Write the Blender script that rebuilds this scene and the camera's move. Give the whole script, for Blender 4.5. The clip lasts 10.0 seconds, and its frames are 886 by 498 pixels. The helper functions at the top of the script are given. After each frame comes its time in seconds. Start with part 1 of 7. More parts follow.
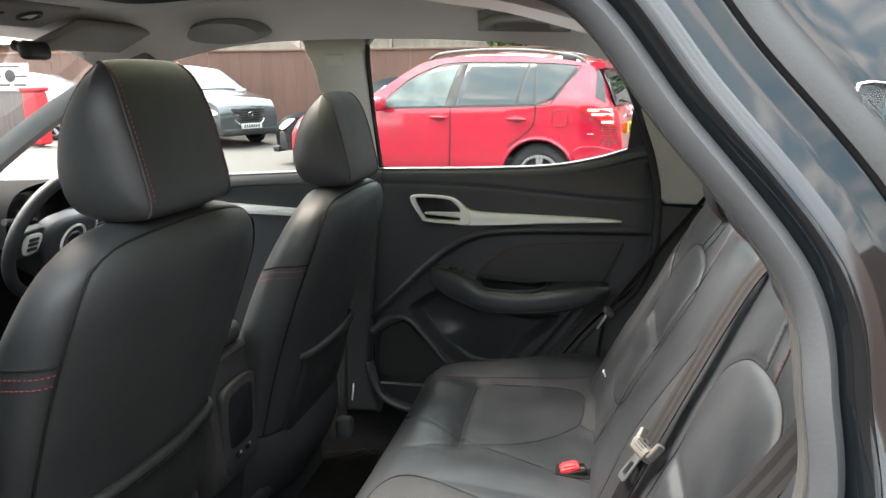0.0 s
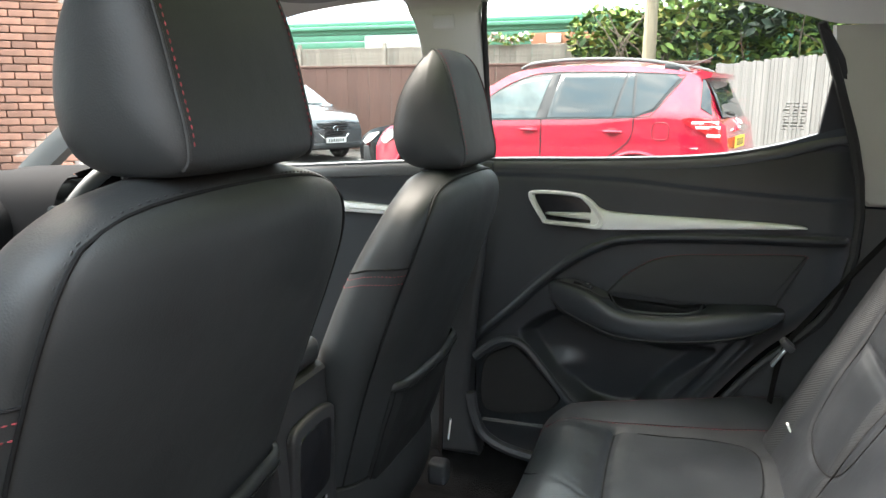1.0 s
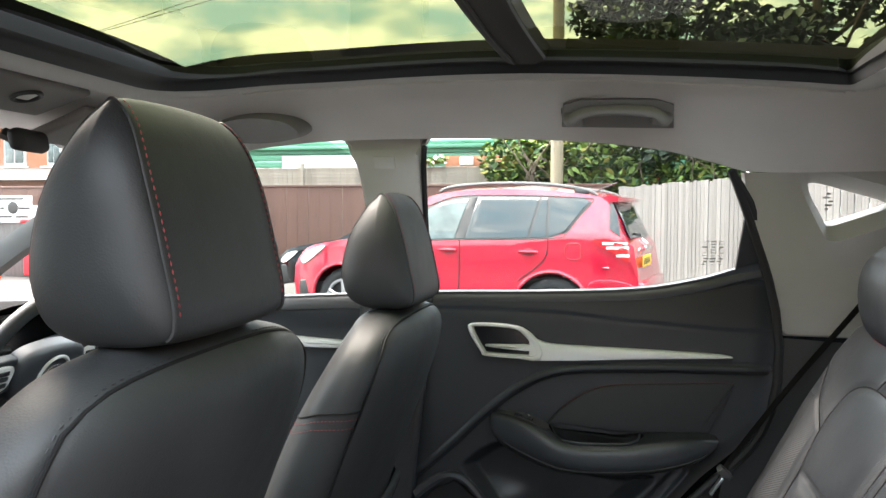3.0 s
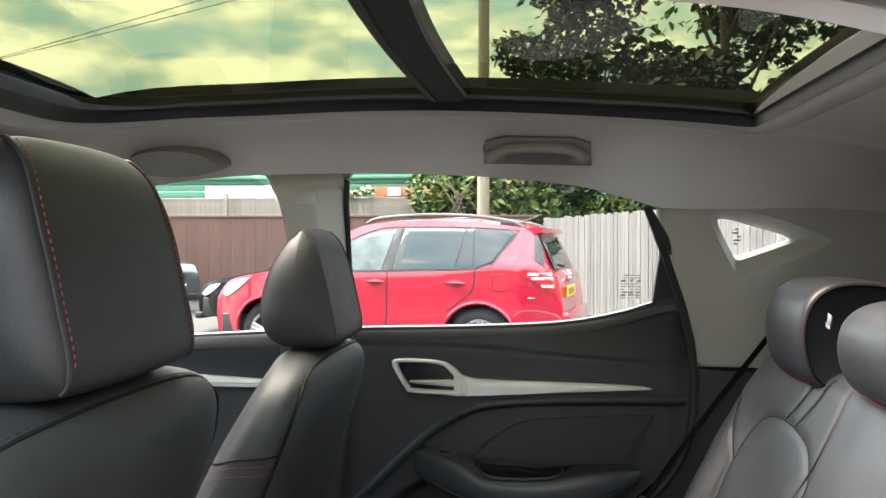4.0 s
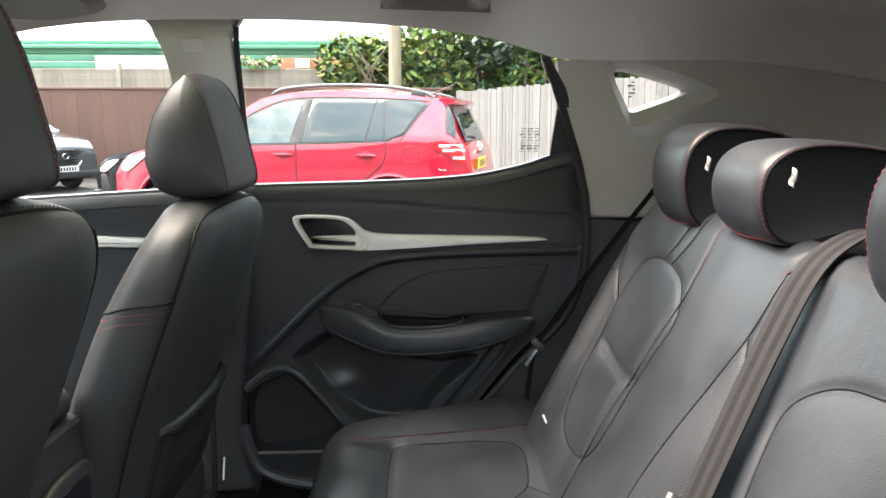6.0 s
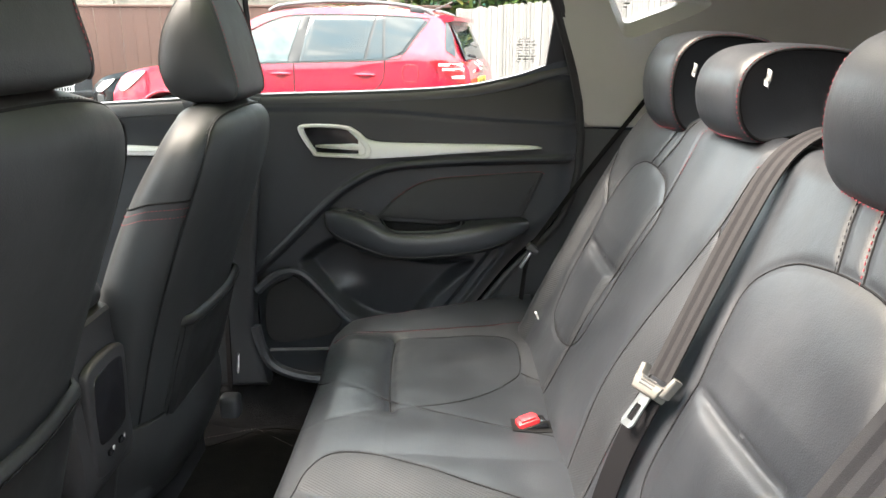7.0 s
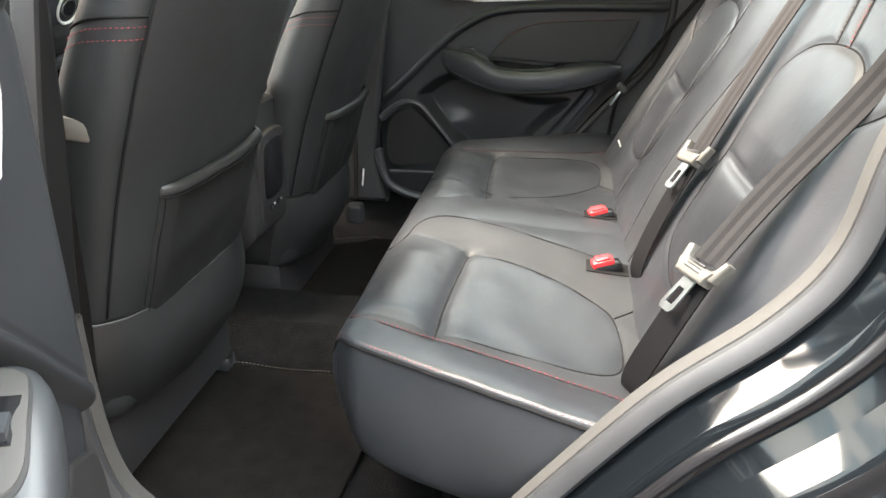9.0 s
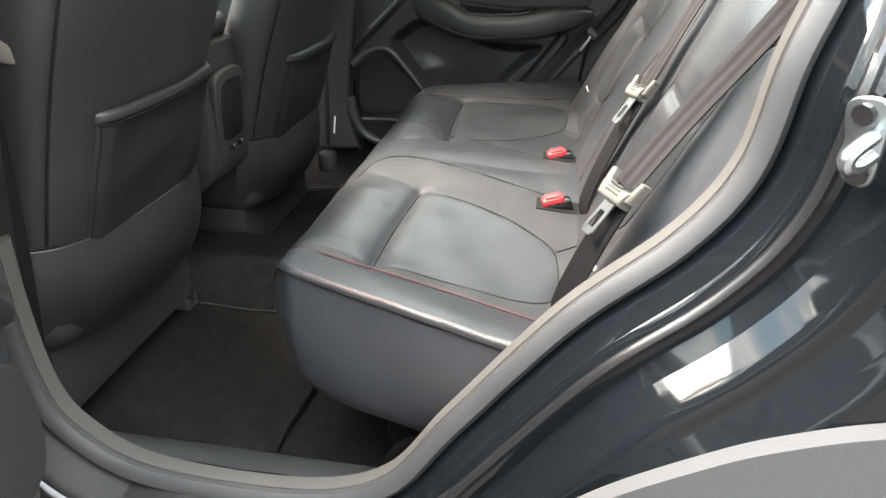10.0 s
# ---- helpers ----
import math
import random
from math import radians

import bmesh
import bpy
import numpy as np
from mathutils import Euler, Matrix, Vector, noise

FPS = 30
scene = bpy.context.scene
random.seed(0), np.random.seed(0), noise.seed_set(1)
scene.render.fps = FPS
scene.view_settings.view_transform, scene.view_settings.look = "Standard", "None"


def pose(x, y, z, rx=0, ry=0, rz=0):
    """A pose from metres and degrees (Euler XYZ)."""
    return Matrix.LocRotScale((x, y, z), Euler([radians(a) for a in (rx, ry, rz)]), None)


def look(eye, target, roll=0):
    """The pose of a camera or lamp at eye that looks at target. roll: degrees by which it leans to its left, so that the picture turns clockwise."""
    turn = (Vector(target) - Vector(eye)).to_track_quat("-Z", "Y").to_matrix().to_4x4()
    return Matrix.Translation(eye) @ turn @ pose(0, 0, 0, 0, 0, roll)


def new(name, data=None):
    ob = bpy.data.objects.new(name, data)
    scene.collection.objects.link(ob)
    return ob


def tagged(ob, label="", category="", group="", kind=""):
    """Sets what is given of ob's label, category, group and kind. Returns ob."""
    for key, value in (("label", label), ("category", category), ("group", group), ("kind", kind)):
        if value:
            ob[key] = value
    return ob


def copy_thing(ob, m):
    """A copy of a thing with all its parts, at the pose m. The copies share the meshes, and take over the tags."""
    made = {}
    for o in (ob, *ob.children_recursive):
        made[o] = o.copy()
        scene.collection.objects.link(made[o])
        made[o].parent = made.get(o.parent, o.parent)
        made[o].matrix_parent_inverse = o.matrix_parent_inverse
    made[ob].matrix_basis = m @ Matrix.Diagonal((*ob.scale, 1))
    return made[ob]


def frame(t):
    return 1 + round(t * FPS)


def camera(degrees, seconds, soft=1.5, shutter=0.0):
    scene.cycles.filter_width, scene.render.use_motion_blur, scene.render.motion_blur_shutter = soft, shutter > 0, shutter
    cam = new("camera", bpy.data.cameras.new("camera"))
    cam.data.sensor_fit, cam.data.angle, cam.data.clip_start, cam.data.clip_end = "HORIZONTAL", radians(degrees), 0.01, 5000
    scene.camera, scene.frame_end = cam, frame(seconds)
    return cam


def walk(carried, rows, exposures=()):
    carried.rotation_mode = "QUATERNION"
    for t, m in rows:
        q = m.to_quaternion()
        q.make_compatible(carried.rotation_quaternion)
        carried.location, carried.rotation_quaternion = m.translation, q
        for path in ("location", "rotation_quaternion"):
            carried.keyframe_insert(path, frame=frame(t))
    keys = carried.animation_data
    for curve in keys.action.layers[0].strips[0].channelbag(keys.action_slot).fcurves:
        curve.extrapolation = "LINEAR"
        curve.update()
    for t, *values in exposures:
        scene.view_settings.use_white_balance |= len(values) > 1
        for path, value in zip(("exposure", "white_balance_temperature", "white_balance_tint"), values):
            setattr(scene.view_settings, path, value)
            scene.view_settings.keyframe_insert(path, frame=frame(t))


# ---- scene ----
cam = camera(63.1, 10.0)
PATH = [
    (0, (0.44, -1.284, 1.466), (0.007, 0.611, 0.996), -0.2),
    (0.5, (0.33, -1.101, 1.39), (-0.25, 0.759, 0.937), -0.2),
    (1, (0.255, -0.961, 1.348), (-0.385, 0.888, 0.933), 0.1),
    (1.5, (0.23, -0.968, 1.37), (-0.365, 0.912, 1.034), 0.3),
    (2, (0.217, -1.002, 1.389), (-0.334, 0.904, 1.139), 0.3),
    (2.5, (0.203, -0.996, 1.387), (-0.294, 0.934, 1.214), 0.3),
    (4, (0.212, -0.978, 1.401), (-0.022, 1.008, 1.389), 0.2),
    (4.5, (0.23, -0.973, 1.401), (0.119, 1.024, 1.359), 0.1),
    (5, (0.24, -0.964, 1.386), (0.201, 1.031, 1.256), -0.0),
    (5.5, (0.243, -0.967, 1.367), (0.241, 1.018, 1.129), -0.0),
    (7, (0.244, -1.07, 1.328), (0.249, 0.852, 0.775), 0.2),
    (7.5, (0.239, -1.165, 1.319), (0.195, 0.731, 0.686), 0.5),
    (8, (0.225, -1.262, 1.291), (0.109, 0.61, 0.595), 0.8),
    (8.5, (0.26, -1.337, 1.258), (0.061, 0.503, 0.5), 1.1),
    (9, (0.293, -1.412, 1.228), (0.012, 0.398, 0.424), 1.0),
    (9.5, (0.317, -1.427, 1.205), (-0.007, 0.357, 0.363), 1.0),
    (10, (0.392, -1.422, 1.186), (0.11, 0.346, 0.295), 1.2),
]
walk(cam, [(t, look(eye, target, roll)) for t, eye, target, roll in PATH], [(0.0, 2.75, 6400, 11), (1.0, 3.03, 6250, 10), (2.0, 3.18, 6150, 10), (2.5, 3.08, 6200, 11), (4.5, 2.8, 6300, 13), (5.5, 2.87, 6300, 14), (7.0, 3.4, 6450, 12), (8.0, 3.55, 6500, 12), (9.0, 3.63, 6650, 12), (10.0, 3.55, 6650, 12)])

# ---- world and sun: a bright overcast sky with broken cloud ----
world = bpy.data.worlds.new("world")
scene.world = world
world.use_nodes = True
wn, wl = world.node_tree.nodes, world.node_tree.links
wn.clear()
w_out, w_bg = wn.new("ShaderNodeOutputWorld"), wn.new("ShaderNodeBackground")
w_sky, w_mix, w_co = wn.new("ShaderNodeTexSky"), wn.new("ShaderNodeMix"), wn.new("ShaderNodeTexCoord")
w_map, w_noise, w_ramp = wn.new("ShaderNodeMapping"), wn.new("ShaderNodeTexNoise"), wn.new("ShaderNodeValToRGB")
w_sky.sky_type, w_sky.sun_disc, w_sky.sun_elevation, w_sky.sun_rotation = "NISHITA", False, radians(64), radians(150)
w_mix.data_type = "RGBA"
w_mix.inputs["Factor"].default_value = 0.86
w_map.inputs["Scale"].default_value = (1.6, 1.6, 4.5)
w_noise.inputs["Scale"].default_value = 4.6
w_noise.inputs["Detail"].default_value = 7.0
w_noise.inputs["Roughness"].default_value = 0.55
for spot, (where, colour) in enumerate(((0.40, (5.0, 7.2, 8.3)), (0.50, (8.7, 9.4, 9.4)), (0.60, (15.0, 14.5, 13.4)))):
    stop = w_ramp.color_ramp.elements[spot] if spot < 2 else w_ramp.color_ramp.elements.new(where)
    stop.position, stop.color = where, (*colour, 1)
wl.new(w_co.outputs["Generated"], w_map.inputs["Vector"])
wl.new(w_map.outputs["Vector"], w_noise.inputs["Vector"])
wl.new(w_noise.outputs["Fac"], w_ramp.inputs["Fac"])
# an overcast sky is about three times brighter overhead than at the horizon
w_sep, w_up, w_lift = wn.new("ShaderNodeSeparateXYZ"), wn.new("ShaderNodeMapRange"), wn.new("ShaderNodeVectorMath")
w_up.inputs["From Min"].default_value, w_up.inputs["From Max"].default_value = 0.0, 1.0
w_up.inputs["To Min"].default_value, w_up.inputs["To Max"].default_value = 0.58, 1.75
w_lift.operation = "SCALE"
wl.new(w_co.outputs["Generated"], w_sep.inputs[0])
wl.new(w_sep.outputs["Z"], w_up.inputs["Value"])
wl.new(w_mix.outputs["Result"], w_lift.inputs[0])
wl.new(w_up.outputs[0], w_lift.inputs["Scale"])
wl.new(w_sky.outputs["Color"], w_mix.inputs["A"])
wl.new(w_ramp.outputs["Color"], w_mix.inputs["B"])
wl.new(w_lift.outputs[0], w_bg.inputs["Color"])
wl.new(w_bg.outputs["Background"], w_out.inputs["Surface"])
w_bg.inputs["Strength"].default_value = 0.11
sun = new("sun", bpy.data.lights.new("sun", "SUN"))
sun.data.energy, sun.data.angle, sun.data.color = 5.0, radians(50), (1.0, 0.88, 0.76)
sun.matrix_world = look((0, 0, 0), (0.56, -0.17, -0.81))


# ---- materials ----
def nodes_of(name):
    m = bpy.data.materials.new(name)
    m.use_nodes = True
    return m, m.node_tree.nodes, m.node_tree.links, m.node_tree.nodes["Principled BSDF"]


def surface(name, colour, rough=0.5, metal=0.0, var=0.18, scale=6.0, fine=160.0, bump=0.15, depth=0.001, rvar=0.12, coat=0.0, stretch=(1, 1, 1), spec=0.5, pieces=0.0):
    """A plain surface: colour in blotches and grain, gloss that varies, fine relief."""
    m, n, l, b = nodes_of(name)
    co, mp = n.new("ShaderNodeTexCoord"), n.new("ShaderNodeMapping")
    mp.inputs["Scale"].default_value = stretch
    l.new(co.outputs["Object"], mp.inputs["Vector"])
    big, small = n.new("ShaderNodeTexNoise"), n.new("ShaderNodeTexNoise")
    big.inputs["Scale"].default_value, big.inputs["Detail"].default_value = scale, 5
    small.inputs["Scale"].default_value, small.inputs["Detail"].default_value = fine, 3
    for tex in (big, small):
        l.new(mp.outputs["Vector"], tex.inputs["Vector"])
    add = n.new("ShaderNodeMath")
    add.operation = "MULTIPLY_ADD"
    add.inputs[1].default_value = 0.35
    l.new(small.outputs["Fac"], add.inputs[0])
    l.new(big.outputs["Fac"], add.inputs[2])
    ramp = n.new("ShaderNodeMapRange")
    ramp.inputs["From Min"].default_value, ramp.inputs["From Max"].default_value = 0.4, 0.95
    ramp.inputs["To Min"].default_value, ramp.inputs["To Max"].default_value = 1 - var, 1 + var
    l.new(add.outputs[0], ramp.inputs["Value"])
    last = ramp.outputs[0]
    if pieces:
        info, vary, times = n.new("ShaderNodeObjectInfo"), n.new("ShaderNodeMapRange"), n.new("ShaderNodeMath")
        vary.inputs["To Min"].default_value, vary.inputs["To Max"].default_value = 1 - pieces, 1 + pieces
        l.new(info.outputs["Random"], vary.inputs["Value"])
        times.operation = "MULTIPLY"
        l.new(vary.outputs[0], times.inputs[0])
        l.new(last, times.inputs[1])
        last = times.outputs[0]
    tint = n.new("ShaderNodeVectorMath")
    tint.operation = "SCALE"
    tint.inputs[0].default_value = colour
    l.new(last, tint.inputs["Scale"])
    l.new(tint.outputs[0], b.inputs["Base Color"])
    rr = n.new("ShaderNodeMapRange")
    rr.inputs["To Min"].default_value, rr.inputs["To Max"].default_value = max(0.02, rough - rvar), min(1, rough + rvar)
    l.new(big.outputs["Fac"], rr.inputs["Value"])
    l.new(rr.outputs[0], b.inputs["Roughness"])
    b.inputs["Metallic"].default_value = metal
    b.inputs["Specular IOR Level"].default_value = spec
    b.inputs["Coat Weight"].default_value = coat
    b.inputs["Coat Roughness"].default_value = 0.04
    if bump:
        bp = n.new("ShaderNodeBump")
        bp.inputs["Strength"].default_value, bp.inputs["Distance"].default_value = bump, depth
        l.new(small.outputs["Fac"], bp.inputs["Height"])
        l.new(bp.outputs[0], b.inputs["Normal"])
    return m


def leather(name, colour, rough, ribs=0.0):
    """Grained leatherette; ribs: the pitch of a fine diagonal weave in metres, 0 for none."""
    m, n, l, b = nodes_of(name)
    co = n.new("ShaderNodeTexCoord")
    cells, big = n.new("ShaderNodeTexVoronoi"), n.new("ShaderNodeTexNoise")
    cells.inputs["Scale"].default_value = 520
    big.inputs["Scale"].default_value, big.inputs["Detail"].default_value = 7, 6
    for tex in (cells, big):
        l.new(co.outputs["Object"], tex.inputs["Vector"])
    ramp = n.new("ShaderNodeMapRange")
    ramp.inputs["From Min"].default_value, ramp.inputs["From Max"].default_value = 0.3, 0.7
    ramp.inputs["To Min"].default_value, ramp.inputs["To Max"].default_value = 0.82, 1.2
    l.new(big.outputs["Fac"], ramp.inputs["Value"])
    tint = n.new("ShaderNodeVectorMath")
    tint.operation = "SCALE"
    tint.inputs[0].default_value = colour
    l.new(ramp.outputs[0], tint.inputs["Scale"])
    l.new(tint.outputs[0], b.inputs["Base Color"])
    rr = n.new("ShaderNodeMapRange")
    rr.inputs["From Min"].default_value, rr.inputs["From Max"].default_value = 0.3, 0.7
    rr.inputs["To Min"].default_value, rr.inputs["To Max"].default_value = rough - 0.06, rough + 0.08
    l.new(big.outputs["Fac"], rr.inputs["Value"])
    l.new(rr.outputs[0], b.inputs["Roughness"])
    b.inputs["Specular IOR Level"].default_value = 0.45
    bp = n.new("ShaderNodeBump")
    bp.inputs["Strength"].default_value, bp.inputs["Distance"].default_value = 0.22, 0.0006
    l.new(cells.outputs["Distance"], bp.inputs["Height"])
    last = bp
    if ribs:
        waves = []
        for slant in ((0.75, 1.0, 0.75), (-1.0, 0.8, -1.0)):
            dot, wave = n.new("ShaderNodeVectorMath"), n.new("ShaderNodeMath")
            dot.operation, wave.operation = "DOT_PRODUCT", "SINE"
            dot.inputs[1].default_value = [2 * math.pi / ribs * k for k in slant]
            l.new(co.outputs["Object"], dot.inputs[0])
            l.new(dot.outputs["Value"], wave.inputs[0])
            waves.append(wave)
        both, b2 = n.new("ShaderNodeMath"), n.new("ShaderNodeBump")
        both.operation = "MULTIPLY_ADD"
        both.inputs[1].default_value = 0.4
        l.new(waves[1].outputs[0], both.inputs[0])
        l.new(waves[0].outputs[0], both.inputs[2])
        b2.inputs["Strength"].default_value, b2.inputs["Distance"].default_value = 0.35, 0.0004
        l.new(both.outputs[0], b2.inputs["Height"])
        l.new(bp.outputs[0], b2.inputs["Normal"])
        last = b2
    creases, b3 = n.new("ShaderNodeTexNoise"), n.new("ShaderNodeBump")
    creases.inputs["Scale"].default_value, creases.inputs["Detail"].default_value = 14, 3
    l.new(co.outputs["Object"], creases.inputs["Vector"])
    b3.inputs["Strength"].default_value, b3.inputs["Distance"].default_value = 0.25, 0.006
    l.new(creases.outputs["Fac"], b3.inputs["Height"])
    l.new(last.outputs[0], b3.inputs["Normal"])
    l.new(b3.outputs[0], b.inputs["Normal"])
    return m


def pane(name, tint, gloss=0.04, edge=1.0):
    """A thin pane: clear with a tint, and gloss that grows towards grazing views."""
    m, n, l, b = nodes_of(name)
    n.remove(b)
    out = n["Material Output"]
    clear, shine, mix, face, power, scaled = n.new("ShaderNodeBsdfTransparent"), n.new("ShaderNodeBsdfGlossy"), n.new("ShaderNodeMixShader"), n.new("ShaderNodeLayerWeight"), n.new("ShaderNodeMath"), n.new("ShaderNodeMath")
    clear.inputs["Color"].default_value = (*tint, 1)
    shine.inputs["Roughness"].default_value = 0.0
    face.inputs["Blend"].default_value = 0.5
    power.operation, scaled.operation = "POWER", "MULTIPLY_ADD"
    power.inputs[1].default_value = 5.0
    scaled.inputs[1].default_value, scaled.inputs[2].default_value = (1 - gloss) * edge, gloss
    l.new(face.outputs["Facing"], power.inputs[0])
    l.new(power.outputs[0], scaled.inputs[0])
    l.new(scaled.outputs[0], mix.inputs[0])
    l.new(clear.outputs[0], mix.inputs[1])
    l.new(shine.outputs[0], mix.inputs[2])
    l.new(mix.outputs[0], out.inputs["Surface"])
    return m


LEATHER = leather("black_leather", (0.0135, 0.0150, 0.0160), 0.54)
LEATHER_REAR = leather("black_seat_leather", (0.0190, 0.0212, 0.0245), 0.38)
LEATHER_RIB = leather("ribbed_black_leather", (0.0140, 0.0158, 0.0182), 0.56, ribs=0.0062)
LEATHER_DARK = leather("dark_seat_back_vinyl", (0.0095, 0.0102, 0.0108), 0.5)
LEATHER_DULL = leather("dull_black_vinyl", (0.017, 0.018, 0.019), 0.55)
STITCH = surface("red_thread", (0.19, 0.022, 0.03), 0.7, bump=0)
SEAM_BLACK = surface("black_seam_cord", (0.004, 0.004, 0.0045), 0.8, bump=0, spec=0.2)
STITCH_DARK = surface("black_thread", (0.018, 0.018, 0.02), 0.7, bump=0)
PLASTIC = surface("black_grained_plastic", (0.022, 0.0235, 0.0255), 0.48, fine=700, bump=0.25, depth=0.0006)
PLASTIC_SOFT = surface("soft_black_door_plastic", (0.024, 0.0265, 0.030), 0.42, fine=800, bump=0.2, depth=0.0005)
PLASTIC_DARK = surface("matt_black_plastic", (0.012, 0.012, 0.013), 0.6, bump=0.1)
SWITCH_GREY = surface("satin_grey_switch_panel", (0.055, 0.053, 0.051), 0.38, fine=600, bump=0.12)
GLOSS_BLACK = surface("gloss_black_plastic", (0.008, 0.008, 0.009), 0.18, bump=0)
CARBON = leather("woven_black_insert", (0.017, 0.018, 0.02), 0.55, ribs=0.0028)
SATIN = surface("satin_silver_plastic", (0.72, 0.72, 0.71), 0.32, metal=0.1, var=0.04, bump=0)
STEEL = surface("zinc_plated_steel", (0.36, 0.40, 0.42), 0.36, metal=1.0, var=0.12, scale=40, bump=0.1)
CHROME = surface("bright_chrome", (0.8, 0.8, 0.8), 0.12, metal=1.0, var=0.05, bump=0)
LINING = surface("grey_woven_roof_lining", (0.60, 0.577, 0.56), 0.92, fine=900, bump=0.3, depth=0.0006, var=0.06)
TRIM_GREY = surface("pale_grey_pillar_plastic", (0.50, 0.495, 0.48), 0.6, fine=700, bump=0.2, depth=0.0005, var=0.06)
# pale pillar plastic with the cabin shade put into its colour, for the windscreen pillars
PILLAR_SHADED = surface("shaded_pale_pillar_trim", (0.13, 0.13, 0.125), 0.7, fine=700, bump=0.2, depth=0.0005, var=0.06)
CARPET = surface("charcoal_carpet", (0.0085, 0.0083, 0.0088), 0.95, scale=34, fine=320, bump=1.0, depth=0.010, var=0.7, spec=0.15)
MAT = surface("brown_black_floor_mat", (0.0098, 0.0084, 0.0077), 0.95, scale=22, fine=340, bump=1.0, depth=0.009, var=0.7, spec=0.15)
WEBBING = surface("grey_belt_webbing", (0.0085, 0.0080, 0.0086), 0.8, spec=0.25, scale=60, fine=900, bump=0.35, depth=0.0005, var=0.12)
WEBBING_LINE = surface("belt_webbing_line", (0.0060, 0.0056, 0.0063), 0.85, spec=0.18, scale=60, fine=900, bump=0.35, depth=0.0005)
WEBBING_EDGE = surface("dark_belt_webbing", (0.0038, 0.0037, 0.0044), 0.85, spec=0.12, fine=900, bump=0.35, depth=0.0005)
RUBBER = surface("grey_rubber_seal", (0.024, 0.025, 0.027), 0.55, scale=20, fine=300, bump=0.2, var=0.15)
RUBBER_BLACK = surface("black_weather_strip", (0.006, 0.006, 0.0065), 0.55, fine=300, bump=0.2)
FLOCK = surface("woven_edge_trim", (0.032, 0.031, 0.029), 0.85, fine=700, bump=0.4)
PAINT = surface("black_car_paint", (0.0035, 0.0045, 0.0055), 0.05, var=0.1, bump=0, rvar=0.02, spec=0.3)
CLADDING = surface("grey_wheel_arch_plastic", (0.026, 0.027, 0.029), 0.85, fine=500, bump=0.3, var=0.1)
RED_PLASTIC = surface("red_buckle_plastic", (0.60, 0.026, 0.032), 0.38, var=0.08, bump=0)
LABEL_GREY = surface("crumpled_white_fabric", (0.26, 0.26, 0.26), 0.7, scale=140, var=0.9, bump=0.5)
WHITE = surface("white_plastic", (0.78, 0.78, 0.76), 0.5, var=0.05, bump=0)
SPEAKER_CLOTH = surface("black_speaker_mesh", (0.007, 0.007, 0.0075), 0.8, fine=1200, bump=0.6, depth=0.001)
HOOD_BLACK = surface("matt_black_dash_skin", (0.0045, 0.0045, 0.005), 0.95, fine=500, bump=0.3, spec=0.08)
PILLAR_BLACK = surface("dull_black_pillar_trim", (0.006, 0.0062, 0.0066), 0.6, fine=700, bump=0.2, depth=0.0005, spec=0.3)
BAR_BROWN = surface("brown_black_bar_cloth", (0.020, 0.0185, 0.017), 0.8, fine=900, bump=0.3, depth=0.0005)
FRAME_BLACK = surface("matt_black_roof_frame", (0.006, 0.0065, 0.007), 0.55, bump=0.1)
GLASS = pane("clear_side_glass", (0.83, 0.85, 0.84), 0.02)
ROOF_GLASS = pane("green_tinted_roof_glass", (0.116, 0.123, 0.059), 0.03, 0.3)
PRIVACY_GLASS = pane("dark_privacy_glass", (0.10, 0.11, 0.105), 0.05)
DARK_PRINT = surface("black_print_on_glass", (0.17, 0.17, 0.17), 0.6, bump=0)


# ---- building helpers ----
def spline(points, per=8, closed=False):
    """A smooth line through the points."""
    p = [Vector(q) for q in points]
    n, out = len(p), []
    for i in range(n if closed else n - 1):
        a, b, c, d = (p[(i - 1) % n], p[i], p[(i + 1) % n], p[(i + 2) % n]) if closed else (p[max(i - 1, 0)], p[i], p[i + 1], p[min(i + 2, n - 1)])
        for k in range(per):
            u = k / per
            out.append(0.5 * ((2 * b) + (c - a) * u + (2 * a - 5 * b + 4 * c - d) * u * u + (3 * b - a - 3 * c + d) * u ** 3))
    if not closed:
        out.append(p[-1])
    return out


def curve1(table):
    """A smooth function from a short table of (x, value)."""
    xs, ys = zip(*table)

    def f(x):
        if x <= xs[0]:
            return ys[0]
        if x >= xs[-1]:
            return ys[-1]
        i = next(k for k in range(len(xs) - 1) if x <= xs[k + 1])
        u = (x - xs[i]) / (xs[i + 1] - xs[i])
        m0 = (ys[i + 1] - ys[i - 1]) / (xs[i + 1] - xs[i - 1]) if i else (ys[1] - ys[0]) / (xs[1] - xs[0])
        m1 = (ys[i + 2] - ys[i]) / (xs[i + 2] - xs[i]) if i + 2 < len(xs) else (ys[-1] - ys[-2]) / (xs[-1] - xs[-2])
        h = xs[i + 1] - xs[i]
        return (2 * u ** 3 - 3 * u * u + 1) * ys[i] + (u ** 3 - 2 * u * u + u) * h * m0 + (3 * u * u - 2 * u ** 3) * ys[i + 1] + (u ** 3 - u * u) * h * m1

    return f


def step(a, b, x):
    u = min(1, max(0, (x - a) / (b - a)))
    return u * u * (3 - 2 * u)


def thing(name, at, label, category, group="", kind=""):
    ob = new(name)
    ob.location = at
    ob.empty_display_size = 0.1
    return tagged(ob, label, category, group, kind)


def base_of(ob):
    at = Vector((0, 0, 0))
    while ob:
        at += ob.location
        ob = ob.parent
    return at


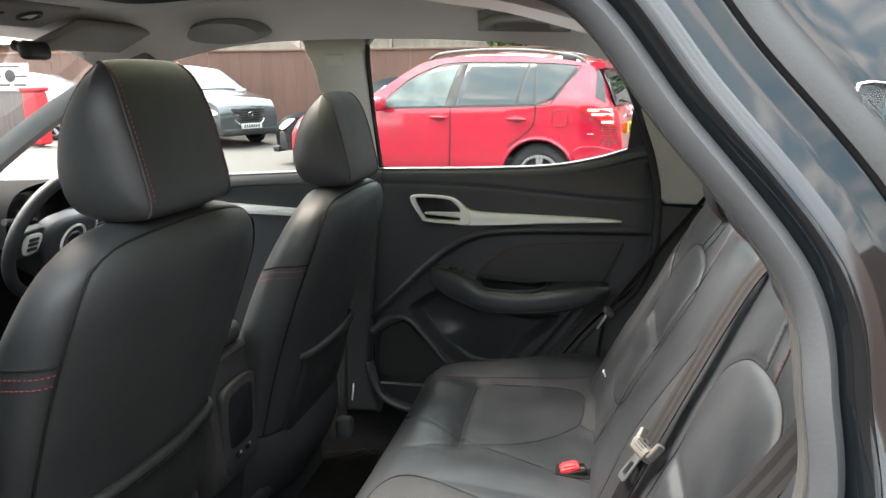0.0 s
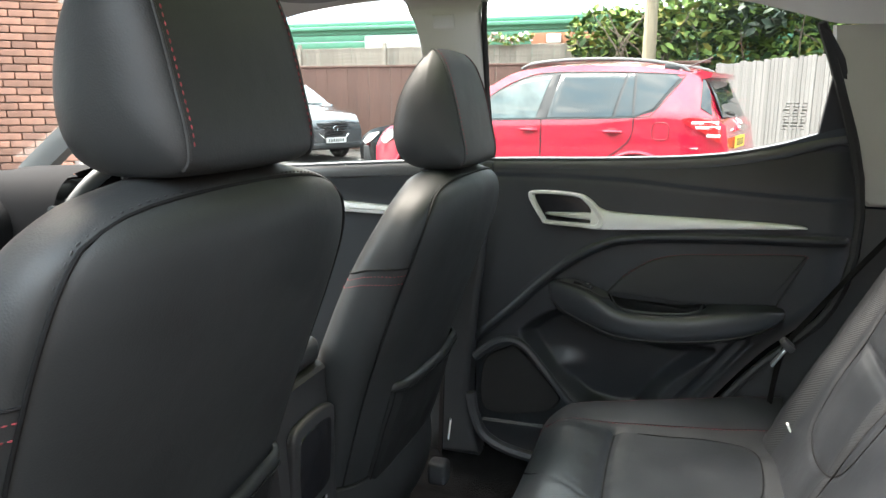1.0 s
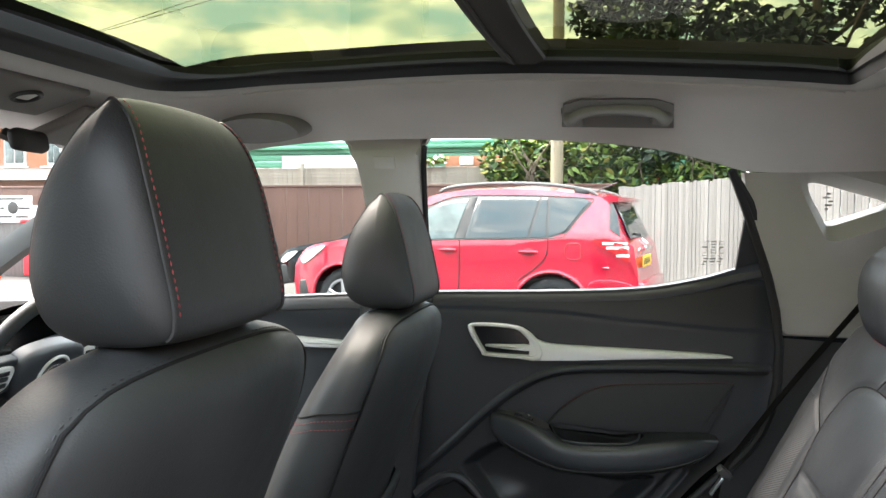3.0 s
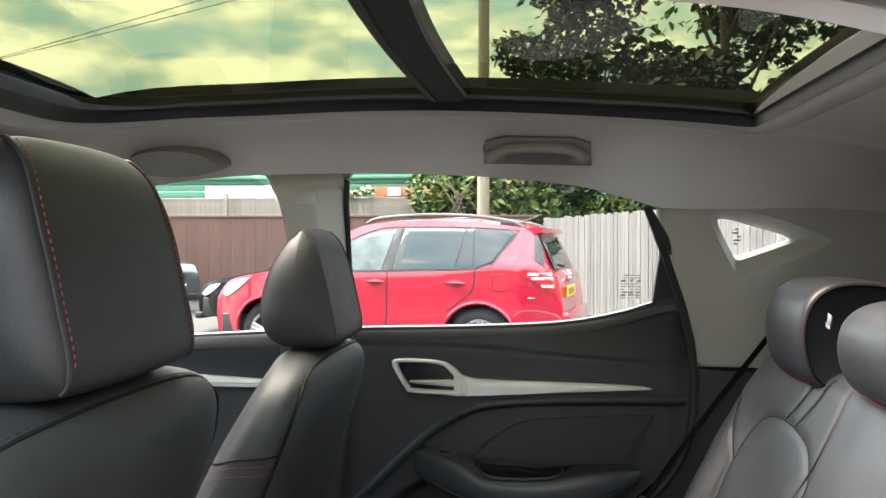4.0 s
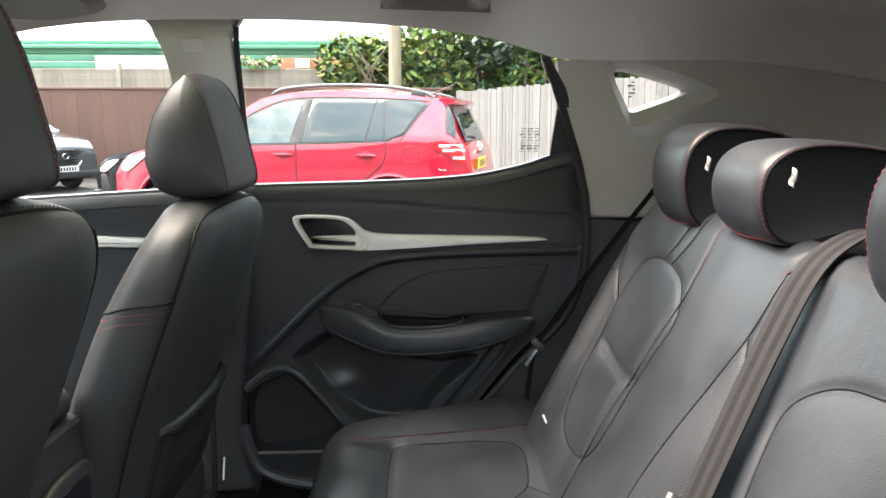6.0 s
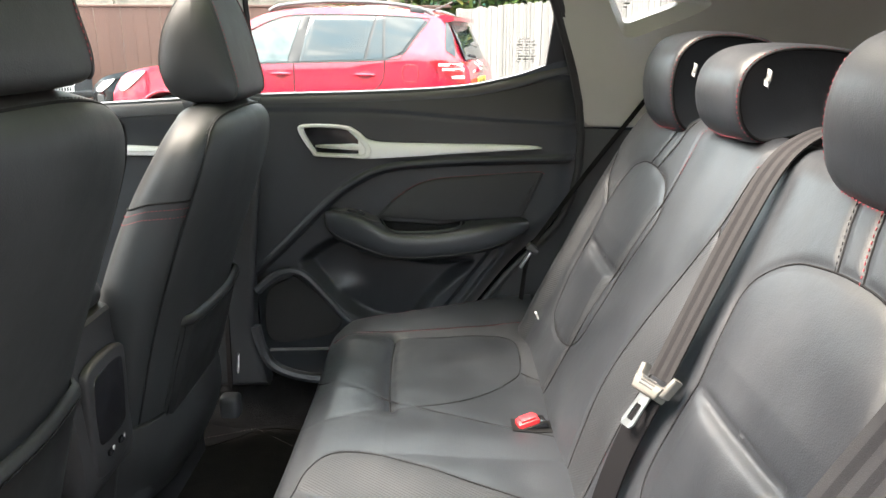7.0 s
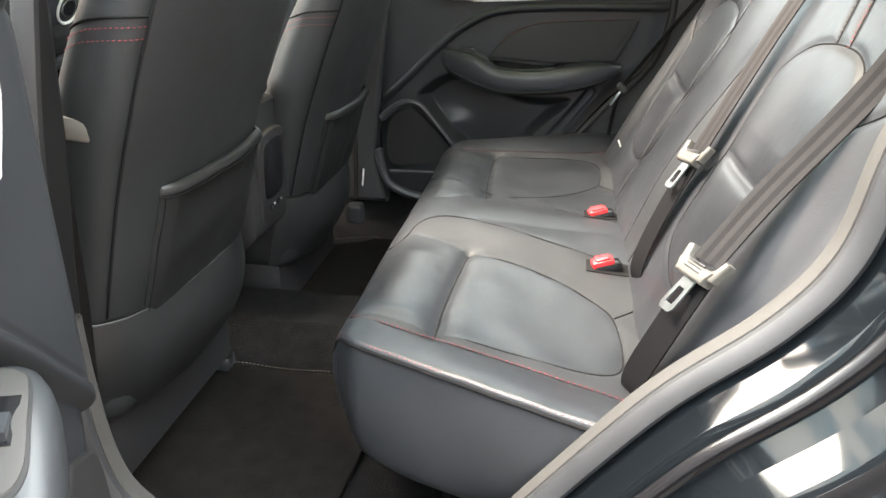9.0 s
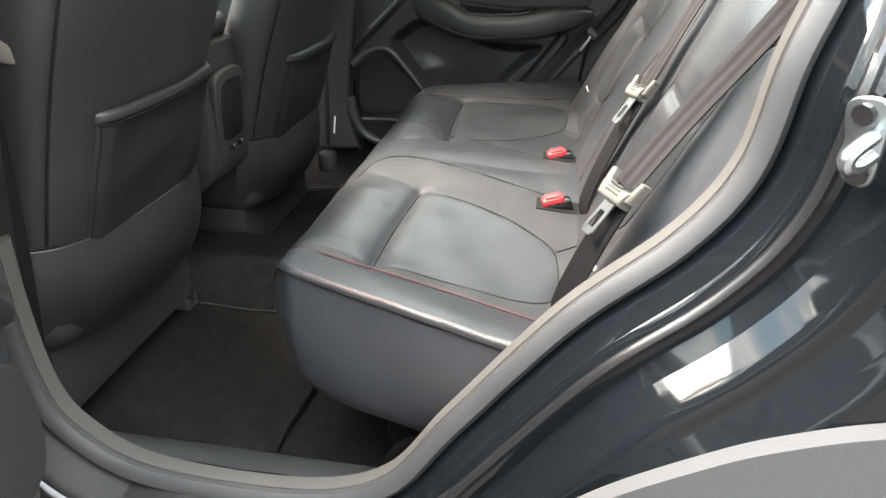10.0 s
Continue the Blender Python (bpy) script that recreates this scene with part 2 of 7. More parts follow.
def part(name, bm, material, parent=None, label="", sharp=38, extra=()):
    """Links a bmesh, given in the world's metres, as one mesh object under its thing."""
    if parent is not None:
        bmesh.ops.translate(bm, vec=-base_of(parent), verts=bm.verts)
    me = bpy.data.meshes.new(name)
    bm.normal_update()
    bm.to_mesh(me)
    bm.free()
    me.materials.append(material)
    for other in extra:
        me.materials.append(other)
    for p in me.polygons:
        p.use_smooth = True
    me.set_sharp_from_angle(angle=radians(sharp))
    ob = new(name, me)
    ob.parent = parent
    if label:
        ob["label"] = label
    return ob


def rings(sections, close=True, caps=True, bm=None):
    """A skin over rings of equally many points."""
    bm = bm or bmesh.new()
    rows = [[bm.verts.new(p) for p in ring] for ring in sections]
    for a, b in zip(rows, rows[1:]):
        n = len(a)
        for i in range(n if close else n - 1):
            j = (i + 1) % n
            bm.faces.new((a[i], a[j], b[j], b[i]))
    if caps and close:
        bm.faces.new(list(reversed(rows[0])))
        bm.faces.new(rows[-1])
    bmesh.ops.recalc_face_normals(bm, faces=bm.faces)
    return bm


def tube(points, r, sides=8, closed=False, flat=1.0, bm=None):
    """A round cord along points; flat squeezes it upright."""
    pts = [Vector(p) for p in points]
    out, up = [], None
    for i, p in enumerate(pts):
        a = pts[i - 1] if (i or closed) else p
        b = pts[(i + 1) % len(pts)] if (i + 1 < len(pts) or closed) else p
        d = (b - a).normalized()
        if up is None:
            up = d.orthogonal().normalized()
        up = (up - d * up.dot(d)).normalized()
        side = d.cross(up)
        rr = r(i / max(1, len(pts) - 1)) if callable(r) else r
        out.append([p + (up * math.cos(2 * math.pi * k / sides) + side * math.sin(2 * math.pi * k / sides) * flat) * rr for k in range(sides)])
    if closed:
        out.append(out[0])
    return rings(out, caps=not closed, bm=bm)


def block(size, at=(0, 0, 0), bevel=0.004, seg=2, turn=None, bm=None):
    one = bmesh.new()
    bmesh.ops.create_cube(one, size=1)
    bmesh.ops.scale(one, vec=size, verts=one.verts)
    if bevel:
        bmesh.ops.bevel(one, geom=one.edges[:], offset=min(bevel, 0.45 * min(size)), segments=seg, affect="EDGES", profile=0.5)
    if turn:
        bmesh.ops.rotate(one, cent=(0, 0, 0), matrix=Euler([radians(a) for a in turn]).to_matrix(), verts=one.verts)
    bmesh.ops.translate(one, vec=at, verts=one.verts)
    return merged(bm, one)


def merged(bm, one):
    if bm is None:
        return one
    me = bpy.data.meshes.new("tmp")
    one.to_mesh(me)
    one.free()
    bm.from_mesh(me)
    bpy.data.meshes.remove(me)
    return bm


def plate(outline, place, thick, bevel=0.004, bm=None, steps=3):
    """A slab with a rounded front edge: outline in plan, place(u, v, w) puts it in the world, w is the height above its seat."""
    pts = [Vector((p[0], p[1])) for p in outline]
    n = len(pts)
    area = sum(pts[i].x * pts[(i + 1) % n].y - pts[(i + 1) % n].x * pts[i].y for i in range(n))
    sign = 1 if area > 0 else -1
    inward = []
    for i in range(n):
        d = (pts[(i + 1) % n] - pts[i - 1]).normalized()
        inward.append(Vector((-d.y, d.x)) * sign)
    out = [[place(p.x, p.y, 0) for p in pts]]
    for k in range(steps + 1):
        a = math.pi / 2 * k / steps
        out.append([place(*(p + q * bevel * (1 - math.cos(a))), thick - bevel + bevel * math.sin(a)) for p, q in zip(pts, inward)])
    return rings(out, bm=bm)


def patch(outline, place, thick, bevel=0.003, bm=None):
    """As plate(), for curved seats: the face follows the seat by rings drawn in towards the middle."""
    pts = [Vector((p[0], p[1])) for p in dense(outline, 0.06)]
    mid = sum(pts, Vector((0, 0))) / len(pts)
    out = [[place(p.x, p.y, 0) for p in pts], [place(p.x, p.y, thick - bevel) for p in pts]]
    for k in (bevel / 0.3, 0.2, 0.4, 0.6, 0.8, 0.97):
        out.append([place(*(p + (mid - p) * k), thick) for p in pts])
    return rings(out, bm=bm)


def dense(ring, d=0.05):
    out = []
    for a, b in zip(ring, ring[1:] + ring[:1]):
        a, b = Vector(a[:2]), Vector(b[:2])
        n = max(1, int((b - a).length / d))
        out += [tuple(a + (b - a) * k / n) for k in range(n)]
    return out


def sheet(nu, nv, place, bm=None, keep=None, mats=None):
    """A grid of faces; place(u, v) with u, v from 0 to 1; keep(u, v) drops cells; mats(u, v) gives a material slot."""
    bm = bm or bmesh.new()
    grid = [[bm.verts.new(place(i / nu, j / nv)) for j in range(nv + 1)] for i in range(nu + 1)]
    for i in range(nu):
        for j in range(nv):
            if keep is None or keep((i + 0.5) / nu, (j + 0.5) / nv):
                f = bm.faces.new((grid[i][j], grid[i + 1][j], grid[i + 1][j + 1], grid[i][j + 1]))
                if mats:
                    f.material_index = mats((i + 0.5) / nu, (j + 0.5) / nv)
    loose = [v for v in bm.verts if not v.link_faces]
    bmesh.ops.delete(bm, geom=loose, context="VERTS")
    return bm


def stitches(points, length=0.005, gap=0.0035, r=0.0008, bm=None):
    """A row of short threads along a line."""
    bm = bm or bmesh.new()
    pts = [Vector(p) for p in points]
    run, nxt = 0.0, 0.0
    for a, b in zip(pts, pts[1:]):
        d = (b - a).length
        while nxt < run + d and d > 1e-6:
            way = (b - a) / d
            p = a + way * (nxt - run)
            q = p + way * length
            side = way.orthogonal().normalized() * r
            other = way.cross(side)
            ring = [side, other, -side, -other]
            va, vm, vb = [bm.verts.new(p + 0.3 * o) for o in ring], [bm.verts.new((p + q) / 2 + o * 1.25) for o in ring], [bm.verts.new(q + 0.3 * o) for o in ring]
            for s, e in ((va, vm), (vm, vb)):
                for k in range(4):
                    bm.faces.new((s[k], s[(k + 1) % 4], e[(k + 1) % 4], e[k]))
            nxt += length + gap
        run += d
    return bm


def near_line(x, y, line):
    """The least distance of (x, y) from a polyline."""
    best = 9.0
    for (ax, ay), (bx, by) in zip(line, line[1:]):
        dx, dy = bx - ax, by - ay
        k = max(0, min(1, ((x - ax) * dx + (y - ay) * dy) / (dx * dx + dy * dy + 1e-12)))
        best = min(best, math.hypot(x - ax - k * dx, y - ay - k * dy))
    return best


def inside(x, y, ring):
    hit = False
    for (ax, ay), (bx, by) in zip(ring, ring[1:] + ring[:1]):
        if (ay > y) != (by > y) and x < (bx - ax) * (y - ay) / (by - ay) + ax:
            hit = not hit
    return hit


def flat2(points):
    return [(p[0], p[1]) for p in points]


def smooth3(pts):
    out = [Vector(p) for p in pts]
    for _ in range(3):
        out = [out[0]] + [(out[k - 1] + 2 * out[k] + out[k + 1]) / 4 for k in range(1, len(out) - 1)] + [out[-1]]
    return out


# ---- the car's shell: lines of the body, alike on both sides ----
BELT = curve1([(-1.3, 1.13), (-0.7, 1.175), (-0.2, 1.205), (0.1, 1.215), (0.3, 1.228), (0.42, 1.252), (0.52, 1.285), (0.62, 1.30)])
WINDOW_TOP = curve1([(-1.0, 1.455), (-0.75, 1.508), (-0.6, 1.538), (-0.41, 1.554), (-0.1, 1.556), (0.14, 1.546), (0.32, 1.526), (0.43, 1.498), (0.5, 1.480), (0.9, 1.475), (1.3, 1.42)])
ROOF_EDGE = curve1([(-1.0, 1.545), (-0.6, 1.645), (-0.3, 1.66), (0.0, 1.664), (0.3, 1.65), (0.6, 1.624), (0.9, 1.58), (1.3, 1.49)])
ARCH_LOW = curve1([(-0.3, 0.46), (0.1, 0.465), (0.22, 0.5), (0.30, 0.62), (0.42, 0.78), (0.52, 0.88), (0.57, 0.96), (0.6, 1.08)])


def wall_y(z):
    """How far the inside of the doors stands from the middle of the car at a height."""
    if z < 1.13:
        return 0.672
    return 0.672 + 0.012 * step(1.14, 1.24, z) - 0.40 * max(0, z - 1.24)


def glass_y(z):
    return 0.735 - 0.42 * max(0, z - 1.2)


body = thing("car_body", (0.2, 0, 0), "black five-door family car, rear door standing wide", "car body", kind="structure")

# Roof lining with the opening of the glass roof.
SUNROOF_X, SUNROOF_Y = (-0.62, 0.59), 0.345


def lining_at(u, v):
    x = -0.98 + 2.3 * u
    a = abs(2 * v - 1)
    side = 1 if v > 0.5 else -1
    top, low = ROOF_EDGE(x), WINDOW_TOP(x)
    edge = 0.575 + 0.40 * (1.56 - low) * 0.6
    if a < 0.62:
        k = a / 0.62
        return Vector((x, side * 0.40 * k, top + 0.012 * (1 - k * k) - 0.016 * step(0.93, 1, k)))
    k = (a - 0.62) / 0.38
    y = 0.40 + (edge - 0.40) * k
    z = top - 0.016 - (top - 0.016 - low) * (0.35 * k + 0.65 * k * k)
    return Vector((x, side * y, z))


def rounded(x0, x1, y, r_front, r_back, n=8):
    """A rounded oblong from x0 to x1, y to either side."""
    out = []
    for cx, cy, r, a0 in ((x1 - r_back, y - r_back, r_back, 0), (x0 + r_front, y - r_front, r_front, 90), (x0 + r_front, -y + r_front, r_front, 180), (x1 - r_back, -y + r_back, r_back, 270)):
        for k in range(n + 1):
            a = radians(a0 + 90 * k / n)
            out.append((cx + r * math.cos(a), cy + r * math.sin(a)))
    return out


HOLE = rounded(SUNROOF_X[0] - 0.06, SUNROOF_X[1] + 0.045, SUNROOF_Y + 0.06, 0.17, 0.035)


def lining_kept(u, v):
    return not inside(-0.98 + 2.3 * u, (2 * v - 1) / 0.62 * 0.40, HOLE)


bm = sheet(150, 120, lining_at, keep=lining_kept)
bmesh.ops.solidify(bm, geom=bm.faces[:], thickness=-0.012)
lining = part("ceiling", bm, LINING)
tagged(lining, "grey woven roof lining round a glass roof", "roof lining", kind="structure")


outer = dense(rounded(SUNROOF_X[0] - 0.045, SUNROOF_X[1] + 0.03, SUNROOF_Y + 0.045, 0.16, 0.02), 0.04)


def toward(p, far):
    """A point of the rim moved in towards the middle of the opening."""
    cx = max(SUNROOF_X[0] + 0.2, min(SUNROOF_X[1] - 0.06, p[0]))
    cy = max(-SUNROOF_Y + 0.16, min(SUNROOF_Y - 0.06, p[1]))
    d = Vector((cx - p[0], cy - p[1]))
    d.normalize()
    if p[0] > SUNROOF_X[1] + 0.022 and far > 0:
        far *= 0.35
    return p[0] + d.x * far, p[1] + d.y * far


sections = []
for far, dz in ((0.0, -0.004), (0.004, -0.007), (0.009, -0.003), (0.014, 0.005), (0.019, 0.010), (0.032, 0.012), (0.036, 0.034)):
    ring = [toward(p, far) for p in outer]
    sections.append([(x, y, ROOF_EDGE(x) + dz) for x, y in ring])
bm = rings(sections, caps=False)
sunroof = thing("glass_roof", (0, 0, 1.62), "panoramic glass roof, tinted green, with a black frame", "sunroof", kind="structure")
part("roof_frame", bm, FRAME_BLACK, sunroof)
lip = [[(x, y, ROOF_EDGE(x) + dz) for x, y in [toward(p, far) for p in outer]] for far, dz in ((-0.060, 0.000), (-0.045, -0.010), (-0.028, -0.014), (-0.012, -0.013), (-0.002, -0.007), (0.002, 0.002))]
part("lining_lip", rings(lip, caps=False), TRIM_GREY, sunroof)
for x0, x1 in ((SUNROOF_X[0] + 0.0, 0.02), (0.05, SUNROOF_X[1] + 0.03)):
    bm = sheet(20, 16, lambda u, v: Vector((x0 + (x1 - x0) * u, (SUNROOF_Y + 0.03) * (2 * v - 1), ROOF_EDGE(x0 + (x1 - x0) * u) + 0.016 + 0.02 * (1 - (2 * v - 1) ** 2))))
    pane_ob = part("roof_pane", bm, ROOF_GLASS, sunroof)
    pane_ob.visible_shadow = False
bm = rings([[(0.0 + 0.03 * s * s + x, y, ROOF_EDGE(0.03) + z + 0.02 * (1 - s * s)) for x, z in ((-0.012, 0.035), (-0.008, 0.012), (0.004, 0.004), (0.05, 0.002), (0.066, 0.01), (0.075, 0.035))] for s, y in ((k / 10 - 1, (SUNROOF_Y + 0.01) * (k / 10 - 1)) for k in range(21))])
part("cross_bar", bm, BAR_BROWN, sunroof)
part("bar_seam", tube([(0.012 + 0.03 * s * s, SUNROOF_Y * s, ROOF_EDGE(0.03) + 0.003 + 0.02 * (1 - s * s)) for s in (k / 10 - 1 for k in range(21))], 0.003, 6), PLASTIC_DARK, sunroof)


# Pillars and windows of the far side and of the near side.
def far_side(x, z, w, side=1):
    return Vector((x, side * (wall_y(z) - w), z))


def upper_side(x, z, w, side=1):
    return Vector((x, side * (glass_y(z) - 0.02 - w + 0.06 * step(1.515, 1.565, z)), z))


for side in (1, -1):
    pillar = thing("b_pillar", (-0.27, side * 0.66, 0.4), "pale grey upper trim of the middle door pillar" if side == 1 else "black trim of the middle door pillar", "door pillar", kind="structure")
    top = [(-0.40, 1.568), (-0.36, 1.53), (-0.338, 1.46), (-0.335, 1.2), (-0.205, 1.2), (-0.2, 1.4), (-0.195, 1.52), (-0.178, 1.568)]
    top = [(x - (0.0 if side == 1 else 0.045), z) for x, z in top]
    bm = plate(flat2(spline(top[:4], 5)) + flat2(spline(top[4:], 5)), lambda u, v, w: upper_side(u, v, w - 0.004, side), 0.02, 0.008)
    part("upper_trim", bm, TRIM_GREY, pillar, "pale grey plastic")
    bm = block((0.05, 0.006, 0.03), (-0.275, side * (glass_y(1.50) - 0.037), 1.505), 0.003, turn=(side * 23, 0, 0))
    part("belt_adjuster_cover", bm, TRIM_GREY, pillar)
    back_in = 0.0 if side == 1 else 0.070
    low = [(-0.37, 1.2), (-0.36, 0.9), (-0.34, 0.45), (-0.21, 0.45), (-0.24, 0.6), (-0.225, 0.8), (-0.2, 1.0), (-0.185, 1.2)]
    low = low[:3] + [(x - back_in, z) for x, z in low[3:]]
    bm = plate(flat2(spline(low[:3], 5)) + flat2(spline(low[3:], 5)), lambda u, v, w: Vector((u, side * (0.72 - w), v)), 0.06, 0.015)
    part("lower_trim", bm, PILLAR_BLACK if side == -1 else PLASTIC, pillar)
    # rear quarter trim with its small three-cornered window
    quarter = thing("c_pillar", (0.8, side * 0.66, 1.1), "pale grey rear pillar trim with a small three-cornered window", "rear pillar", kind="structure")
    rim_in = [(0.625, 1.458), (0.72, 1.437), (0.772, 1.42), (0.765, 1.412), (0.69, 1.385), (0.665, 1.378), (0.655, 1.388)]
    rim_out = [(0.597, 1.478), (0.72, 1.462), (0.835, 1.42), (0.825, 1.395), (0.72, 1.352), (0.672, 1.338), (0.645, 1.36)]
    rin, rout = flat2(spline(rim_in, 6, True)), flat2(spline(rim_out, 6, True))
    q_y = lambda z: 0.648 - 0.22 * (z - 1.3)
    edge = []
    for k, (ax, az) in enumerate(rout):
        a = 2 * math.pi * k / len(rout)
        edge.append((ax, az))
    far_out = []
    cx, cz = 0.70, 1.415
    back = 0.0 if side == 1 else 0.06
    x_front = curve1([(1.1, 0.583 + back), (1.16, 0.578 + back), (1.24, 0.56 + back), (1.32, 0.533 + back), (1.42, 0.498 + back * 1.4), (1.49, 0.463 + back * 2)])
    for ax, az in rout:
        d = Vector((ax - cx, az - cz)).normalized()
        k = 5.0
        for lim in ((1.35 - cx) / d.x if d.x > 0 else 9, ((WINDOW_TOP(ax) + 0.002) - cz) / d.y if d.y > 0 else 9, (1.128 - cz) / d.y if d.y < 0 else 9):
            k = min(k, lim)
        bx, bz = cx + d.x * k, cz + d.y * k
        if bx < x_front(bz) and d.x < 0:
            for _ in range(12):
                k *= (cx - x_front(cz + d.y * k)) / max(1e-6, -d.x * k)
                k = min(k, 1.0)
            bx, bz = cx + d.x * k, min(max(cz + d.y * k, 1.128), 1.488)
        far_out.append((bx, bz))
    rows_q = [[(x, side * (q_y(z) + 0.05), z) for x, z in rin], [(x, side * (q_y(z) + 0.022), z) for x, z in [(a[0] * 0.8 + b[0] * 0.2, a[1] * 0.8 + b[1] * 0.2) for a, b in zip(rin, rout)]]]
    rows_q.append([(x, side * (q_y(z) + 0.003), z) for x, z in [(a[0] * 0.1 + b[0] * 0.9, a[1] * 0.1 + b[1] * 0.9) for a, b in zip(rin, rout)]])
    for k in (0.0, 0.03, 0.5, 0.97, 1.0):
        rows_q.append([(a[0] + (b[0] - a[0]) * k, side * (q_y(a[1] + (b[1] - a[1]) * k) + (0.02 if k == 1.0 else 0) - (0.0 if k else 0.0015)), a[1] + (b[1] - a[1]) * k) for a, b in zip(rout, far_out)])
    part("quarter_trim", rings(rows_q, caps=False), TRIM_GREY, quarter)
    bm = plate(rin, lambda u, v, w: Vector((u, side * (q_y(v) + 0.055 - w), v)), 0.004, 0.001)
    g = part("quarter_pane", bm, GLASS, quarter)
    g.visible_shadow = False
    for k in range(5):
        bm = block((0.008 + 0.006 * (k % 2), 0.001, 0.0035), (0.663 + 0.004 * (k % 3), side * (q_y(1.42) + 0.047), 1.405 + 0.008 * k), 0)
        part("glass_print", bm, DARK_PRINT, quarter)
    # dark trim over the wheel arch behind the door opening
    x_low = 0.16 if side == 1 else 0.64
    low_top = lambda x: ARCH_LOW(x) + 0.004 if x < 0.575 else 1.13
    bm = sheet(60, 10, lambda u, v: Vector((x_low + (1.36 - x_low) * u, side * (0.664 - 0.05 * v * step(0.55, 0.75, x_low + (1.36 - x_low) * u)), 0.42 * (1 - v) + low_top(x_low + (1.36 - x_low) * u) * v)))
    part("lower_quarter_trim", bm, PLASTIC, quarter)
    if side == 1:
        arch_line = [(x, 0.658, ARCH_LOW(x)) for x in np.linspace(0.1, 0.585, 26)] + [(0.588, 0.656, 1.12), (0.572, 0.656, 1.2), (0.552, 0.662, 1.26), (0.53, 0.652, 1.32), (0.507, 0.636, 1.385), (0.486, 0.616, 1.44), (0.464, 0.602, 1.484)]
        part("arch_seal", tube(smooth3(arch_line), 0.0095, 8), PLASTIC_DARK, quarter)


# ---- the floor ----
def floor_at(u, v):
    x, y = -1.3 + 2.6 * u, 0.71 * (2 * v - 1)
    z = 0.335 + 0.10 * (1 - step(0.06, 0.13, abs(y))) + 0.10 * step(0.16, 0.24, x) + 0.12 * step(0.66, 0.71, abs(y)) + 0.01 * noise.noise((x * 9, y * 9, 0))
    return Vector((x, y, z))


floor = part("floor", sheet(130, 80, floor_at), CARPET)
tagged(floor, "charcoal carpet on the car floor", "carpet", kind="structure")


def floor_mat(y0, y1, label):
    mat_ob = thing("floor_mat", (-0.35, (y0 + y1) / 2, 0.345), label, "car mat", "rear floor mats")
    s = 1 if y1 > 0 else -1
    ring = [(-0.6, y0), (-0.2, y0), (-0.03, y0 + 0.01), (-0.01, y1 - 0.02), (-0.24, y1), (-0.27, y1 - 0.03), (-0.33, y1 - 0.09), (-0.6, y1 - 0.1)] if s > 0 else [(-0.6, y0), (-0.02, y0), (-0.01, y1), (-0.6, y1)]
    line = dense(ring, 0.05)
    bm = plate(line, lambda u, v, w: Vector((u, v, floor_at((u + 1.3) / 2.6, (v / 0.71 + 1) / 2).z + 0.004 + w)), 0.012, 0.004)
    part("mat_top", bm, MAT, mat_ob)
    edge = [Vector((u, v, floor_at((u + 1.3) / 2.6, (v / 0.71 + 1) / 2).z + 0.017)) for u, v in line]
    part("mat_binding", tube(edge, 0.0022, 6, closed=True), MAT, mat_ob)
    part("binding_thread", stitches([p + Vector((0, 0, 0.003)) for p in edge if (s > 0 and p.y < y0 + 0.35) or p.y > y1 - 0.003], 0.005, 0.004, 0.0006), surface("grey_thread", (0.20, 0.185, 0.165), 0.8, bump=0), mat_ob)


floor_mat(-0.62, -0.145, "brown-black carpet mat with a grey stitched edge")
floor_mat(0.12, 0.62, "brown-black carpet mat cut round the belt anchor")


# ---- rear bench ----
def distances(X, Y, line):
    best = np.full(X.shape, 9.0)
    for (ax, ay), (bx, by) in zip(line, line[1:]):
        dx, dy = bx - ax, by - ay
        k = np.clip(((X - ax) * dx + (Y - ay) * dy) / (dx * dx + dy * dy + 1e-12), 0, 1)
        best = np.minimum(best, np.hypot(X - ax - k * dx, Y - ay - k * dy))
    return best


MIDDLE = -0.055  # the middle of the bench


def both_seats(lines):
    return lines + [[(2 * MIDDLE - a, b) for a, b in line] for line in lines]


def within(X, Y, ring):
    """Which of many points lie inside a ring."""
    hit = np.zeros(X.shape, bool)
    for (ax, ay), (bx, by) in zip(ring, ring[1:] + ring[:1]):
        if ay != by:
            hit ^= ((ay > Y) != (by > Y)) & (X < (bx - ax) * (Y - ay) / (by - ay) + ax)
    return hit


def dense_line(line, d=0.012):
    """The same open line with closer points."""
    out = []
    for (ax, ay), (bx, by) in zip(line, line[1:]):
        n = max(1, int(math.hypot(bx - ax, by - ay) / d))
        out += [(ax + (bx - ax) * k / n, ay + (by - ay) * k / n) for k in range(n)]
    return out + [line[-1]]


def grid_bm(P, slots=None):
    bm = bmesh.new()
    nu, nv = P.shape[0], P.shape[1]
    V = [[bm.verts.new(P[i, j]) for j in range(nv)] for i in range(nu)]
    for i in range(nu - 1):
        for j in range(nv - 1):
            f = bm.faces.new((V[i][j], V[i + 1][j], V[i + 1][j + 1], V[i][j + 1]))
            if slots is not None:
                f.material_index = int(slots[i, j])
    return bm


bench = thing("rear_bench_seat", (0.3, 0, 0.34), "black leather rear bench with ribbed bolsters and red stitching", "car seat")

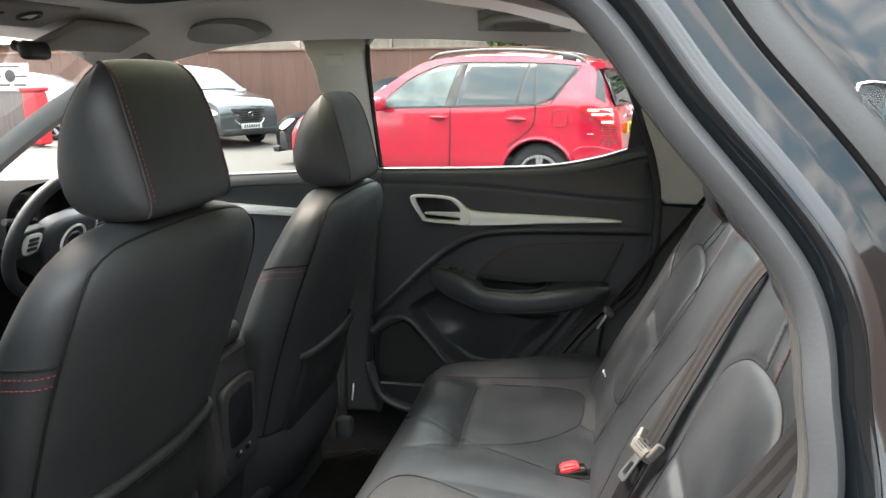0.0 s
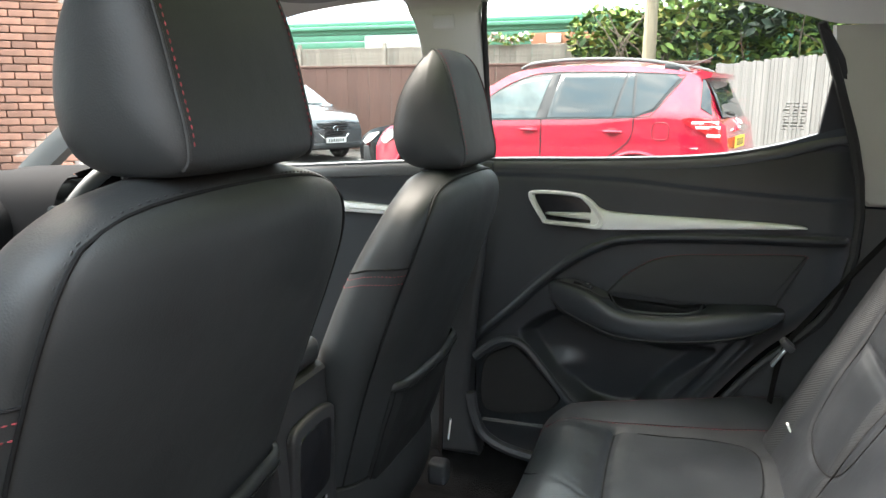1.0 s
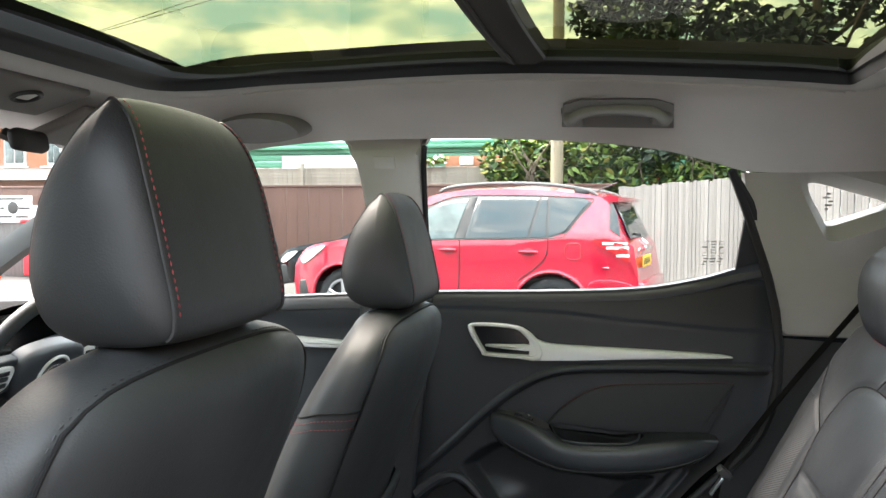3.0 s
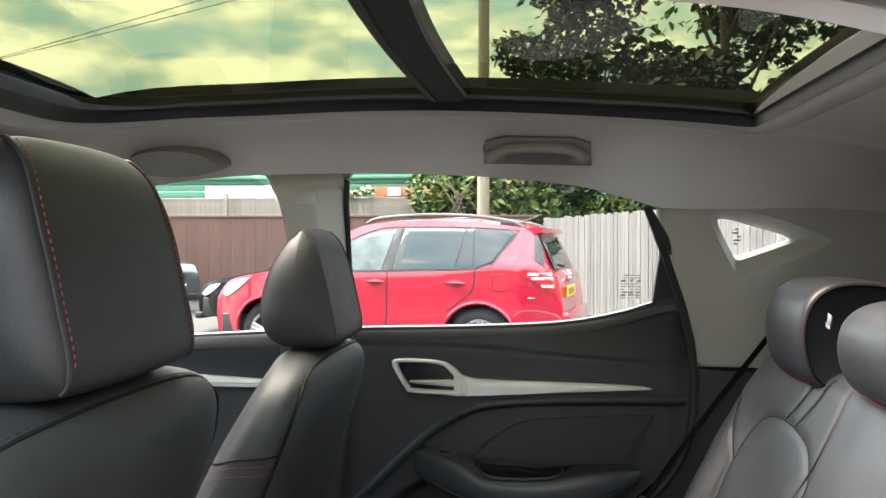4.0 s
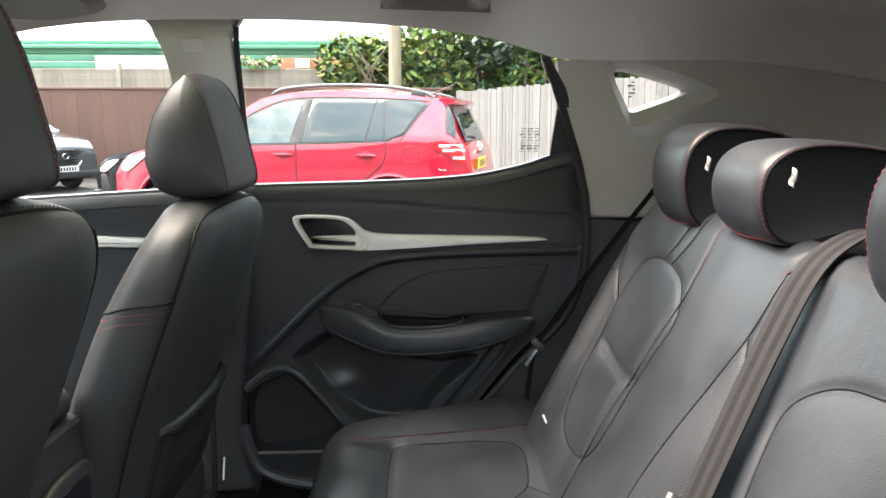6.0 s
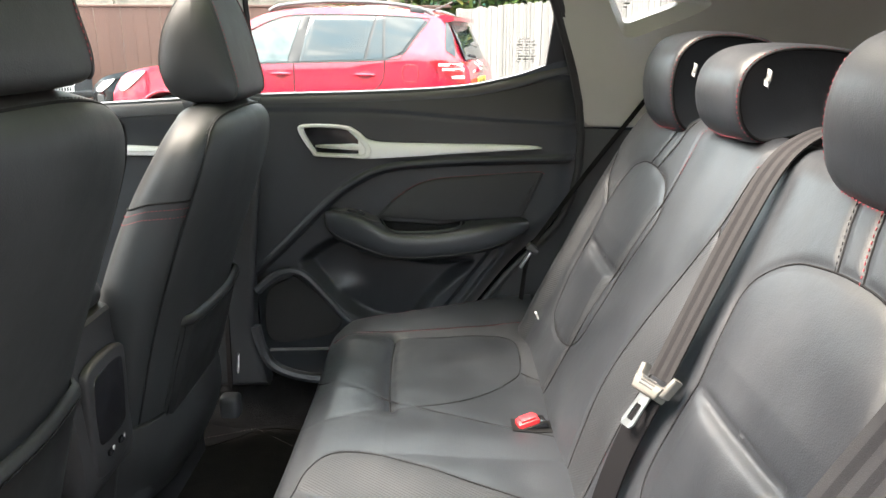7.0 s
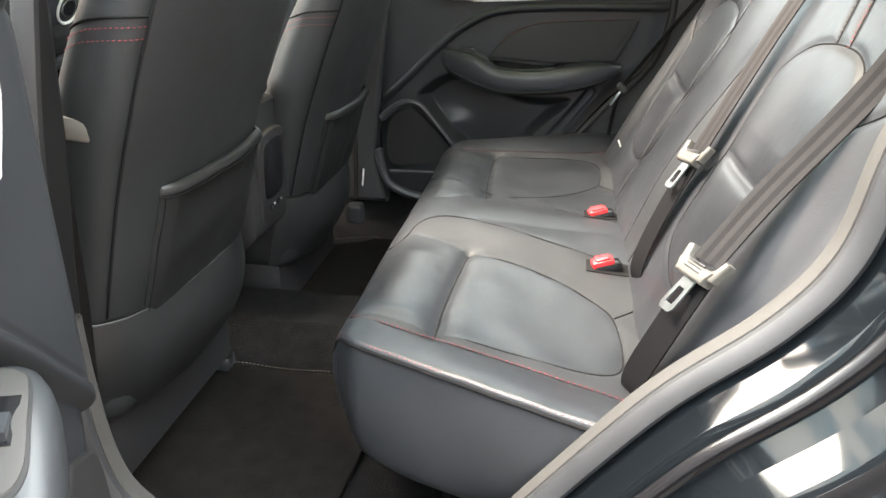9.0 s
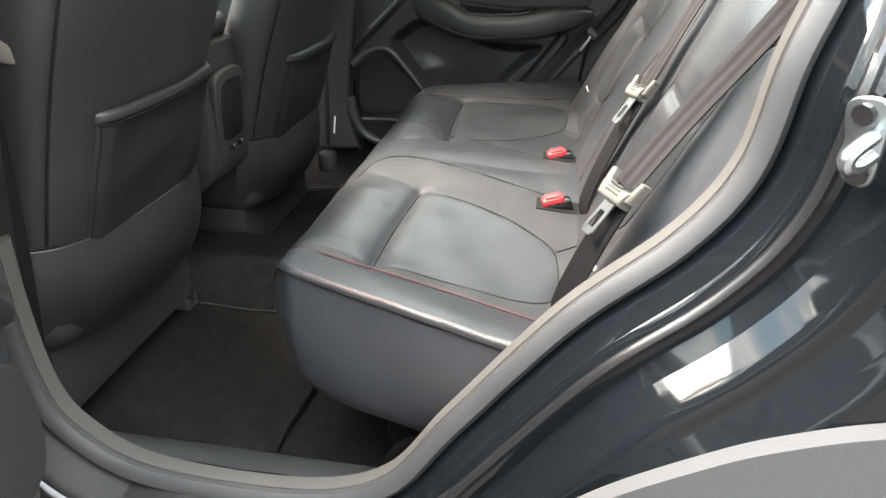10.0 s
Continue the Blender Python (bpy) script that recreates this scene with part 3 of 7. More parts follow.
# cushion: lines of the near seat in plan (x, y); the far seat mirrors them but for its inner seam
C_PANEL = flat2(spline([(0.143, -0.517), (0.218, -0.53), (0.315, -0.556), (0.376, -0.562), (0.406, -0.546), (0.414, -0.50), (0.408, -0.40), (0.385, -0.352), (0.331, -0.289), (0.244, -0.236), (0.153, -0.212)], 6))
C_CROSS = flat2(spline([(0.153, -0.212), (0.146, -0.30), (0.1415, -0.42), (0.143, -0.517)], 6))
C_MID = flat2(spline([(0.005, -0.215), (0.028, -0.165), (0.038, -0.11), (0.068, -0.060), (0.12, -0.056), (0.205, -0.085), (0.316, -0.135), (0.46, -0.20)], 6))
C_FAR_MID = flat2(spline([(0.005, 0.205), (0.045, 0.178), (0.15, 0.132), (0.29, 0.075), (0.46, 0.012)], 6))
C_FRONT = flat2(spline([(0.153, -0.212), (0.06, -0.166), (0.015, -0.147)], 6))
C_EDGE = flat2(spline([(0.012, -0.495), (0.06, -0.523), (0.147, -0.545), (0.255, -0.577), (0.35, -0.608), (0.45, -0.645)], 6))
C_BAND = flat2(spline([(0.143, -0.517), (0.07, -0.505), (0.012, -0.495)], 6))
C_SHORT = [[(0.408, -0.387), (0.47, -0.325)], [(0.410, -0.547), (0.46, -0.535)]]


def cushion_edge(x):
    """How far the outer edge of the cushion stands from the middle of the bench."""
    return 0.517 + 0.42 * max(0.0, x) - 0.05 * (1 - step(-0.02, 0.05, x))


nu, nv = 210, 440
us = np.linspace(0, 1, nu)
prof_x = np.interp(us, (0, 0.07, 0.14, 0.20, 0.24, 0.29, 0.35, 1.0), (0.06, 0.012, -0.006, -0.013, -0.010, 0.004, 0.045, 0.47))
prof_z = np.interp(us, (0, 0.07, 0.14, 0.20, 0.24, 0.29, 0.35, 1.0), (0.500, 0.520, 0.565, 0.615, 0.655, 0.684, 0.70, 0.676))
for _ in range(14):
    prof_x[1:-1] = (prof_x[:-2] + 2 * prof_x[1:-1] + prof_x[2:]) / 4
    prof_z[1:-1] = (prof_z[:-2] + 2 * prof_z[1:-1] + prof_z[2:]) / 4
vs = np.linspace(-1, 1, nv)
vs = np.sign(vs) * (1 - (1 - np.abs(vs)) ** 1.12)
X = np.repeat(prof_x[:, None], nv, 1)
half = np.array([cushion_edge(x) for x in prof_x])
front = int(np.argmin(prof_x))
half[:front] = half[front]
Y = MIDDLE + half[:, None] * vs[None, :]
Z = np.repeat(prof_z[:, None], nv, 1)
N = np.where(Y < MIDDLE, Y, 2 * MIDDLE - Y)  # the near seat's y of every point
top = np.clip((us[:, None] - 0.20) / 0.12, 0, 1) * np.ones_like(X)
seams = np.minimum.reduce([distances(X, N, line) for line in [C_PANEL, C_FRONT, C_EDGE, C_BAND] + C_SHORT])
seams = np.minimum(seams, np.where(Y < MIDDLE, distances(X, Y, C_MID), distances(X, Y, C_FAR_MID)))
cross = distances(X, N, C_CROSS)
Z -= top * 0.0007 * np.exp(-(seams / 0.006) ** 2)
Z -= top * (0.007 * np.exp(-(cross / 0.008) ** 2) + 0.006 * np.exp(-(cross / 0.022) ** 2))
pad = np.clip((-N - 0.17) / 0.09, 0, 1) * np.clip((0.535 + N) / 0.06, 0, 1)
Z += top * pad * 0.011 * np.exp(-((X - 0.075) / 0.05) ** 2)
E_ = half[:, None] - np.abs(Y - MIDDLE)
Z += top * (0.012 + 0.026 * np.clip(X / 0.4, 0, 1)) * np.exp(-(E_ / 0.10) ** 2)
Z += top * 0.006 * np.exp(-((-N - 0.10) / 0.07) ** 2) * np.clip((X - 0.05) / 0.1, 0, 1)
Z -= top * 0.007 * np.exp(-((X - 0.29) / 0.11) ** 2 - ((-N - 0.385) / 0.13) ** 2)
for i in range(0, nu, 1):
    for j in range(0, nv, 1):
        if top[i, j] > 0.3:
            Z[i, j] += 0.0022 * noise.noise((X[i, j] * 16, Y[i, j] * 12, 3.0)) + 0.0012 * noise.noise((X[i, j] * 45, Y[i, j] * 30, 5.0)) * np.exp(-(cross[i, j] / 0.04) ** 2)
X += (1 - top) * 0.006 * np.sin(Y * 7)
r_e = 0.009
Z -= np.where(E_ < r_e, r_e * (1 - np.sqrt(np.clip(1 - ((r_e - E_) / r_e) ** 2, 0, 1))), 0) * top
inner_band = within(X, N, C_FRONT[::-1] + C_PANEL[::-1][:26] + [(0.47, -0.325)] + [p for p in C_MID if p[0] > 0.03][::-1])
outer_band = within(X, N, C_BAND[::-1] + C_PANEL[:26] + [(0.46, -0.535), (0.46, -0.65)] + C_EDGE[::-1])
rear_band = (X > 0.412) & (N < -0.33) & (N > -0.55)
slots = ((inner_band & (Y < MIDDLE)) | outer_band | rear_band).astype(int) * (top > 0.5)
P = np.stack([X, Y, Z], -1)
bm = grid_bm(P, slots)
# outboard sides: a plain upright wall under the piped edge, tucked in below
low_edge = curve1([(-0.013, 0.60), (0.004, 0.545), (0.04, 0.515), (0.10, 0.500), (0.2, 0.508), (0.45, 0.54)])
for side_j in (0, nv - 1):
    s = -1 if side_j == 0 else 1
    rows_s = [[Vector(P[i, side_j]) for i in range(nu)]]
    for k in (0.04, 0.1, 0.25, 0.45, 0.65, 0.82, 0.93, 1.0):
        row = []
        for p in rows_s[0]:
            deep_z = min(p.z, low_edge(p.x))
            row.append(Vector((p.x + 0.004 * k, p.y + s * (0.010 * math.sin(math.pi * min(1, k * 1.1)) - 0.02 * max(0, k - 0.85) ** 2 / 0.0225) * step(0.0, 0.08, p.z - deep_z), p.z + (deep_z - p.z) * k)))
        rows_s.append(row)
    rings(rows_s, close=False, bm=bm)
bmesh.ops.remove_doubles(bm, verts=bm.verts, dist=0.0003)
bmesh.ops.recalc_face_normals(bm, faces=bm.faces)
cushion = part("seat_cushion", bm, LEATHER_REAR, bench, sharp=65, extra=(LEATHER_RIB,))


def on_cushion(x, y, lift=0.001):
    i = int(np.argmin(np.abs(X[62:, 0] - x))) + 62
    j = int(np.argmin(np.abs(Y[i] - y)))
    return Vector((x, y, Z[i, j] + lift))


for s in (1, -1):
    here = lambda y: y if s == 1 else 2 * MIDDLE - y
    edge_line = smooth3([on_cushion(x, here(y) + s * 0.003) for x, y in C_EDGE])
    part("seam_stitching", stitches(edge_line, 0.0042, 0.0038, 0.0009), STITCH, cushion, "red thread")
    j = 0 if s == 1 else nv - 1
    pipe = smooth3([Vector(P[i, j]) + Vector((0, -s * 0.001, 0.002)) for i in range(50, nu - 12, 3)])
    part("piping", tube(pipe, 0.0026, 6), SEAM_BLACK, cushion)
    part("piping_stitching", stitches([p + Vector((0, s * 0.005, 0.0055)) for p in pipe], 0.0042, 0.0038, 0.0008), STITCH, cushion, "red thread")
    for line in (C_MID if s == 1 else C_FAR_MID, [(x, here(y)) for x, y in C_PANEL], [(x, here(y)) for x, y in C_SHORT[0]], [(x, here(y)) for x, y in C_EDGE]):
        part("seam_cord", tube(smooth3([on_cushion(x, y, 0.0) for x, y in dense_line(line)]), 0.0014, 5), SEAM_BLACK, cushion)
    part("seam_cord", tube(smooth3([on_cushion(x, here(y), 0.0) for x, y in C_CROSS]), 0.0018, 5), SEAM_BLACK, cushion)
    mid_line = smooth3([on_cushion(x, y, 0.001) for x, y in (C_MID if s == 1 else C_FAR_MID)])
    part("seam_thread", stitches([p + Vector((0, s * 0.004, 0)) for p in mid_line], 0.0035, 0.003, 0.0006), STITCH_DARK, cushion)
# carpeted riser under the cushion
bm = block((0.34, 0.98, 0.18), (0.33, MIDDLE, 0.42), 0.03)
part("base", bm, CARPET, bench, "charcoal carpet")

# backrest: lines of the near seat as (y, z)
B_SHIELD = flat2(spline([(-0.262, 0.924), (-0.245, 0.985), (-0.236, 1.035), (-0.258, 1.068), (-0.304, 1.092), (-0.37, 1.103), (-0.44, 1.104), (-0.49, 1.093), (-0.518, 1.07), (-0.532, 1.03), (-0.534, 0.98), (-0.526, 0.93)], 6))
B_CREASE = flat2(spline([(-0.262, 0.924), (-0.35, 0.921), (-0.44, 0.923), (-0.526, 0.93)], 6))
B_LOW = flat2(spline([(-0.262, 0.924), (-0.265, 0.86), (-0.281, 0.79), (-0.343, 0.762), (-0.43, 0.758), (-0.50, 0.78), (-0.52, 0.85), (-0.526, 0.93)], 6))
B_NECK = [flat2(spline([(-0.332, 1.195), (-0.345, 1.15), (-0.373, 1.103)], 6)), flat2(spline([(-0.378, 1.195), (-0.39, 1.15), (-0.416, 1.104)], 6))]
B_MID = [flat2(spline([(0.157, 1.215), (0.137, 1.09), (0.158, 0.972), (0.185, 0.837), (0.189, 0.66)], 6)), flat2(spline([(-0.15, 1.215), (-0.10, 1.177), (-0.092, 1.08), (-0.066, 0.997), (-0.038, 0.893), (-0.03, 0.783), (-0.086, 0.66)], 6)), flat2(spline([(-0.092, 1.08), (-0.14, 1.02), (-0.15, 0.94), (-0.14, 0.83), (-0.17, 0.68)], 6))]
B_CAP = flat2(spline([(-0.098, 1.163), (-0.125, 1.178), (-0.158, 1.188)], 5))
B_SHOULDER = flat2(spline([(-0.534, 1.0), (-0.575, 1.03), (-0.62, 1.06), (-0.66, 1.10)], 5))
seat_lines = [B_SHIELD, B_LOW, B_SHOULDER] + B_NECK
mv, mu = 520, 240
vs = np.linspace(-1, 1, mv)
zs = np.linspace(0.655, 1.215, mu)
half_b = np.interp(zs, (0.655, 0.8, 1.0, 1.12, 1.18, 1.215), (0.665, 0.668, 0.66, 0.64, 0.61, 0.56))
BY = MIDDLE + half_b[:, None] * vs[None, :]
BZ = np.repeat(zs[:, None], mv, 1)
BN = np.where(BY < MIDDLE, BY, 2 * MIDDLE - BY)
BD = np.minimum.reduce([distances(BN, BZ, line) for line in seat_lines] + [distances(BY, BZ, line) for line in B_MID + [B_CAP]])
fold = distances(BN, BZ, B_CREASE)
lift = -0.0022 * np.exp(-(BD / 0.007) ** 2)
corner = np.clip(np.minimum(np.abs(BN + 0.262), np.abs(BN + 0.526)) / 0.05, 0, 1)
lift -= 0.007 * corner * np.exp(-(fold / 0.008) ** 2)
# pillows: the upper panel, and the lower one that rolls over at the fold
in_up, in_low = within(BN, BZ, B_SHIELD), within(BN, BZ, B_LOW)
lift += np.where(in_up, 0.006 * (1 - np.exp(-distances(BN, BZ, B_SHIELD) / 0.025)) * np.clip((BZ - 0.92) / 0.05, 0, 1), 0)
lift += np.where(in_low, 0.010 * corner * (1 - np.exp(-np.minimum(distances(BN, BZ, B_LOW), np.maximum(fold, 0.004)) / 0.012)) * np.clip((BZ - 0.74) / 0.15, 0.25, 1), 0)
lift += 0.020 * np.exp(-((-BN - 0.60) / 0.05) ** 2) * np.clip((1.15 - BZ) / 0.3, 0, 1)
lift += 0.006 * np.exp(-((BY - 0.04) / 0.10) ** 2)
e1 = half_b[:, None] - np.abs(BY - MIDDLE)
e2 = 1.215 - BZ + 0 * BY
for e in (e1, e2):
    lift -= np.where(e < 0.045, 0.045 * (1 - np.sqrt(np.clip(1 - ((0.045 - e) / 0.045) ** 2, 0, 1))), 0)
for i in range(mu):
    for j in range(mv):
        lift[i, j] += 0.0018 * noise.noise((BY[i, j] * 11, BZ[i, j] * 14, 8.0))
nx, nz = -0.901, 0.433
BX = 0.452 + 0.48 * (BZ - 0.70) + lift * nx
BZZ = BZ + lift * nz
strip = within(BY, BZ, B_MID[1][6:] + B_MID[2][::-1])
wing = (BY > 0.44) & (BZ < 1.04) & ~in_up
hem = (np.minimum(distances(BY, BZ, B_MID[0]), 9) < 0.022) & (BY > np.interp(BZ, (0.66, 0.837, 0.972, 1.09), (0.189, 0.185, 0.158, 0.137))) & (BZ < 1.05)
b_slots = (strip | wing | hem).astype(int)
BP = np.stack([BX, BY, BZZ], -1)
bm = grid_bm(BP, b_slots)
# sides, top and back
loop = [Vector(BP[0, j]) for j in range(mv)] + [Vector(BP[i, mv - 1]) for i in range(1, mu)] + [Vector(BP[mu - 1, j]) for j in range(mv - 2, -1, -1)] + [Vector(BP[i, 0]) for i in range(mu - 2, 0, -1)]
rings([loop, [p + Vector((0.07, 0, -0.03)) for p in loop], [p + Vector((0.12, 0, -0.06)) for p in loop]], caps=False, bm=bm)
bmesh.ops.remove_doubles(bm, verts=bm.verts, dist=0.0004)
bmesh.ops.recalc_face_normals(bm, faces=bm.faces)
backrest = part("backrest", bm, LEATHER_REAR, bench, sharp=60, extra=(LEATHER_RIB,))


def on_back(y, z, lift_up=0.001):
    i = int(np.argmin(np.abs(zs - z)))
    j = int(np.argmin(np.abs(BY[i] - y)))
    return Vector((BX[i, j] + nx * lift_up, y, BZZ[i, j] + nz * lift_up))


for line in B_MID + [B_CAP] + both_seats([B_SHIELD, B_LOW, B_SHOULDER]):
    part("seam_cord", tube(smooth3([on_back(y, z, 0.0002) for y, z in line]), 0.0014, 5), SEAM_BLACK, backrest)
for line in both_seats(B_NECK):
    outer_near = line[0][0] < -0.36
    pts = [on_back(y, z, 0.0003) for y, z in line]
    part("seam_cord", tube(pts, 0.0012, 5), SEAM_BLACK, backrest)
    part("seam_stitching", stitches([p + Vector((-0.001, 0.004, 0.0)) for p in pts], 0.0045, 0.003, 0.0007), STITCH if outer_near else STITCH_DARK, backrest, "red thread" if outer_near else "")
part("seam_stitching", stitches([on_back(y + 0.004, z, 0.001) for y, z in B_CAP], 0.0045, 0.003, 0.0007), STITCH, backrest, "red thread")
part("seam_stitching", stitches([on_back(y - 0.004, z, 0.001) for y, z in B_MID[0] if z > 1.1], 0.0045, 0.003, 0.0007), STITCH, backrest, "red thread")
for y_t in (0.44, -0.55):
    c = on_back(y_t, 0.735, 0.004)
    part("anchor_tag", block((0.004, 0.014, 0.016), c, 0.001, turn=(0, -25, 0)), WHITE, backrest, "small white child-seat anchor tag")


# head restraints of the bench: deep pads that hook over the backrest
def rear_headrest(y, label, tall=1.0, wide=1.0):
    hr = thing("rear_headrest", (0.675, y, 1.2), label, "headrest", "head restraints of the rear bench")
    prof = spline([(0.628, 1.20), (0.618, 1.26), (0.632, 1.315), (0.675, 1.345), (0.75, 1.345), (0.815, 1.325), (0.845, 1.28), (0.83, 1.225), (0.79, 1.19), (0.73, 1.185), (0.69, 1.172), (0.655, 1.168)], 5, True)
    prof = [Vector((p.x, 1.262 + (p.y - 1.262) * tall)) for p in prof]
    cx = sum(p.x for p in prof) / len(prof)
    cz = sum(p.y for p in prof) / len(prof)
    rows_h = []
    edge_q = [(a * wide, q) for a, q in ((0.082, 0.3), (0.0855, 0.6), (0.088, 0.78), (0.0897, 0.855), (0.0908, 0.89), (0.0908, 0.91), (0.089, 0.935), (0.084, 0.96), (0.075, 0.98), (0.06, 0.994), (0.03, 1.004))]
    for yy, q in [(-a, b) for a, b in edge_q] + [(0.0, 1.01)] + list(reversed(edge_q)):
        rows_h.append([(cx + (p.x - cx) * q, y + yy, cz + (p.y - cz) * q) for p in prof])
    pad = part("pad", rings(rows_h), LEATHER_REAR, hr, sharp=70)
    for s in (-1, 1):
        arc = [Vector((cx + (prof[k].x - cx) * 0.90, y + s * 0.0915 * wide, cz + (prof[k].y - cz) * 0.90)) for k in range(-10, 24)]
        part("piping", tube(arc, 0.0022, 6), SEAM_BLACK, pad)
        part("piping_stitching", stitches([Vector((cx + (p.x - cx) * 1.035, p.y - s * 0.0015, cz + (p.z - cz) * 1.035)) for p in arc], 0.0042, 0.0034, 0.0008), STITCH, pad, "red thread")
    front = spline([(0.645, y + 0.07 * wide, 1.262 - 0.086 * tall), (0.641, y, 1.262 - 0.09 * tall), (0.645, y - 0.07 * wide, 1.262 - 0.086 * tall)], 8)
    part("edge_stitching", stitches(front, 0.0045, 0.0035, 0.0010), STITCH, pad, "red thread")
    tag_at = lambda u, v: Vector((0.658 + 0.006 * u + 0.003 * v, y - 0.095 * wide - 0.006 * math.sin(2.4 * u) + 0.002 * math.sin(7 * v), 1.272 + 0.022 * v - 0.005 * u + 0.002 * math.sin(9 * v)))
    bm = sheet(6, 8, tag_at)
    bmesh.ops.solidify(bm, geom=bm.faces[:], thickness=0.0008)
    part("care_label", bm, LABEL_GREY, pad, "small crumpled white care label")
    for dy in (-0.06, 0.06):
        part("post", tube([(0.745, y + dy, 1.20), (0.725, y + dy, 1.13)], 0.006, 8), CHROME, hr)
    hr.location.x += 0.025
    return hr


for y, label, *size in ((0.328, "black leather headrest with a white care label on its side"), (0.024, "low black leather middle headrest with a white care label", 0.76, 0.92), (-0.385, "black leather headrest with red piped edge stitching")):
    rear_headrest(y, label, *size)


# ---- buckles and belts of the rear bench ----
def buckle(x, y, z, yaw, label):
    b = thing("belt_buckle", (x, y, z - 0.02), label, "seat belt buckle", "rear belt buckles")
    bm = block((0.05, 0.03, 0.024), (x + 0.006, y, z - 0.006), 0.006, turn=(0, -14, yaw))
    part("housing", bm, GLOSS_BLACK, b)
    bm = block((0.04, 0.027, 0.017), (x - 0.004, y, z + 0.003), 0.005, turn=(0, -14, yaw))
    part("release_button", bm, RED_PLASTIC, b, "red release button")
    bm = block((0.026, 0.02, 0.003), (x - 0.006, y, z + 0.0125), 0.001, turn=(0, -14, yaw))
    part("button_ridge", bm, RED_PLASTIC, b)
    well = [(x + 0.008 + u, y + v) for u, v in flat2(spline([(-0.040, -0.017), (-0.034, -0.023), (0.034, -0.023), (0.040, -0.017), (0.040, 0.017), (0.034, 0.023), (-0.034, 0.023), (-0.040, 0.017)], 3, True))]
    part("well", plate(well, lambda u, v, w: on_cushion(u, v, 0.0003 + w), 0.002, 0.001), SEAM_BLACK, b)


buckle(0.400, 0.055, 0.687, 12, "red-buttoned belt buckle set into the bench")
buckle(0.400, -0.206, 0.687, 10, "red-buttoned belt buckle in a dark leather well")


def strap(points, width, thick, wide, stripes=True):
    """Belt webbing along points; wide gives the direction across it."""
    pts = smooth3(spline(points, 8))
    out = [(p, Vector(wide).normalized()) for p in pts]
    bm = bmesh.new()
    rows_v = []
    for i, (p, w) in enumerate(out):
        d = (out[min(i + 1, len(out) - 1)][0] - out[max(i - 1, 0)][0]).normalized()
        w = (w - d * w.dot(d)).normalized()
        n = d.cross(w).normalized()
        rows_v.append([bm.verts.new(p + w * width * a + n * thick * b) for a, b in ((-0.5, 0.5), (-0.3, 0.5), (-0.1, 0.5), (0.1, 0.5), (0.3, 0.5), (0.5, 0.5), (0.5, -0.5), (0.3, -0.5), (0.1, -0.5), (-0.1, -0.5), (-0.3, -0.5), (-0.5, -0.5))])
    for a, b in zip(rows_v, rows_v[1:]):
        for k in range(12):
            f = bm.faces.new((a[k], a[(k + 1) % 12], b[(k + 1) % 12], b[k]))
            f.material_index = 1 if stripes and k in (1, 3, 7, 9) else 0
    bmesh.ops.recalc_face_normals(bm, faces=bm.faces)
    return bm


def tongue(owner, at, down, wide):
    """The grey grip and steel blade of a belt."""
    d, w = Vector(down).normalized(), Vector(wide).normalized()
    n = d.cross(w).normalized()
    m = Matrix((w, d, n)).transposed().to_4x4()
    m.translation = at
    bm = bmesh.new()
    ring = [(-0.039, 0.018), (-0.034, -0.012), (-0.022, -0.016), (0.022, -0.016), (0.034, -0.012), (0.039, 0.018), (0.03, 0.02), (0.026, 0.004), (0.018, -0.002), (-0.018, -0.002), (-0.026, 0.004), (-0.03, 0.02)]
    ring = [(a, -b * 0.9) for a, b in ring]
    plate(ring, lambda u, v, t: m @ Vector((u, v, t - 0.006)), 0.012, 0.004, bm=bm)
    plate([(-0.03, 0.0), (0.03, 0.0), (0.026, 0.02), (-0.026, 0.02)], lambda u, v, t: m @ Vector((u, v, t - 0.008)), 0.017, 0.005, bm=bm)
    grip = part("tongue_grip", bm, surface("warm_grey_plastic", (0.095, 0.09, 0.08), 0.45, bump=0.1), owner, "grey plastic grip")
    bm = bmesh.new()
    for a in (-0.008, 0.0, 0.008):
        block((0.03, 0.0025, 0.002), (0, 0.004 + a * 0.6, 0.0085), 0.0005, bm=bm)
    bmesh.ops.transform(bm, matrix=m, verts=bm.verts)
    part("grip_ridges", bm, PLASTIC, grip)
    blade_out = [(-0.011, 0.018), (0.011, 0.018), (0.013, 0.062), (0.009, 0.068), (-0.009, 0.068), (-0.013, 0.062)]
    hole = [(-0.0055, 0.034), (0.0055, 0.034), (0.0065, 0.05), (0.006, 0.058), (-0.006, 0.058), (-0.0065, 0.05)]
    rows_t = [[m @ Vector((*p, z)) for p in q] for q, z in ((hole, -0.0012), (blade_out, -0.0012), (blade_out, 0.0012), (hole, 0.0012), (hole, -0.0012))]
    part("tongue_blade", rings(rows_t, caps=False), STEEL, owner, "bare steel blade", sharp=30)


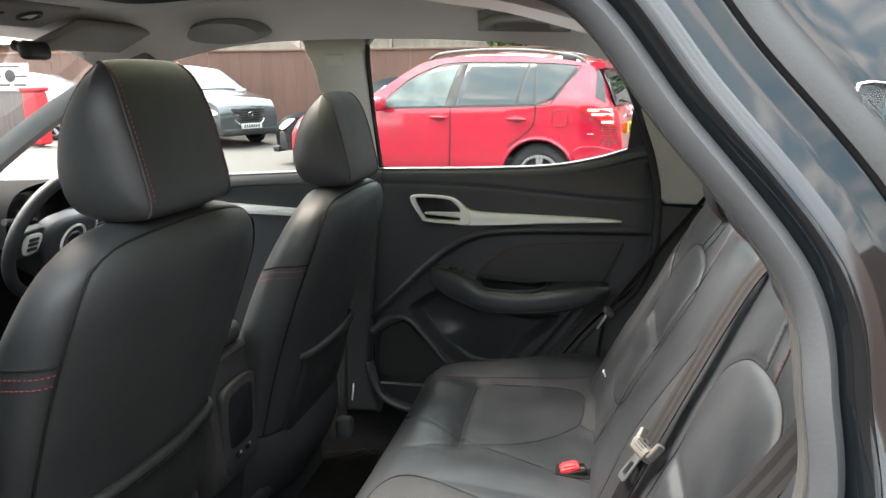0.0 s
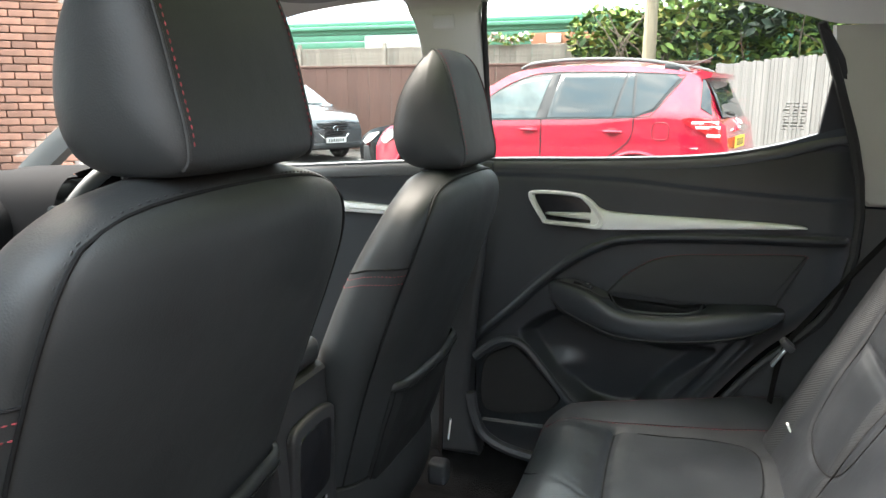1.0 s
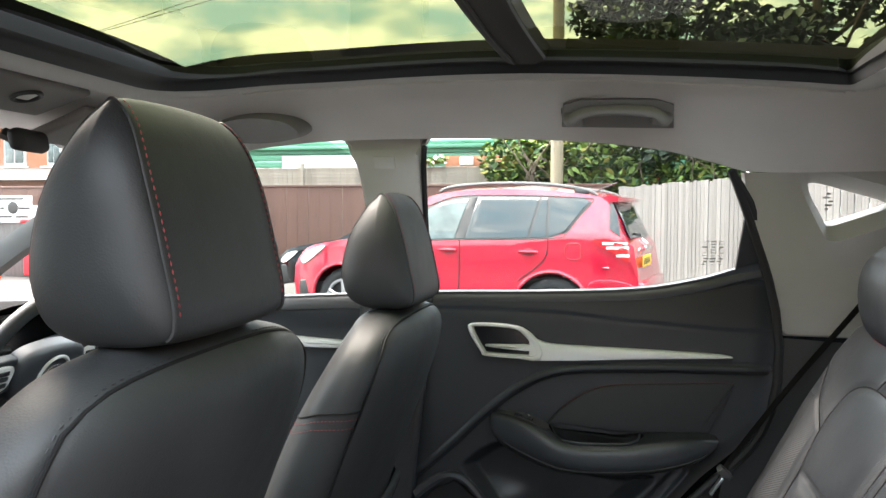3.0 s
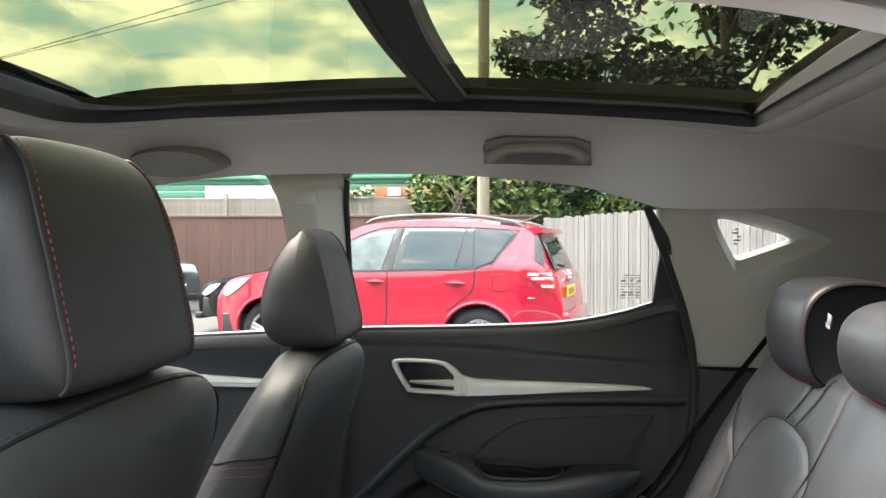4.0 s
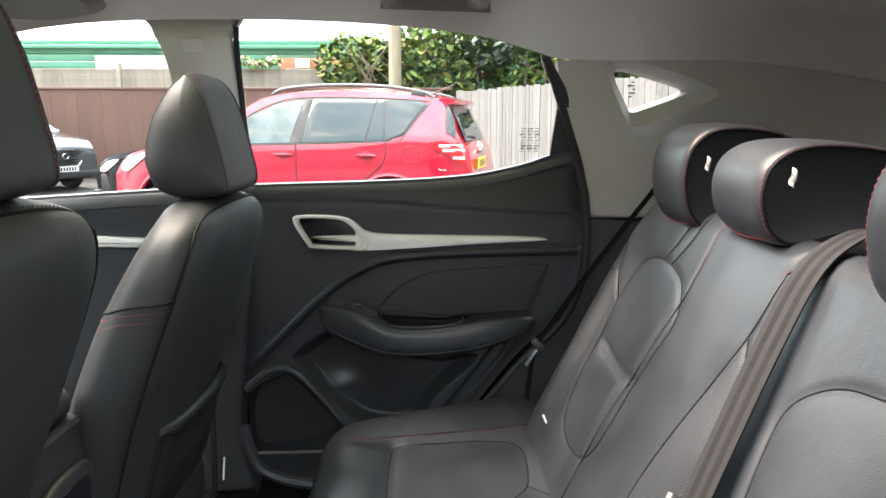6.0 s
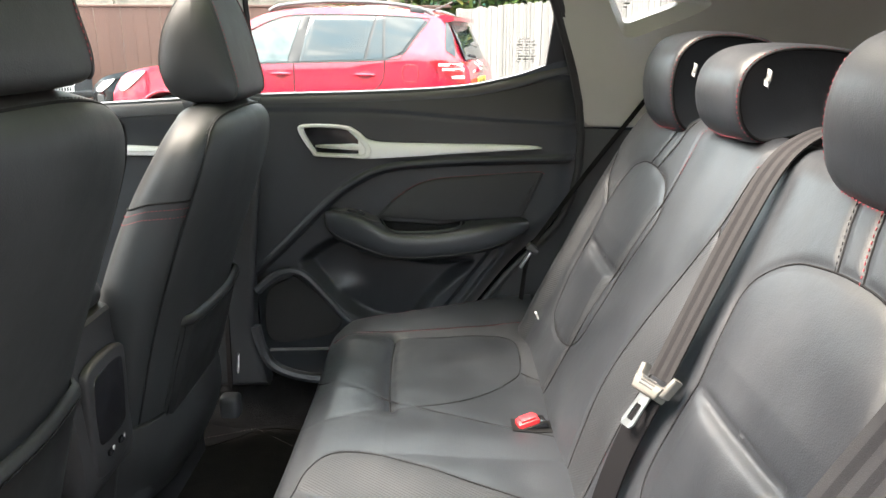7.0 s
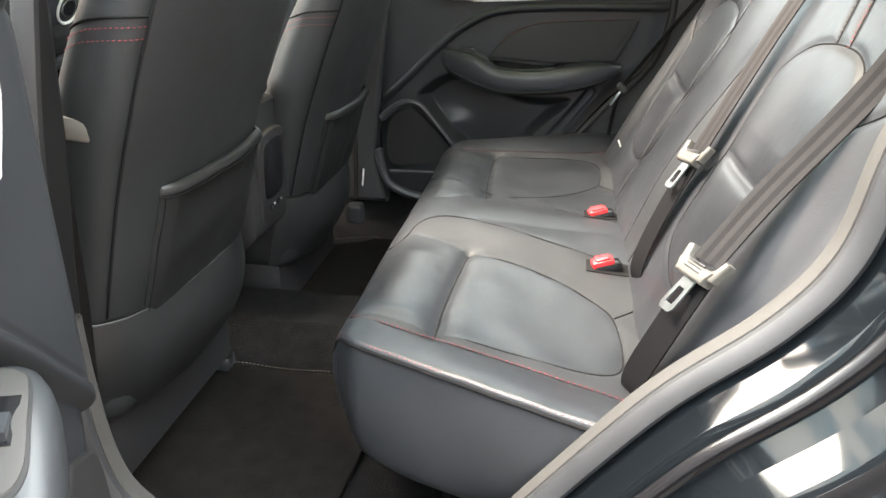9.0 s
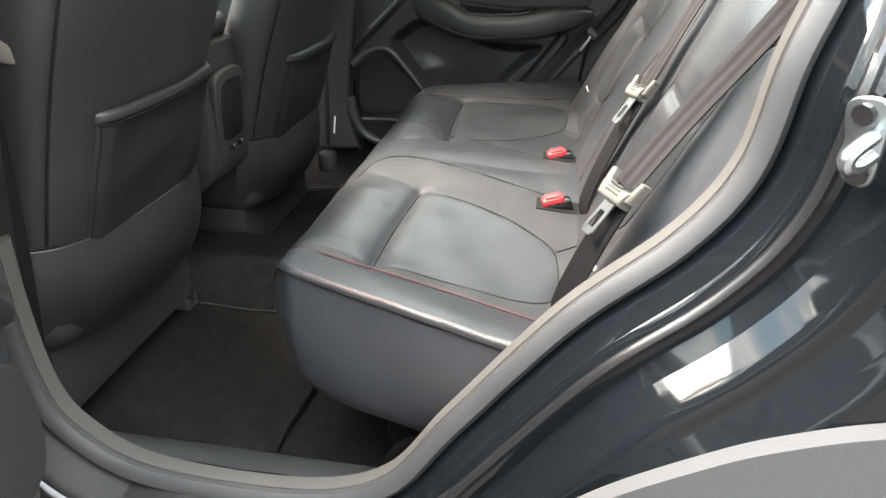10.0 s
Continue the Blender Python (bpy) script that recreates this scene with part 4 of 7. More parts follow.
belt_c = thing("centre_seat_belt", (0.53, -0.2, 0.7), "grey webbing lap belt across the bench backrest with a steel tongue", "seat belt", "rear seat belts")
c_top, c_tongue = Vector((0.755, -0.145, 1.215)), Vector((0.520, -0.222, 0.905))
bm = strap([Vector((0.86, -0.095, 1.205)), Vector((0.79, -0.115, 1.220)), Vector((0.735, -0.135, 1.219)), Vector((0.674, -0.157, 1.185)), Vector((0.622, -0.178, 1.10)), Vector((0.566, -0.203, 0.99)), c_tongue + Vector((0.006, 0, 0.005))], 0.046, 0.0022, (0.25, -1, 0.1))
part("webbing", bm, WEBBING, belt_c, extra=(WEBBING_LINE,))
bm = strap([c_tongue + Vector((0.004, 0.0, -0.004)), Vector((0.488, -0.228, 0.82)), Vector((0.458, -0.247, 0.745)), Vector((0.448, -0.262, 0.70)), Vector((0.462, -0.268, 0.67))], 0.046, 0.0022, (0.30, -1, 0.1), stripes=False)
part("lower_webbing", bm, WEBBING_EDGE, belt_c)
tongue(belt_c, c_tongue, c_tongue - c_top + Vector((-0.05, 0.0, -0.14)), (0.32, -1, 0.1))

belt_l = thing("near_seat_belt", (0.5, -0.6, 0.7), "grey three-point belt hanging beside the near seat", "seat belt", "rear seat belts")
l_top, l_tongue, l_low = Vector((0.80, -0.585, 1.36)), Vector((0.472, -0.622, 0.882)), Vector((0.415, -0.60, 0.70))
bm = strap([l_top, Vector((0.70, -0.567, 1.215)), Vector((0.625, -0.575, 1.085)), Vector((0.535, -0.595, 0.965)), l_tongue + Vector((0.004, 0.0, 0.004))], 0.046, 0.0022, (0.45, -1, 0.05))
part("webbing", bm, WEBBING, belt_l, extra=(WEBBING_LINE,))
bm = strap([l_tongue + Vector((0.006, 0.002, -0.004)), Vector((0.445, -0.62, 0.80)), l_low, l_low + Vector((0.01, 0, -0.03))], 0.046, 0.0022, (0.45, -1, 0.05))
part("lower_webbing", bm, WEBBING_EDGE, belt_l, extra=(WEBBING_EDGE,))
tongue(belt_l, l_tongue, Vector((-0.45, -0.05, -0.72)), (0.45, -1, 0.05))

belt_r = thing("far_seat_belt", (0.5, 0.6, 0.7), "black three-point belt lying along the far door pillar", "seat belt", "rear seat belts")
bm = strap([(0.80, 0.60, 1.33), (0.70, 0.625, 1.18), (0.60, 0.635, 1.04), (0.50, 0.625, 0.90), (0.455, 0.60, 0.835), (0.44, 0.6, 0.72)], 0.014, 0.0022, (0.6, -1, 0.0))
part("webbing", bm, WEBBING_EDGE, belt_r, extra=(WEBBING_EDGE,))
part("tongue_grip", block((0.03, 0.03, 0.016), (0.462, 0.592, 0.852), 0.004, turn=(0, 40, 0)), PLASTIC, belt_r)
part("tongue_blade", block((0.006, 0.016, 0.045), (0.446, 0.586, 0.825), 0.002, turn=(0, 32, 0)), STEEL, belt_r, "bare steel blade")


# ---- front seats ----
def front_seat():
    cy = -0.385
    seat = thing("front_car_seat", (-0.4, cy, 0.34), "black leather front seat with red-stitched shoulder seam and map pocket", "car seat", "front seats")
    x_rear = curve1([(0.58, -0.335), (0.72, -0.288), (0.9, -0.238), (1.05, -0.185), (1.14, -0.152), (1.2, -0.135), (1.25, -0.135), (1.285, -0.165)])
    half = curve1([(0.58, 0.22), (0.72, 0.240), (0.9, 0.244), (1.05, 0.252), (1.13, 0.251), (1.19, 0.243), (1.235, 0.219), (1.262, 0.172), (1.282, 0.085)])
    deep = curve1([(0.58, 0.15), (0.8, 0.165), (1.0, 0.16), (1.13, 0.145), (1.22, 0.115), (1.265, 0.08), (1.282, 0.04)])

    def back_point(z, a, grow=0.0):
        """Around the back at a height; a = 0 is the rear middle, 90 the far side."""
        c, s = math.cos(radians(a)), math.sin(radians(a))
        away = (abs(a if a <= 180 else a - 360) - 59) / 4.0
        grow += -0.0016 * math.exp(-away * away) * step(0.66, 0.74, z) * (1 - step(1.24, 1.262, z))
        hx, hy = deep(z) / 2 + grow, half(z) + grow
        px = math.copysign(abs(c) ** (0.58 if c > 0 else 0.8), c) * hx
        py = math.copysign(abs(s) ** 0.62, s) * hy
        return Vector((x_rear(z) - deep(z) / 2 + px + 0.014 * (1 - (py / (hy + 1e-9)) ** 2) * (1 if c > 0 else 0), cy + py, z))

    zs_f = list(np.linspace(0.58, 1.20, 40)) + list(np.linspace(1.207, 1.255, 9)) + [1.2585, 1.262, 1.265, 1.268, 1.271, 1.274, 1.2765, 1.279, 1.281]
    back = part("backrest", rings([[back_point(z, 360 * k / 180) for k in range(180)] for z in zs_f]), LEATHER, seat, sharp=80)

    # piped seam round the rear panel, with black thread beside it
    seam = []
    for z in np.linspace(0.72, 1.255, 40):
        seam.append(back_point(z, -59, 0.0028))
    over = [back_point(1.258 + 0.012 * math.sin(math.pi * k / 12), -59 + 118 * k / 12, 0.002) for k in range(1, 12)]
    other = [p.copy() for p in reversed(seam)]
    for p in other:
        p.y = 2 * cy - p.y
    line = seam + over + other
    line[38:54] = smooth3(line[38:54])
    part("panel_piping", tube(line, 0.002, 6), SEAM_BLACK, back)
    part("panel_thread", stitches([p + Vector((-0.004, 0, 0.003)) for p in line], 0.005, 0.004, 0.0011), STITCH_DARK, back)
    # shoulder seam with two rows of red thread, on both flanks
    for s in (-1, 1):
        for dz, red in ((0.0, False), (-0.012, True), (-0.026, True)):
            pts = []
            for k in range(14):
                a = 60 + 75 * k / 13
                pts.append(back_point(1.135 + dz - 0.02 * step(0.3, 1, k / 13), s * a, 0.0012))
            if red:
                part("shoulder_stitching", stitches(pts, 0.0042, 0.0022, 0.0007), STITCH, back, "red thread")
            else:
                part("shoulder_seam", tube(pts, 0.0016, 6), SEAM_BLACK, back)
    # map pocket: a slack panel with a gathered mouth
    def pocket_at(u, v):
        z = 0.70 + (0.885 - 0.70) * v + 0.004 * v * u
        y = cy - 0.163 + 0.005 * v + 0.335 * u
        x = x_rear(z) + 0.010 * (1 - ((y - cy) / 0.24) ** 2) + 0.010 + 0.012 * math.sin(math.pi * u) * v - 0.013 * (1 - step(0, 0.06, min(u, 1 - u)))
        return Vector((x + 0.004 * noise.noise((u * 4, v * 3, 1.0)), y, z))
    bm = sheet(36, 20, pocket_at)
    bmesh.ops.solidify(bm, geom=bm.faces[:], thickness=0.004)
    part("map_pocket", bm, LEATHER_DARK, back)
    mouth = [[pocket_at(k / 30, 1.0) + Vector((0.001 + dx, 0, dz)) for dx, dz in ((-0.006, -0.002), (0.002, -0.001), (0.0045, 0.004), (0.0045, 0.011), (0.001, 0.016), (-0.006, 0.017))] for k in range(31)]
    part("pocket_mouth", rings(mouth), LEATHER_DARK, back, sharp=70)
    part("mouth_seam", tube([p[1] + Vector((0.0015, 0, 0)) for p in mouth], 0.0012, 5), SEAM_BLACK, back)
    part("pocket_seam", tube([pocket_at(0.02, k / 12) + Vector((0.002, -0.001, 0)) for k in range(13)], 0.0012, 5), SEAM_BLACK, back)
    # lower cover: a loose panel under the back with a bound upper edge, drawn in towards the floor
    def skirt_at(u, v):
        a = -78 + 156 * u
        p = back_point(0.70, a, 0.003)
        p.z += 0.014 - 0.03 * u
        bow = 1 - (2 * u - 1) ** 2
        return p + Vector((-0.03 * v * v + 0.012 * math.sin(math.pi * v) * bow, -0.012 * math.sin(math.pi * v) * (1 - u) ** 6, -0.165 * v))
    bm = sheet(50, 12, skirt_at)
    bmesh.ops.solidify(bm, geom=bm.faces[:], thickness=0.005)
    part("lower_cover", bm, LEATHER_DARK, back)
    part("cover_binding", tube([skirt_at(k / 40, 0.0) + Vector((0.002, 0, 0.001)) for k in range(41)], 0.003, 6), LEATHER_DULL, back)
    part("cover_gap", tube([skirt_at(k / 40, 0.0) + Vector((0.002, 0, 0.0055)) for k in range(41)], 0.0025, 6), SEAM_BLACK, back)
    part("cover_side_binding", tube([skirt_at(0.0, k / 12) + Vector((0, -0.001, 0)) for k in range(13)], 0.003, 6), LEATHER_DULL, back)
    # cushion and its plinth
    bm = block((0.50, 0.48, 0.15), (-0.56, cy, 0.60), 0.05, 4)
    part("seat_cushion", bm, LEATHER, seat)
    bm = block((0.40, 0.44, 0.16), (-0.55, cy, 0.47), 0.02)
    part("seat_base", bm, PLASTIC_DARK, seat)
    for dy in (-0.2, 0.21):
        part("rail_cover", block((0.06, 0.036, 0.045), (-0.385, cy + dy, 0.385), 0.010, 3), RUBBER_BLACK, seat)
        part("seat_rail", block((0.45, 0.04, 0.03), (-0.58, cy + dy, 0.375), 0.005), STEEL, seat)
    # head restraint: egg-shaped side gussets with a rear band wrapped over the top
    hr_x = -0.185
    egg = spline([(-0.183, 1.486), (-0.162, 1.463), (-0.144, 1.413), (-0.130, 1.354), (-0.121, 1.308), (-0.128, 1.286), (-0.165, 1.279), (-0.215, 1.282), (-0.246, 1.302), (-0.256, 1.345), (-0.243, 1.405), (-0.214, 1.458), (-0.194, 1.48)], 7, True)
    ex, ez = -0.187, 1.365

    def egg_row(y, q):
        return [Vector((ex + (p.x - ex) * q, cy + (y - cy) * (1 - 0.15 * max(0, (ez + (p.y - ez) * q - 1.40) / 0.085) ** 2), ez + (p.y - ez) * q)) for p in egg]

    across = [(0.122, 0.25), (0.120, 0.5), (0.1155, 0.7), (0.110, 0.83), (0.105, 0.91), (0.1015, 0.95), (0.099, 0.962), (0.0965, 0.958), (0.094, 0.966), (0.089, 0.978), (0.078, 0.990), (0.055, 1.0), (0.025, 1.006)]
    rest_rows = [egg_row(cy - a, q) for a, q in across] + [egg_row(cy, 1.008)] + [egg_row(cy + a, q) for a, q in reversed(across)]
    rest = part("headrest", rings(rest_rows), LEATHER, seat, sharp=70)
    for s in (-1, 1):
        line = egg_row(cy + s * 0.0985, 0.966)
        rear = [line[k % len(line)] for k in range(-30, 36)]
        part("gusset_seam", tube(rear, 0.0020, 6), LEATHER_DULL, rest)
        part("gusset_stitching", stitches([p + Vector((0.0016, -s * 0.0052, 0.0016)) for p in rear[31:60]], 0.0042, 0.0026, 0.0007), STITCH, rest, "red thread")
    for dy in (-0.065, 0.065):
        part("post", tube([(hr_x - 0.006, cy + dy, 1.24), (hr_x - 0.002, cy + dy, 1.31)], 0.007, 10), CHROME, seat)
        part("post_guide", block((0.036, 0.04, 0.02), (hr_x - 0.006, cy + dy, 1.276), 0.006, 3), PLASTIC_DARK, seat)
    return seat


near_seat = front_seat()
far_seat = copy_thing(near_seat, Matrix.Translation((-0.39, -0.385 + 0.70, 0.34 - 0.058)))
far_seat.name = "driver_side_car_seat"
tagged(far_seat, "black leather driver's seat set lower, with red shoulder stitching")
front_belt = thing("front_seat_belt", (-0.3, -0.62, 0.8), "dark belt with a grey tongue hanging on the near pillar", "seat belt")
part("webbing", strap([(-0.335, -0.655, 1.45), (-0.32, -0.64, 1.1), (-0.325, -0.635, 0.8), (-0.35, -0.64, 0.5)], 0.045, 0.0022, (1, -0.3, 0)), WEBBING_EDGE, front_belt, extra=(WEBBING_EDGE,))
part("tongue_grip", block((0.05, 0.014, 0.03), (-0.288, -0.632, 1.002), 0.005, turn=(0, 8, 12)), bpy.data.materials["warm_grey_plastic"], front_belt, "pale grey tongue grip")
far_belt = thing("driver_seat_belt", (-0.28, 0.6, 0.45), "dark belt web anchored low on the far pillar", "seat belt")
part("webbing", strap([(-0.29, 0.60, 1.1), (-0.285, 0.60, 0.75), (-0.285, 0.58, 0.49)], 0.042, 0.0022, (0.6, -1, 0)), WEBBING_EDGE, far_belt, extra=(WEBBING_EDGE,))
part("anchor_cover", block((0.05, 0.045, 0.06), (-0.285, 0.57, 0.445), 0.012, 3), PLASTIC, far_belt)
part("anchor_label", block((0.004, 0.014, 0.05), (-0.262, 0.583, 0.555), 0.001, turn=(0, 6, 20)), WHITE, far_belt, "white paper label")

# ---- console between the seats, with the rear niche and two sockets ----
console = thing("centre_console", (-0.5, 0.0, 0.34), "black centre console with a rear niche and two sockets", "console")
prof = [(-0.95, 0.42), (-0.95, 0.80), (-0.62, 0.82), (-0.56, 0.90), (-0.34, 0.905), (-0.315, 0.86), (-0.305, 0.66), (-0.325, 0.61), (-0.42, 0.54), (-0.55, 0.43)]
rows_c = [[(x, y, z) for x, z in [(a + (-0.63 - a) * q, b + (0.65 - b) * q) for a, b in flat2(spline(prof, 4, True))]] for y, q in ((-0.092, 0.05), (-0.088, 0.015), (-0.075, 0.0), (0.075, 0.0), (0.088, 0.015), (0.092, 0.05))]
part("console_body", rings(rows_c), PLASTIC_DARK, console, sharp=30)
part("armrest_lid", block((0.27, 0.17, 0.05), (-0.46, 0, 0.925), 0.02, 4), LEATHER, console)
niche = flat2(spline([(-0.055, 0.84), (0.055, 0.84), (0.068, 0.79), (0.066, 0.70), (0.05, 0.645), (-0.05, 0.645), (-0.066, 0.70), (-0.068, 0.79)], 4, True))
x_face = lambda z: -0.312 + 0.04 * (z - 0.75)
part("niche_frame", plate(niche, lambda u, v, w: Vector((x_face(v) + w, u, v)), 0.014, 0.006), PLASTIC_DARK, console)
part("niche", plate([(u * 0.75, 0.765 + (v - 0.75) * 0.62) for u, v in niche], lambda u, v, w: Vector((x_face(v) + 0.0105 + w, u, v)), 0.005, 0.002), GLOSS_BLACK, console)
for dy in (-0.02, 0.02):
    part("socket", block((0.006, 0.016, 0.01), (-0.298, dy, 0.678), 0.002), GLOSS_BLACK, console)
    part("socket_mark", block((0.002, 0.006, 0.006), (-0.2945, dy + 0.004, 0.683), 0.0005), LABEL_GREY, console)


# ---- doors: panel in local lines, far one shut, near one standing wide ----
def rear_door(label, glass=True):
    door = thing("rear_door", (-0.33, 0.87, 0.4), label, "car door", "rear doors")

    ARC = flat2(spline([(-0.235, 0.757), (-0.145, 0.842), (-0.07, 0.917), (0.0, 0.978), (0.074, 1.021), (0.145, 1.039), (0.288, 1.050), (0.56, 1.058)], 8))
    POCKET = flat2(spline([(-0.114, 0.80), (-0.108, 0.755), (-0.074, 0.707), (-0.01, 0.645), (0.06, 0.60), (0.17, 0.60), (0.24, 0.69), (0.335, 0.79), (0.2, 0.80), (0.0, 0.86)], 6, True))
    GROOVE = [(0.385, 0.815), (0.31, 0.713), (0.26, 0.65)]
    arc_x, arc_z = [p[0] for p in ARC], [p[1] for p in ARC]
    crease_z = curve1([(-0.24, 1.171), (0.076, 1.170), (0.285, 1.155), (0.494, 1.143), (0.6, 1.144)])

    def relief(x, z):
        d = near_line(x, z, ARC)
        below = z < np.interp(x, arc_x, arc_z)
        w = 0.004 * math.exp(-(d / 0.006) ** 4)
        if below:
            w -= 0.015 * step(0.007, 0.016, d) + 0.012 * step(0.02, 0.14, d)
        else:
            w -= 0.0025 * math.exp(-((d - 0.009) / 0.003) ** 2)
        c = z - crease_z(x)
        w += 0.0045 * step(-0.005, 0.005, c) - 0.0015 * math.exp(-((c + 0.007) / 0.004) ** 2)
        if inside(x, z, POCKET):
            w -= 0.045 * step(0.0, 0.035, near_line(x, z, POCKET + POCKET[:1]))
        w -= 0.012 * math.exp(-(near_line(x, z, GROOVE) / 0.014) ** 4)
        # the lobe of the bottle holder
        w += 0.016 * math.exp(-(((x + 0.02) / 0.05) ** 2 + ((z - 0.70) / 0.03) ** 2))
        return w

    def panel_at(u, v):
        x = -0.235 + 0.815 * u
        lo, hi = ARCH_LOW(x) + 0.0, BELT(x)
        if x < -0.12:
            lo += 0.0 + 0.03 * ((-0.12 - x) / 0.11) ** 2
        z = lo + (hi - lo) * v
        edge = min(v * 8, (1 - u) * 14, u * 14, 1.0)
        return Vector((x, wall_y(z) - relief(x, z) + 0.02 * (1 - edge) ** 2, z))

    panel = part("door_panel", sheet(260, 240, panel_at), PLASTIC_SOFT, door, sharp=60)
    # belt rail that catches the light
    rail = lambda x, k: Vector((x, wall_y(BELT(x)) + 0.005 * k + 0.006, BELT(x) + 0.004 * (1 - k * k)))
    rows_r = []
    for x in np.linspace(-0.22, 0.62, 50):
        b = BELT(x) - 0.004 * step(0.4, 0.58, x)
        y0 = wall_y(b) + 0.010 * step(0.36, 0.56, x)
        rows_r.append([(x, y0 + 0.004, b - 0.036), (x, y0 - 0.008, b - 0.026), (x, y0 - 0.0095, b - 0.016), (x, y0 - 0.006, b - 0.007), (x, y0 + 0.002, b - 0.001), (x, y0 + 0.012, b + 0.002), (x, y0 + 0.026, b + 0.001), (x, y0 + 0.03, b - 0.012)])
    part("belt_rail", rings(rows_r), surface("satin_grey_belt_rail", (0.05, 0.052, 0.055), 0.36, bump=0.1, fine=600, spec=0.6), door, sharp=90)
    # pull handle: silver surround and its long blade, with a dark cup and a lever
    hole = flat2(spline([(-0.085, 1.122), (-0.07, 1.13), (0.005, 1.127), (0.03, 1.115), (0.056, 1.085), (0.058, 1.074), (0.045, 1.067), (-0.045, 1.069), (-0.06, 1.077)], 6, True))
    ring_o = flat2(spline([(-0.108, 1.125), (-0.085, 1.143), (0.01, 1.141), (0.042, 1.127), (0.075, 1.089), (0.078, 1.066), (0.055, 1.053), (-0.055, 1.055), (-0.076, 1.07)], 6, True))
    ring_o = [tuple(Vector(q) + (Vector(p) - Vector(q)) * (0.6 + 0.3 * step(0.02, 0.06, p[0]))) for p, q in zip(ring_o, hole)]
    put = lambda u, v, w: far_side(u, v, 0.004 + w)
    rows_z = [[put(*p, 0.0) for p in ring_o], [put(*p, 0.008) for p in ring_o], [put(*(Vector(p) * 0.75 + Vector(q) * 0.25), 0.0125) for p, q in zip(ring_o, hole)], [put(*(Vector(p) * 0.25 + Vector(q) * 0.75), 0.0125) for p, q in zip(ring_o, hole)], [put(*p, 0.007) for p in hole], [put(*p, -0.002) for p in hole]]
    bezel = part("handle_surround", rings(rows_z, caps=False), SATIN, door, "satin silver surround")
    blade = flat2(spline([(0.05, 1.108), (0.075, 1.097), (0.11, 1.0925), (0.25, 1.091), (0.4, 1.089), (0.468, 1.0865)], 6)) + [(0.485, 1.083)] + flat2(spline([(0.46, 1.079), (0.3, 1.07), (0.15, 1.06), (0.05, 1.054)], 6))
    b_hi = curve1([(0.045, 1.112), (0.075, 1.099), (0.11, 1.0945), (0.25, 1.092), (0.4, 1.0895), (0.47, 1.0865), (0.485, 1.083)])
    b_lo = curve1([(0.045, 1.053), (0.15, 1.059), (0.3, 1.069), (0.46, 1.0785), (0.485, 1.081)])
    rows_b = [[far_side(x, b_lo(x) + (b_hi(x) - b_lo(x)) * k, w) for k, w in ((0.0, 0.0), (0.02, 0.010), (0.2, 0.0135), (0.5, 0.0145), (0.8, 0.0135), (0.98, 0.010), (1.0, 0.0))] for x in np.linspace(0.045, 0.485, 50)]
    part("trim_blade", rings(rows_b), SATIN, door, "satin silver blade", sharp=50)
    part("handle_cup", plate(hole, lambda u, v, w: far_side(u, v, 0.001 + w), 0.003, 0.001), GLOSS_BLACK, door)
    lever = flat2(spline([(-0.055, 1.088), (0.0, 1.090), (0.04, 1.091), (0.052, 1.083), (0.045, 1.076), (0.0, 1.078), (-0.05, 1.082)], 5, True))
    part("handle_lever", plate(lever, lambda u, v, w: far_side(u, v, 0.004 + w), 0.008, 0.004), SATIN, door, "silver pull lever")
    # padded insert with a red-stitched edge
    ins = [(0.085, 0.905)] + flat2(spline([(0.12, 0.945), (0.175, 0.985), (0.23, 1.003), (0.3, 1.01)], 5)) + flat2(spline([(0.4, 1.017), (0.485, 1.021), (0.495, 1.012)], 5)) + [(0.445, 0.905), (0.25, 0.893)]
    part("padded_insert", plate(dense(ins, 0.02), lambda u, v, w: far_side(u, v, w - 0.034), 0.021, 0.006), CARBON, door)
    edge = [far_side(u, v, -0.0135) for u, v in ins[1:-2]]
    part("insert_stitching", stitches(smooth3(spline(edge, 3)), 0.004, 0.003, 0.0009), STITCH, door, "red thread")
    # armrest: a swollen ledge with a grab recess and a window switch
    rows_a = []
    lo = curve1([(-0.045, 0.888), (-0.02, 0.858), (0.04, 0.828), (0.10, 0.810), (0.16, 0.806), (0.24, 0.810), (0.34, 0.824), (0.42, 0.852), (0.46, 0.882)])
    hi = curve1([(-0.045, 0.918), (-0.02, 0.927), (0.03, 0.924), (0.075, 0.908), (0.115, 0.886), (0.16, 0.880), (0.25, 0.884), (0.30, 0.892), (0.36, 0.902), (0.42, 0.905), (0.46, 0.898)])
    out = curve1([(-0.045, 0.004), (-0.03, 0.022), (0.0, 0.042), (0.07, 0.060), (0.2, 0.070), (0.35, 0.062), (0.42, 0.042), (0.46, 0.012)])
    for x in np.linspace(-0.045, 0.46, 60):
        a, b, o = lo(x), hi(x), out(x)
        h = b - a
        rows_a.append([(x, 0.70, a + 0.1 * h), (x, 0.672 - o * 0.30, a), (x, 0.672 - o * 0.62, a + h * 0.05), (x, 0.672 - o * 0.86, a + h * 0.22), (x, 0.672 - o * 0.97, a + h * 0.45), (x, 0.672 - o, a + h * 0.68), (x, 0.672 - o * 0.965, a + h * 0.86), (x, 0.672 - o * 0.88, a + h * 0.96), (x, 0.672 - o * 0.74, b), (x, 0.672 - o * 0.3, b + 0.001), (x, 0.70, b)])
    arm = part("armrest", rings(rows_a), PLASTIC_SOFT, door, sharp=70)
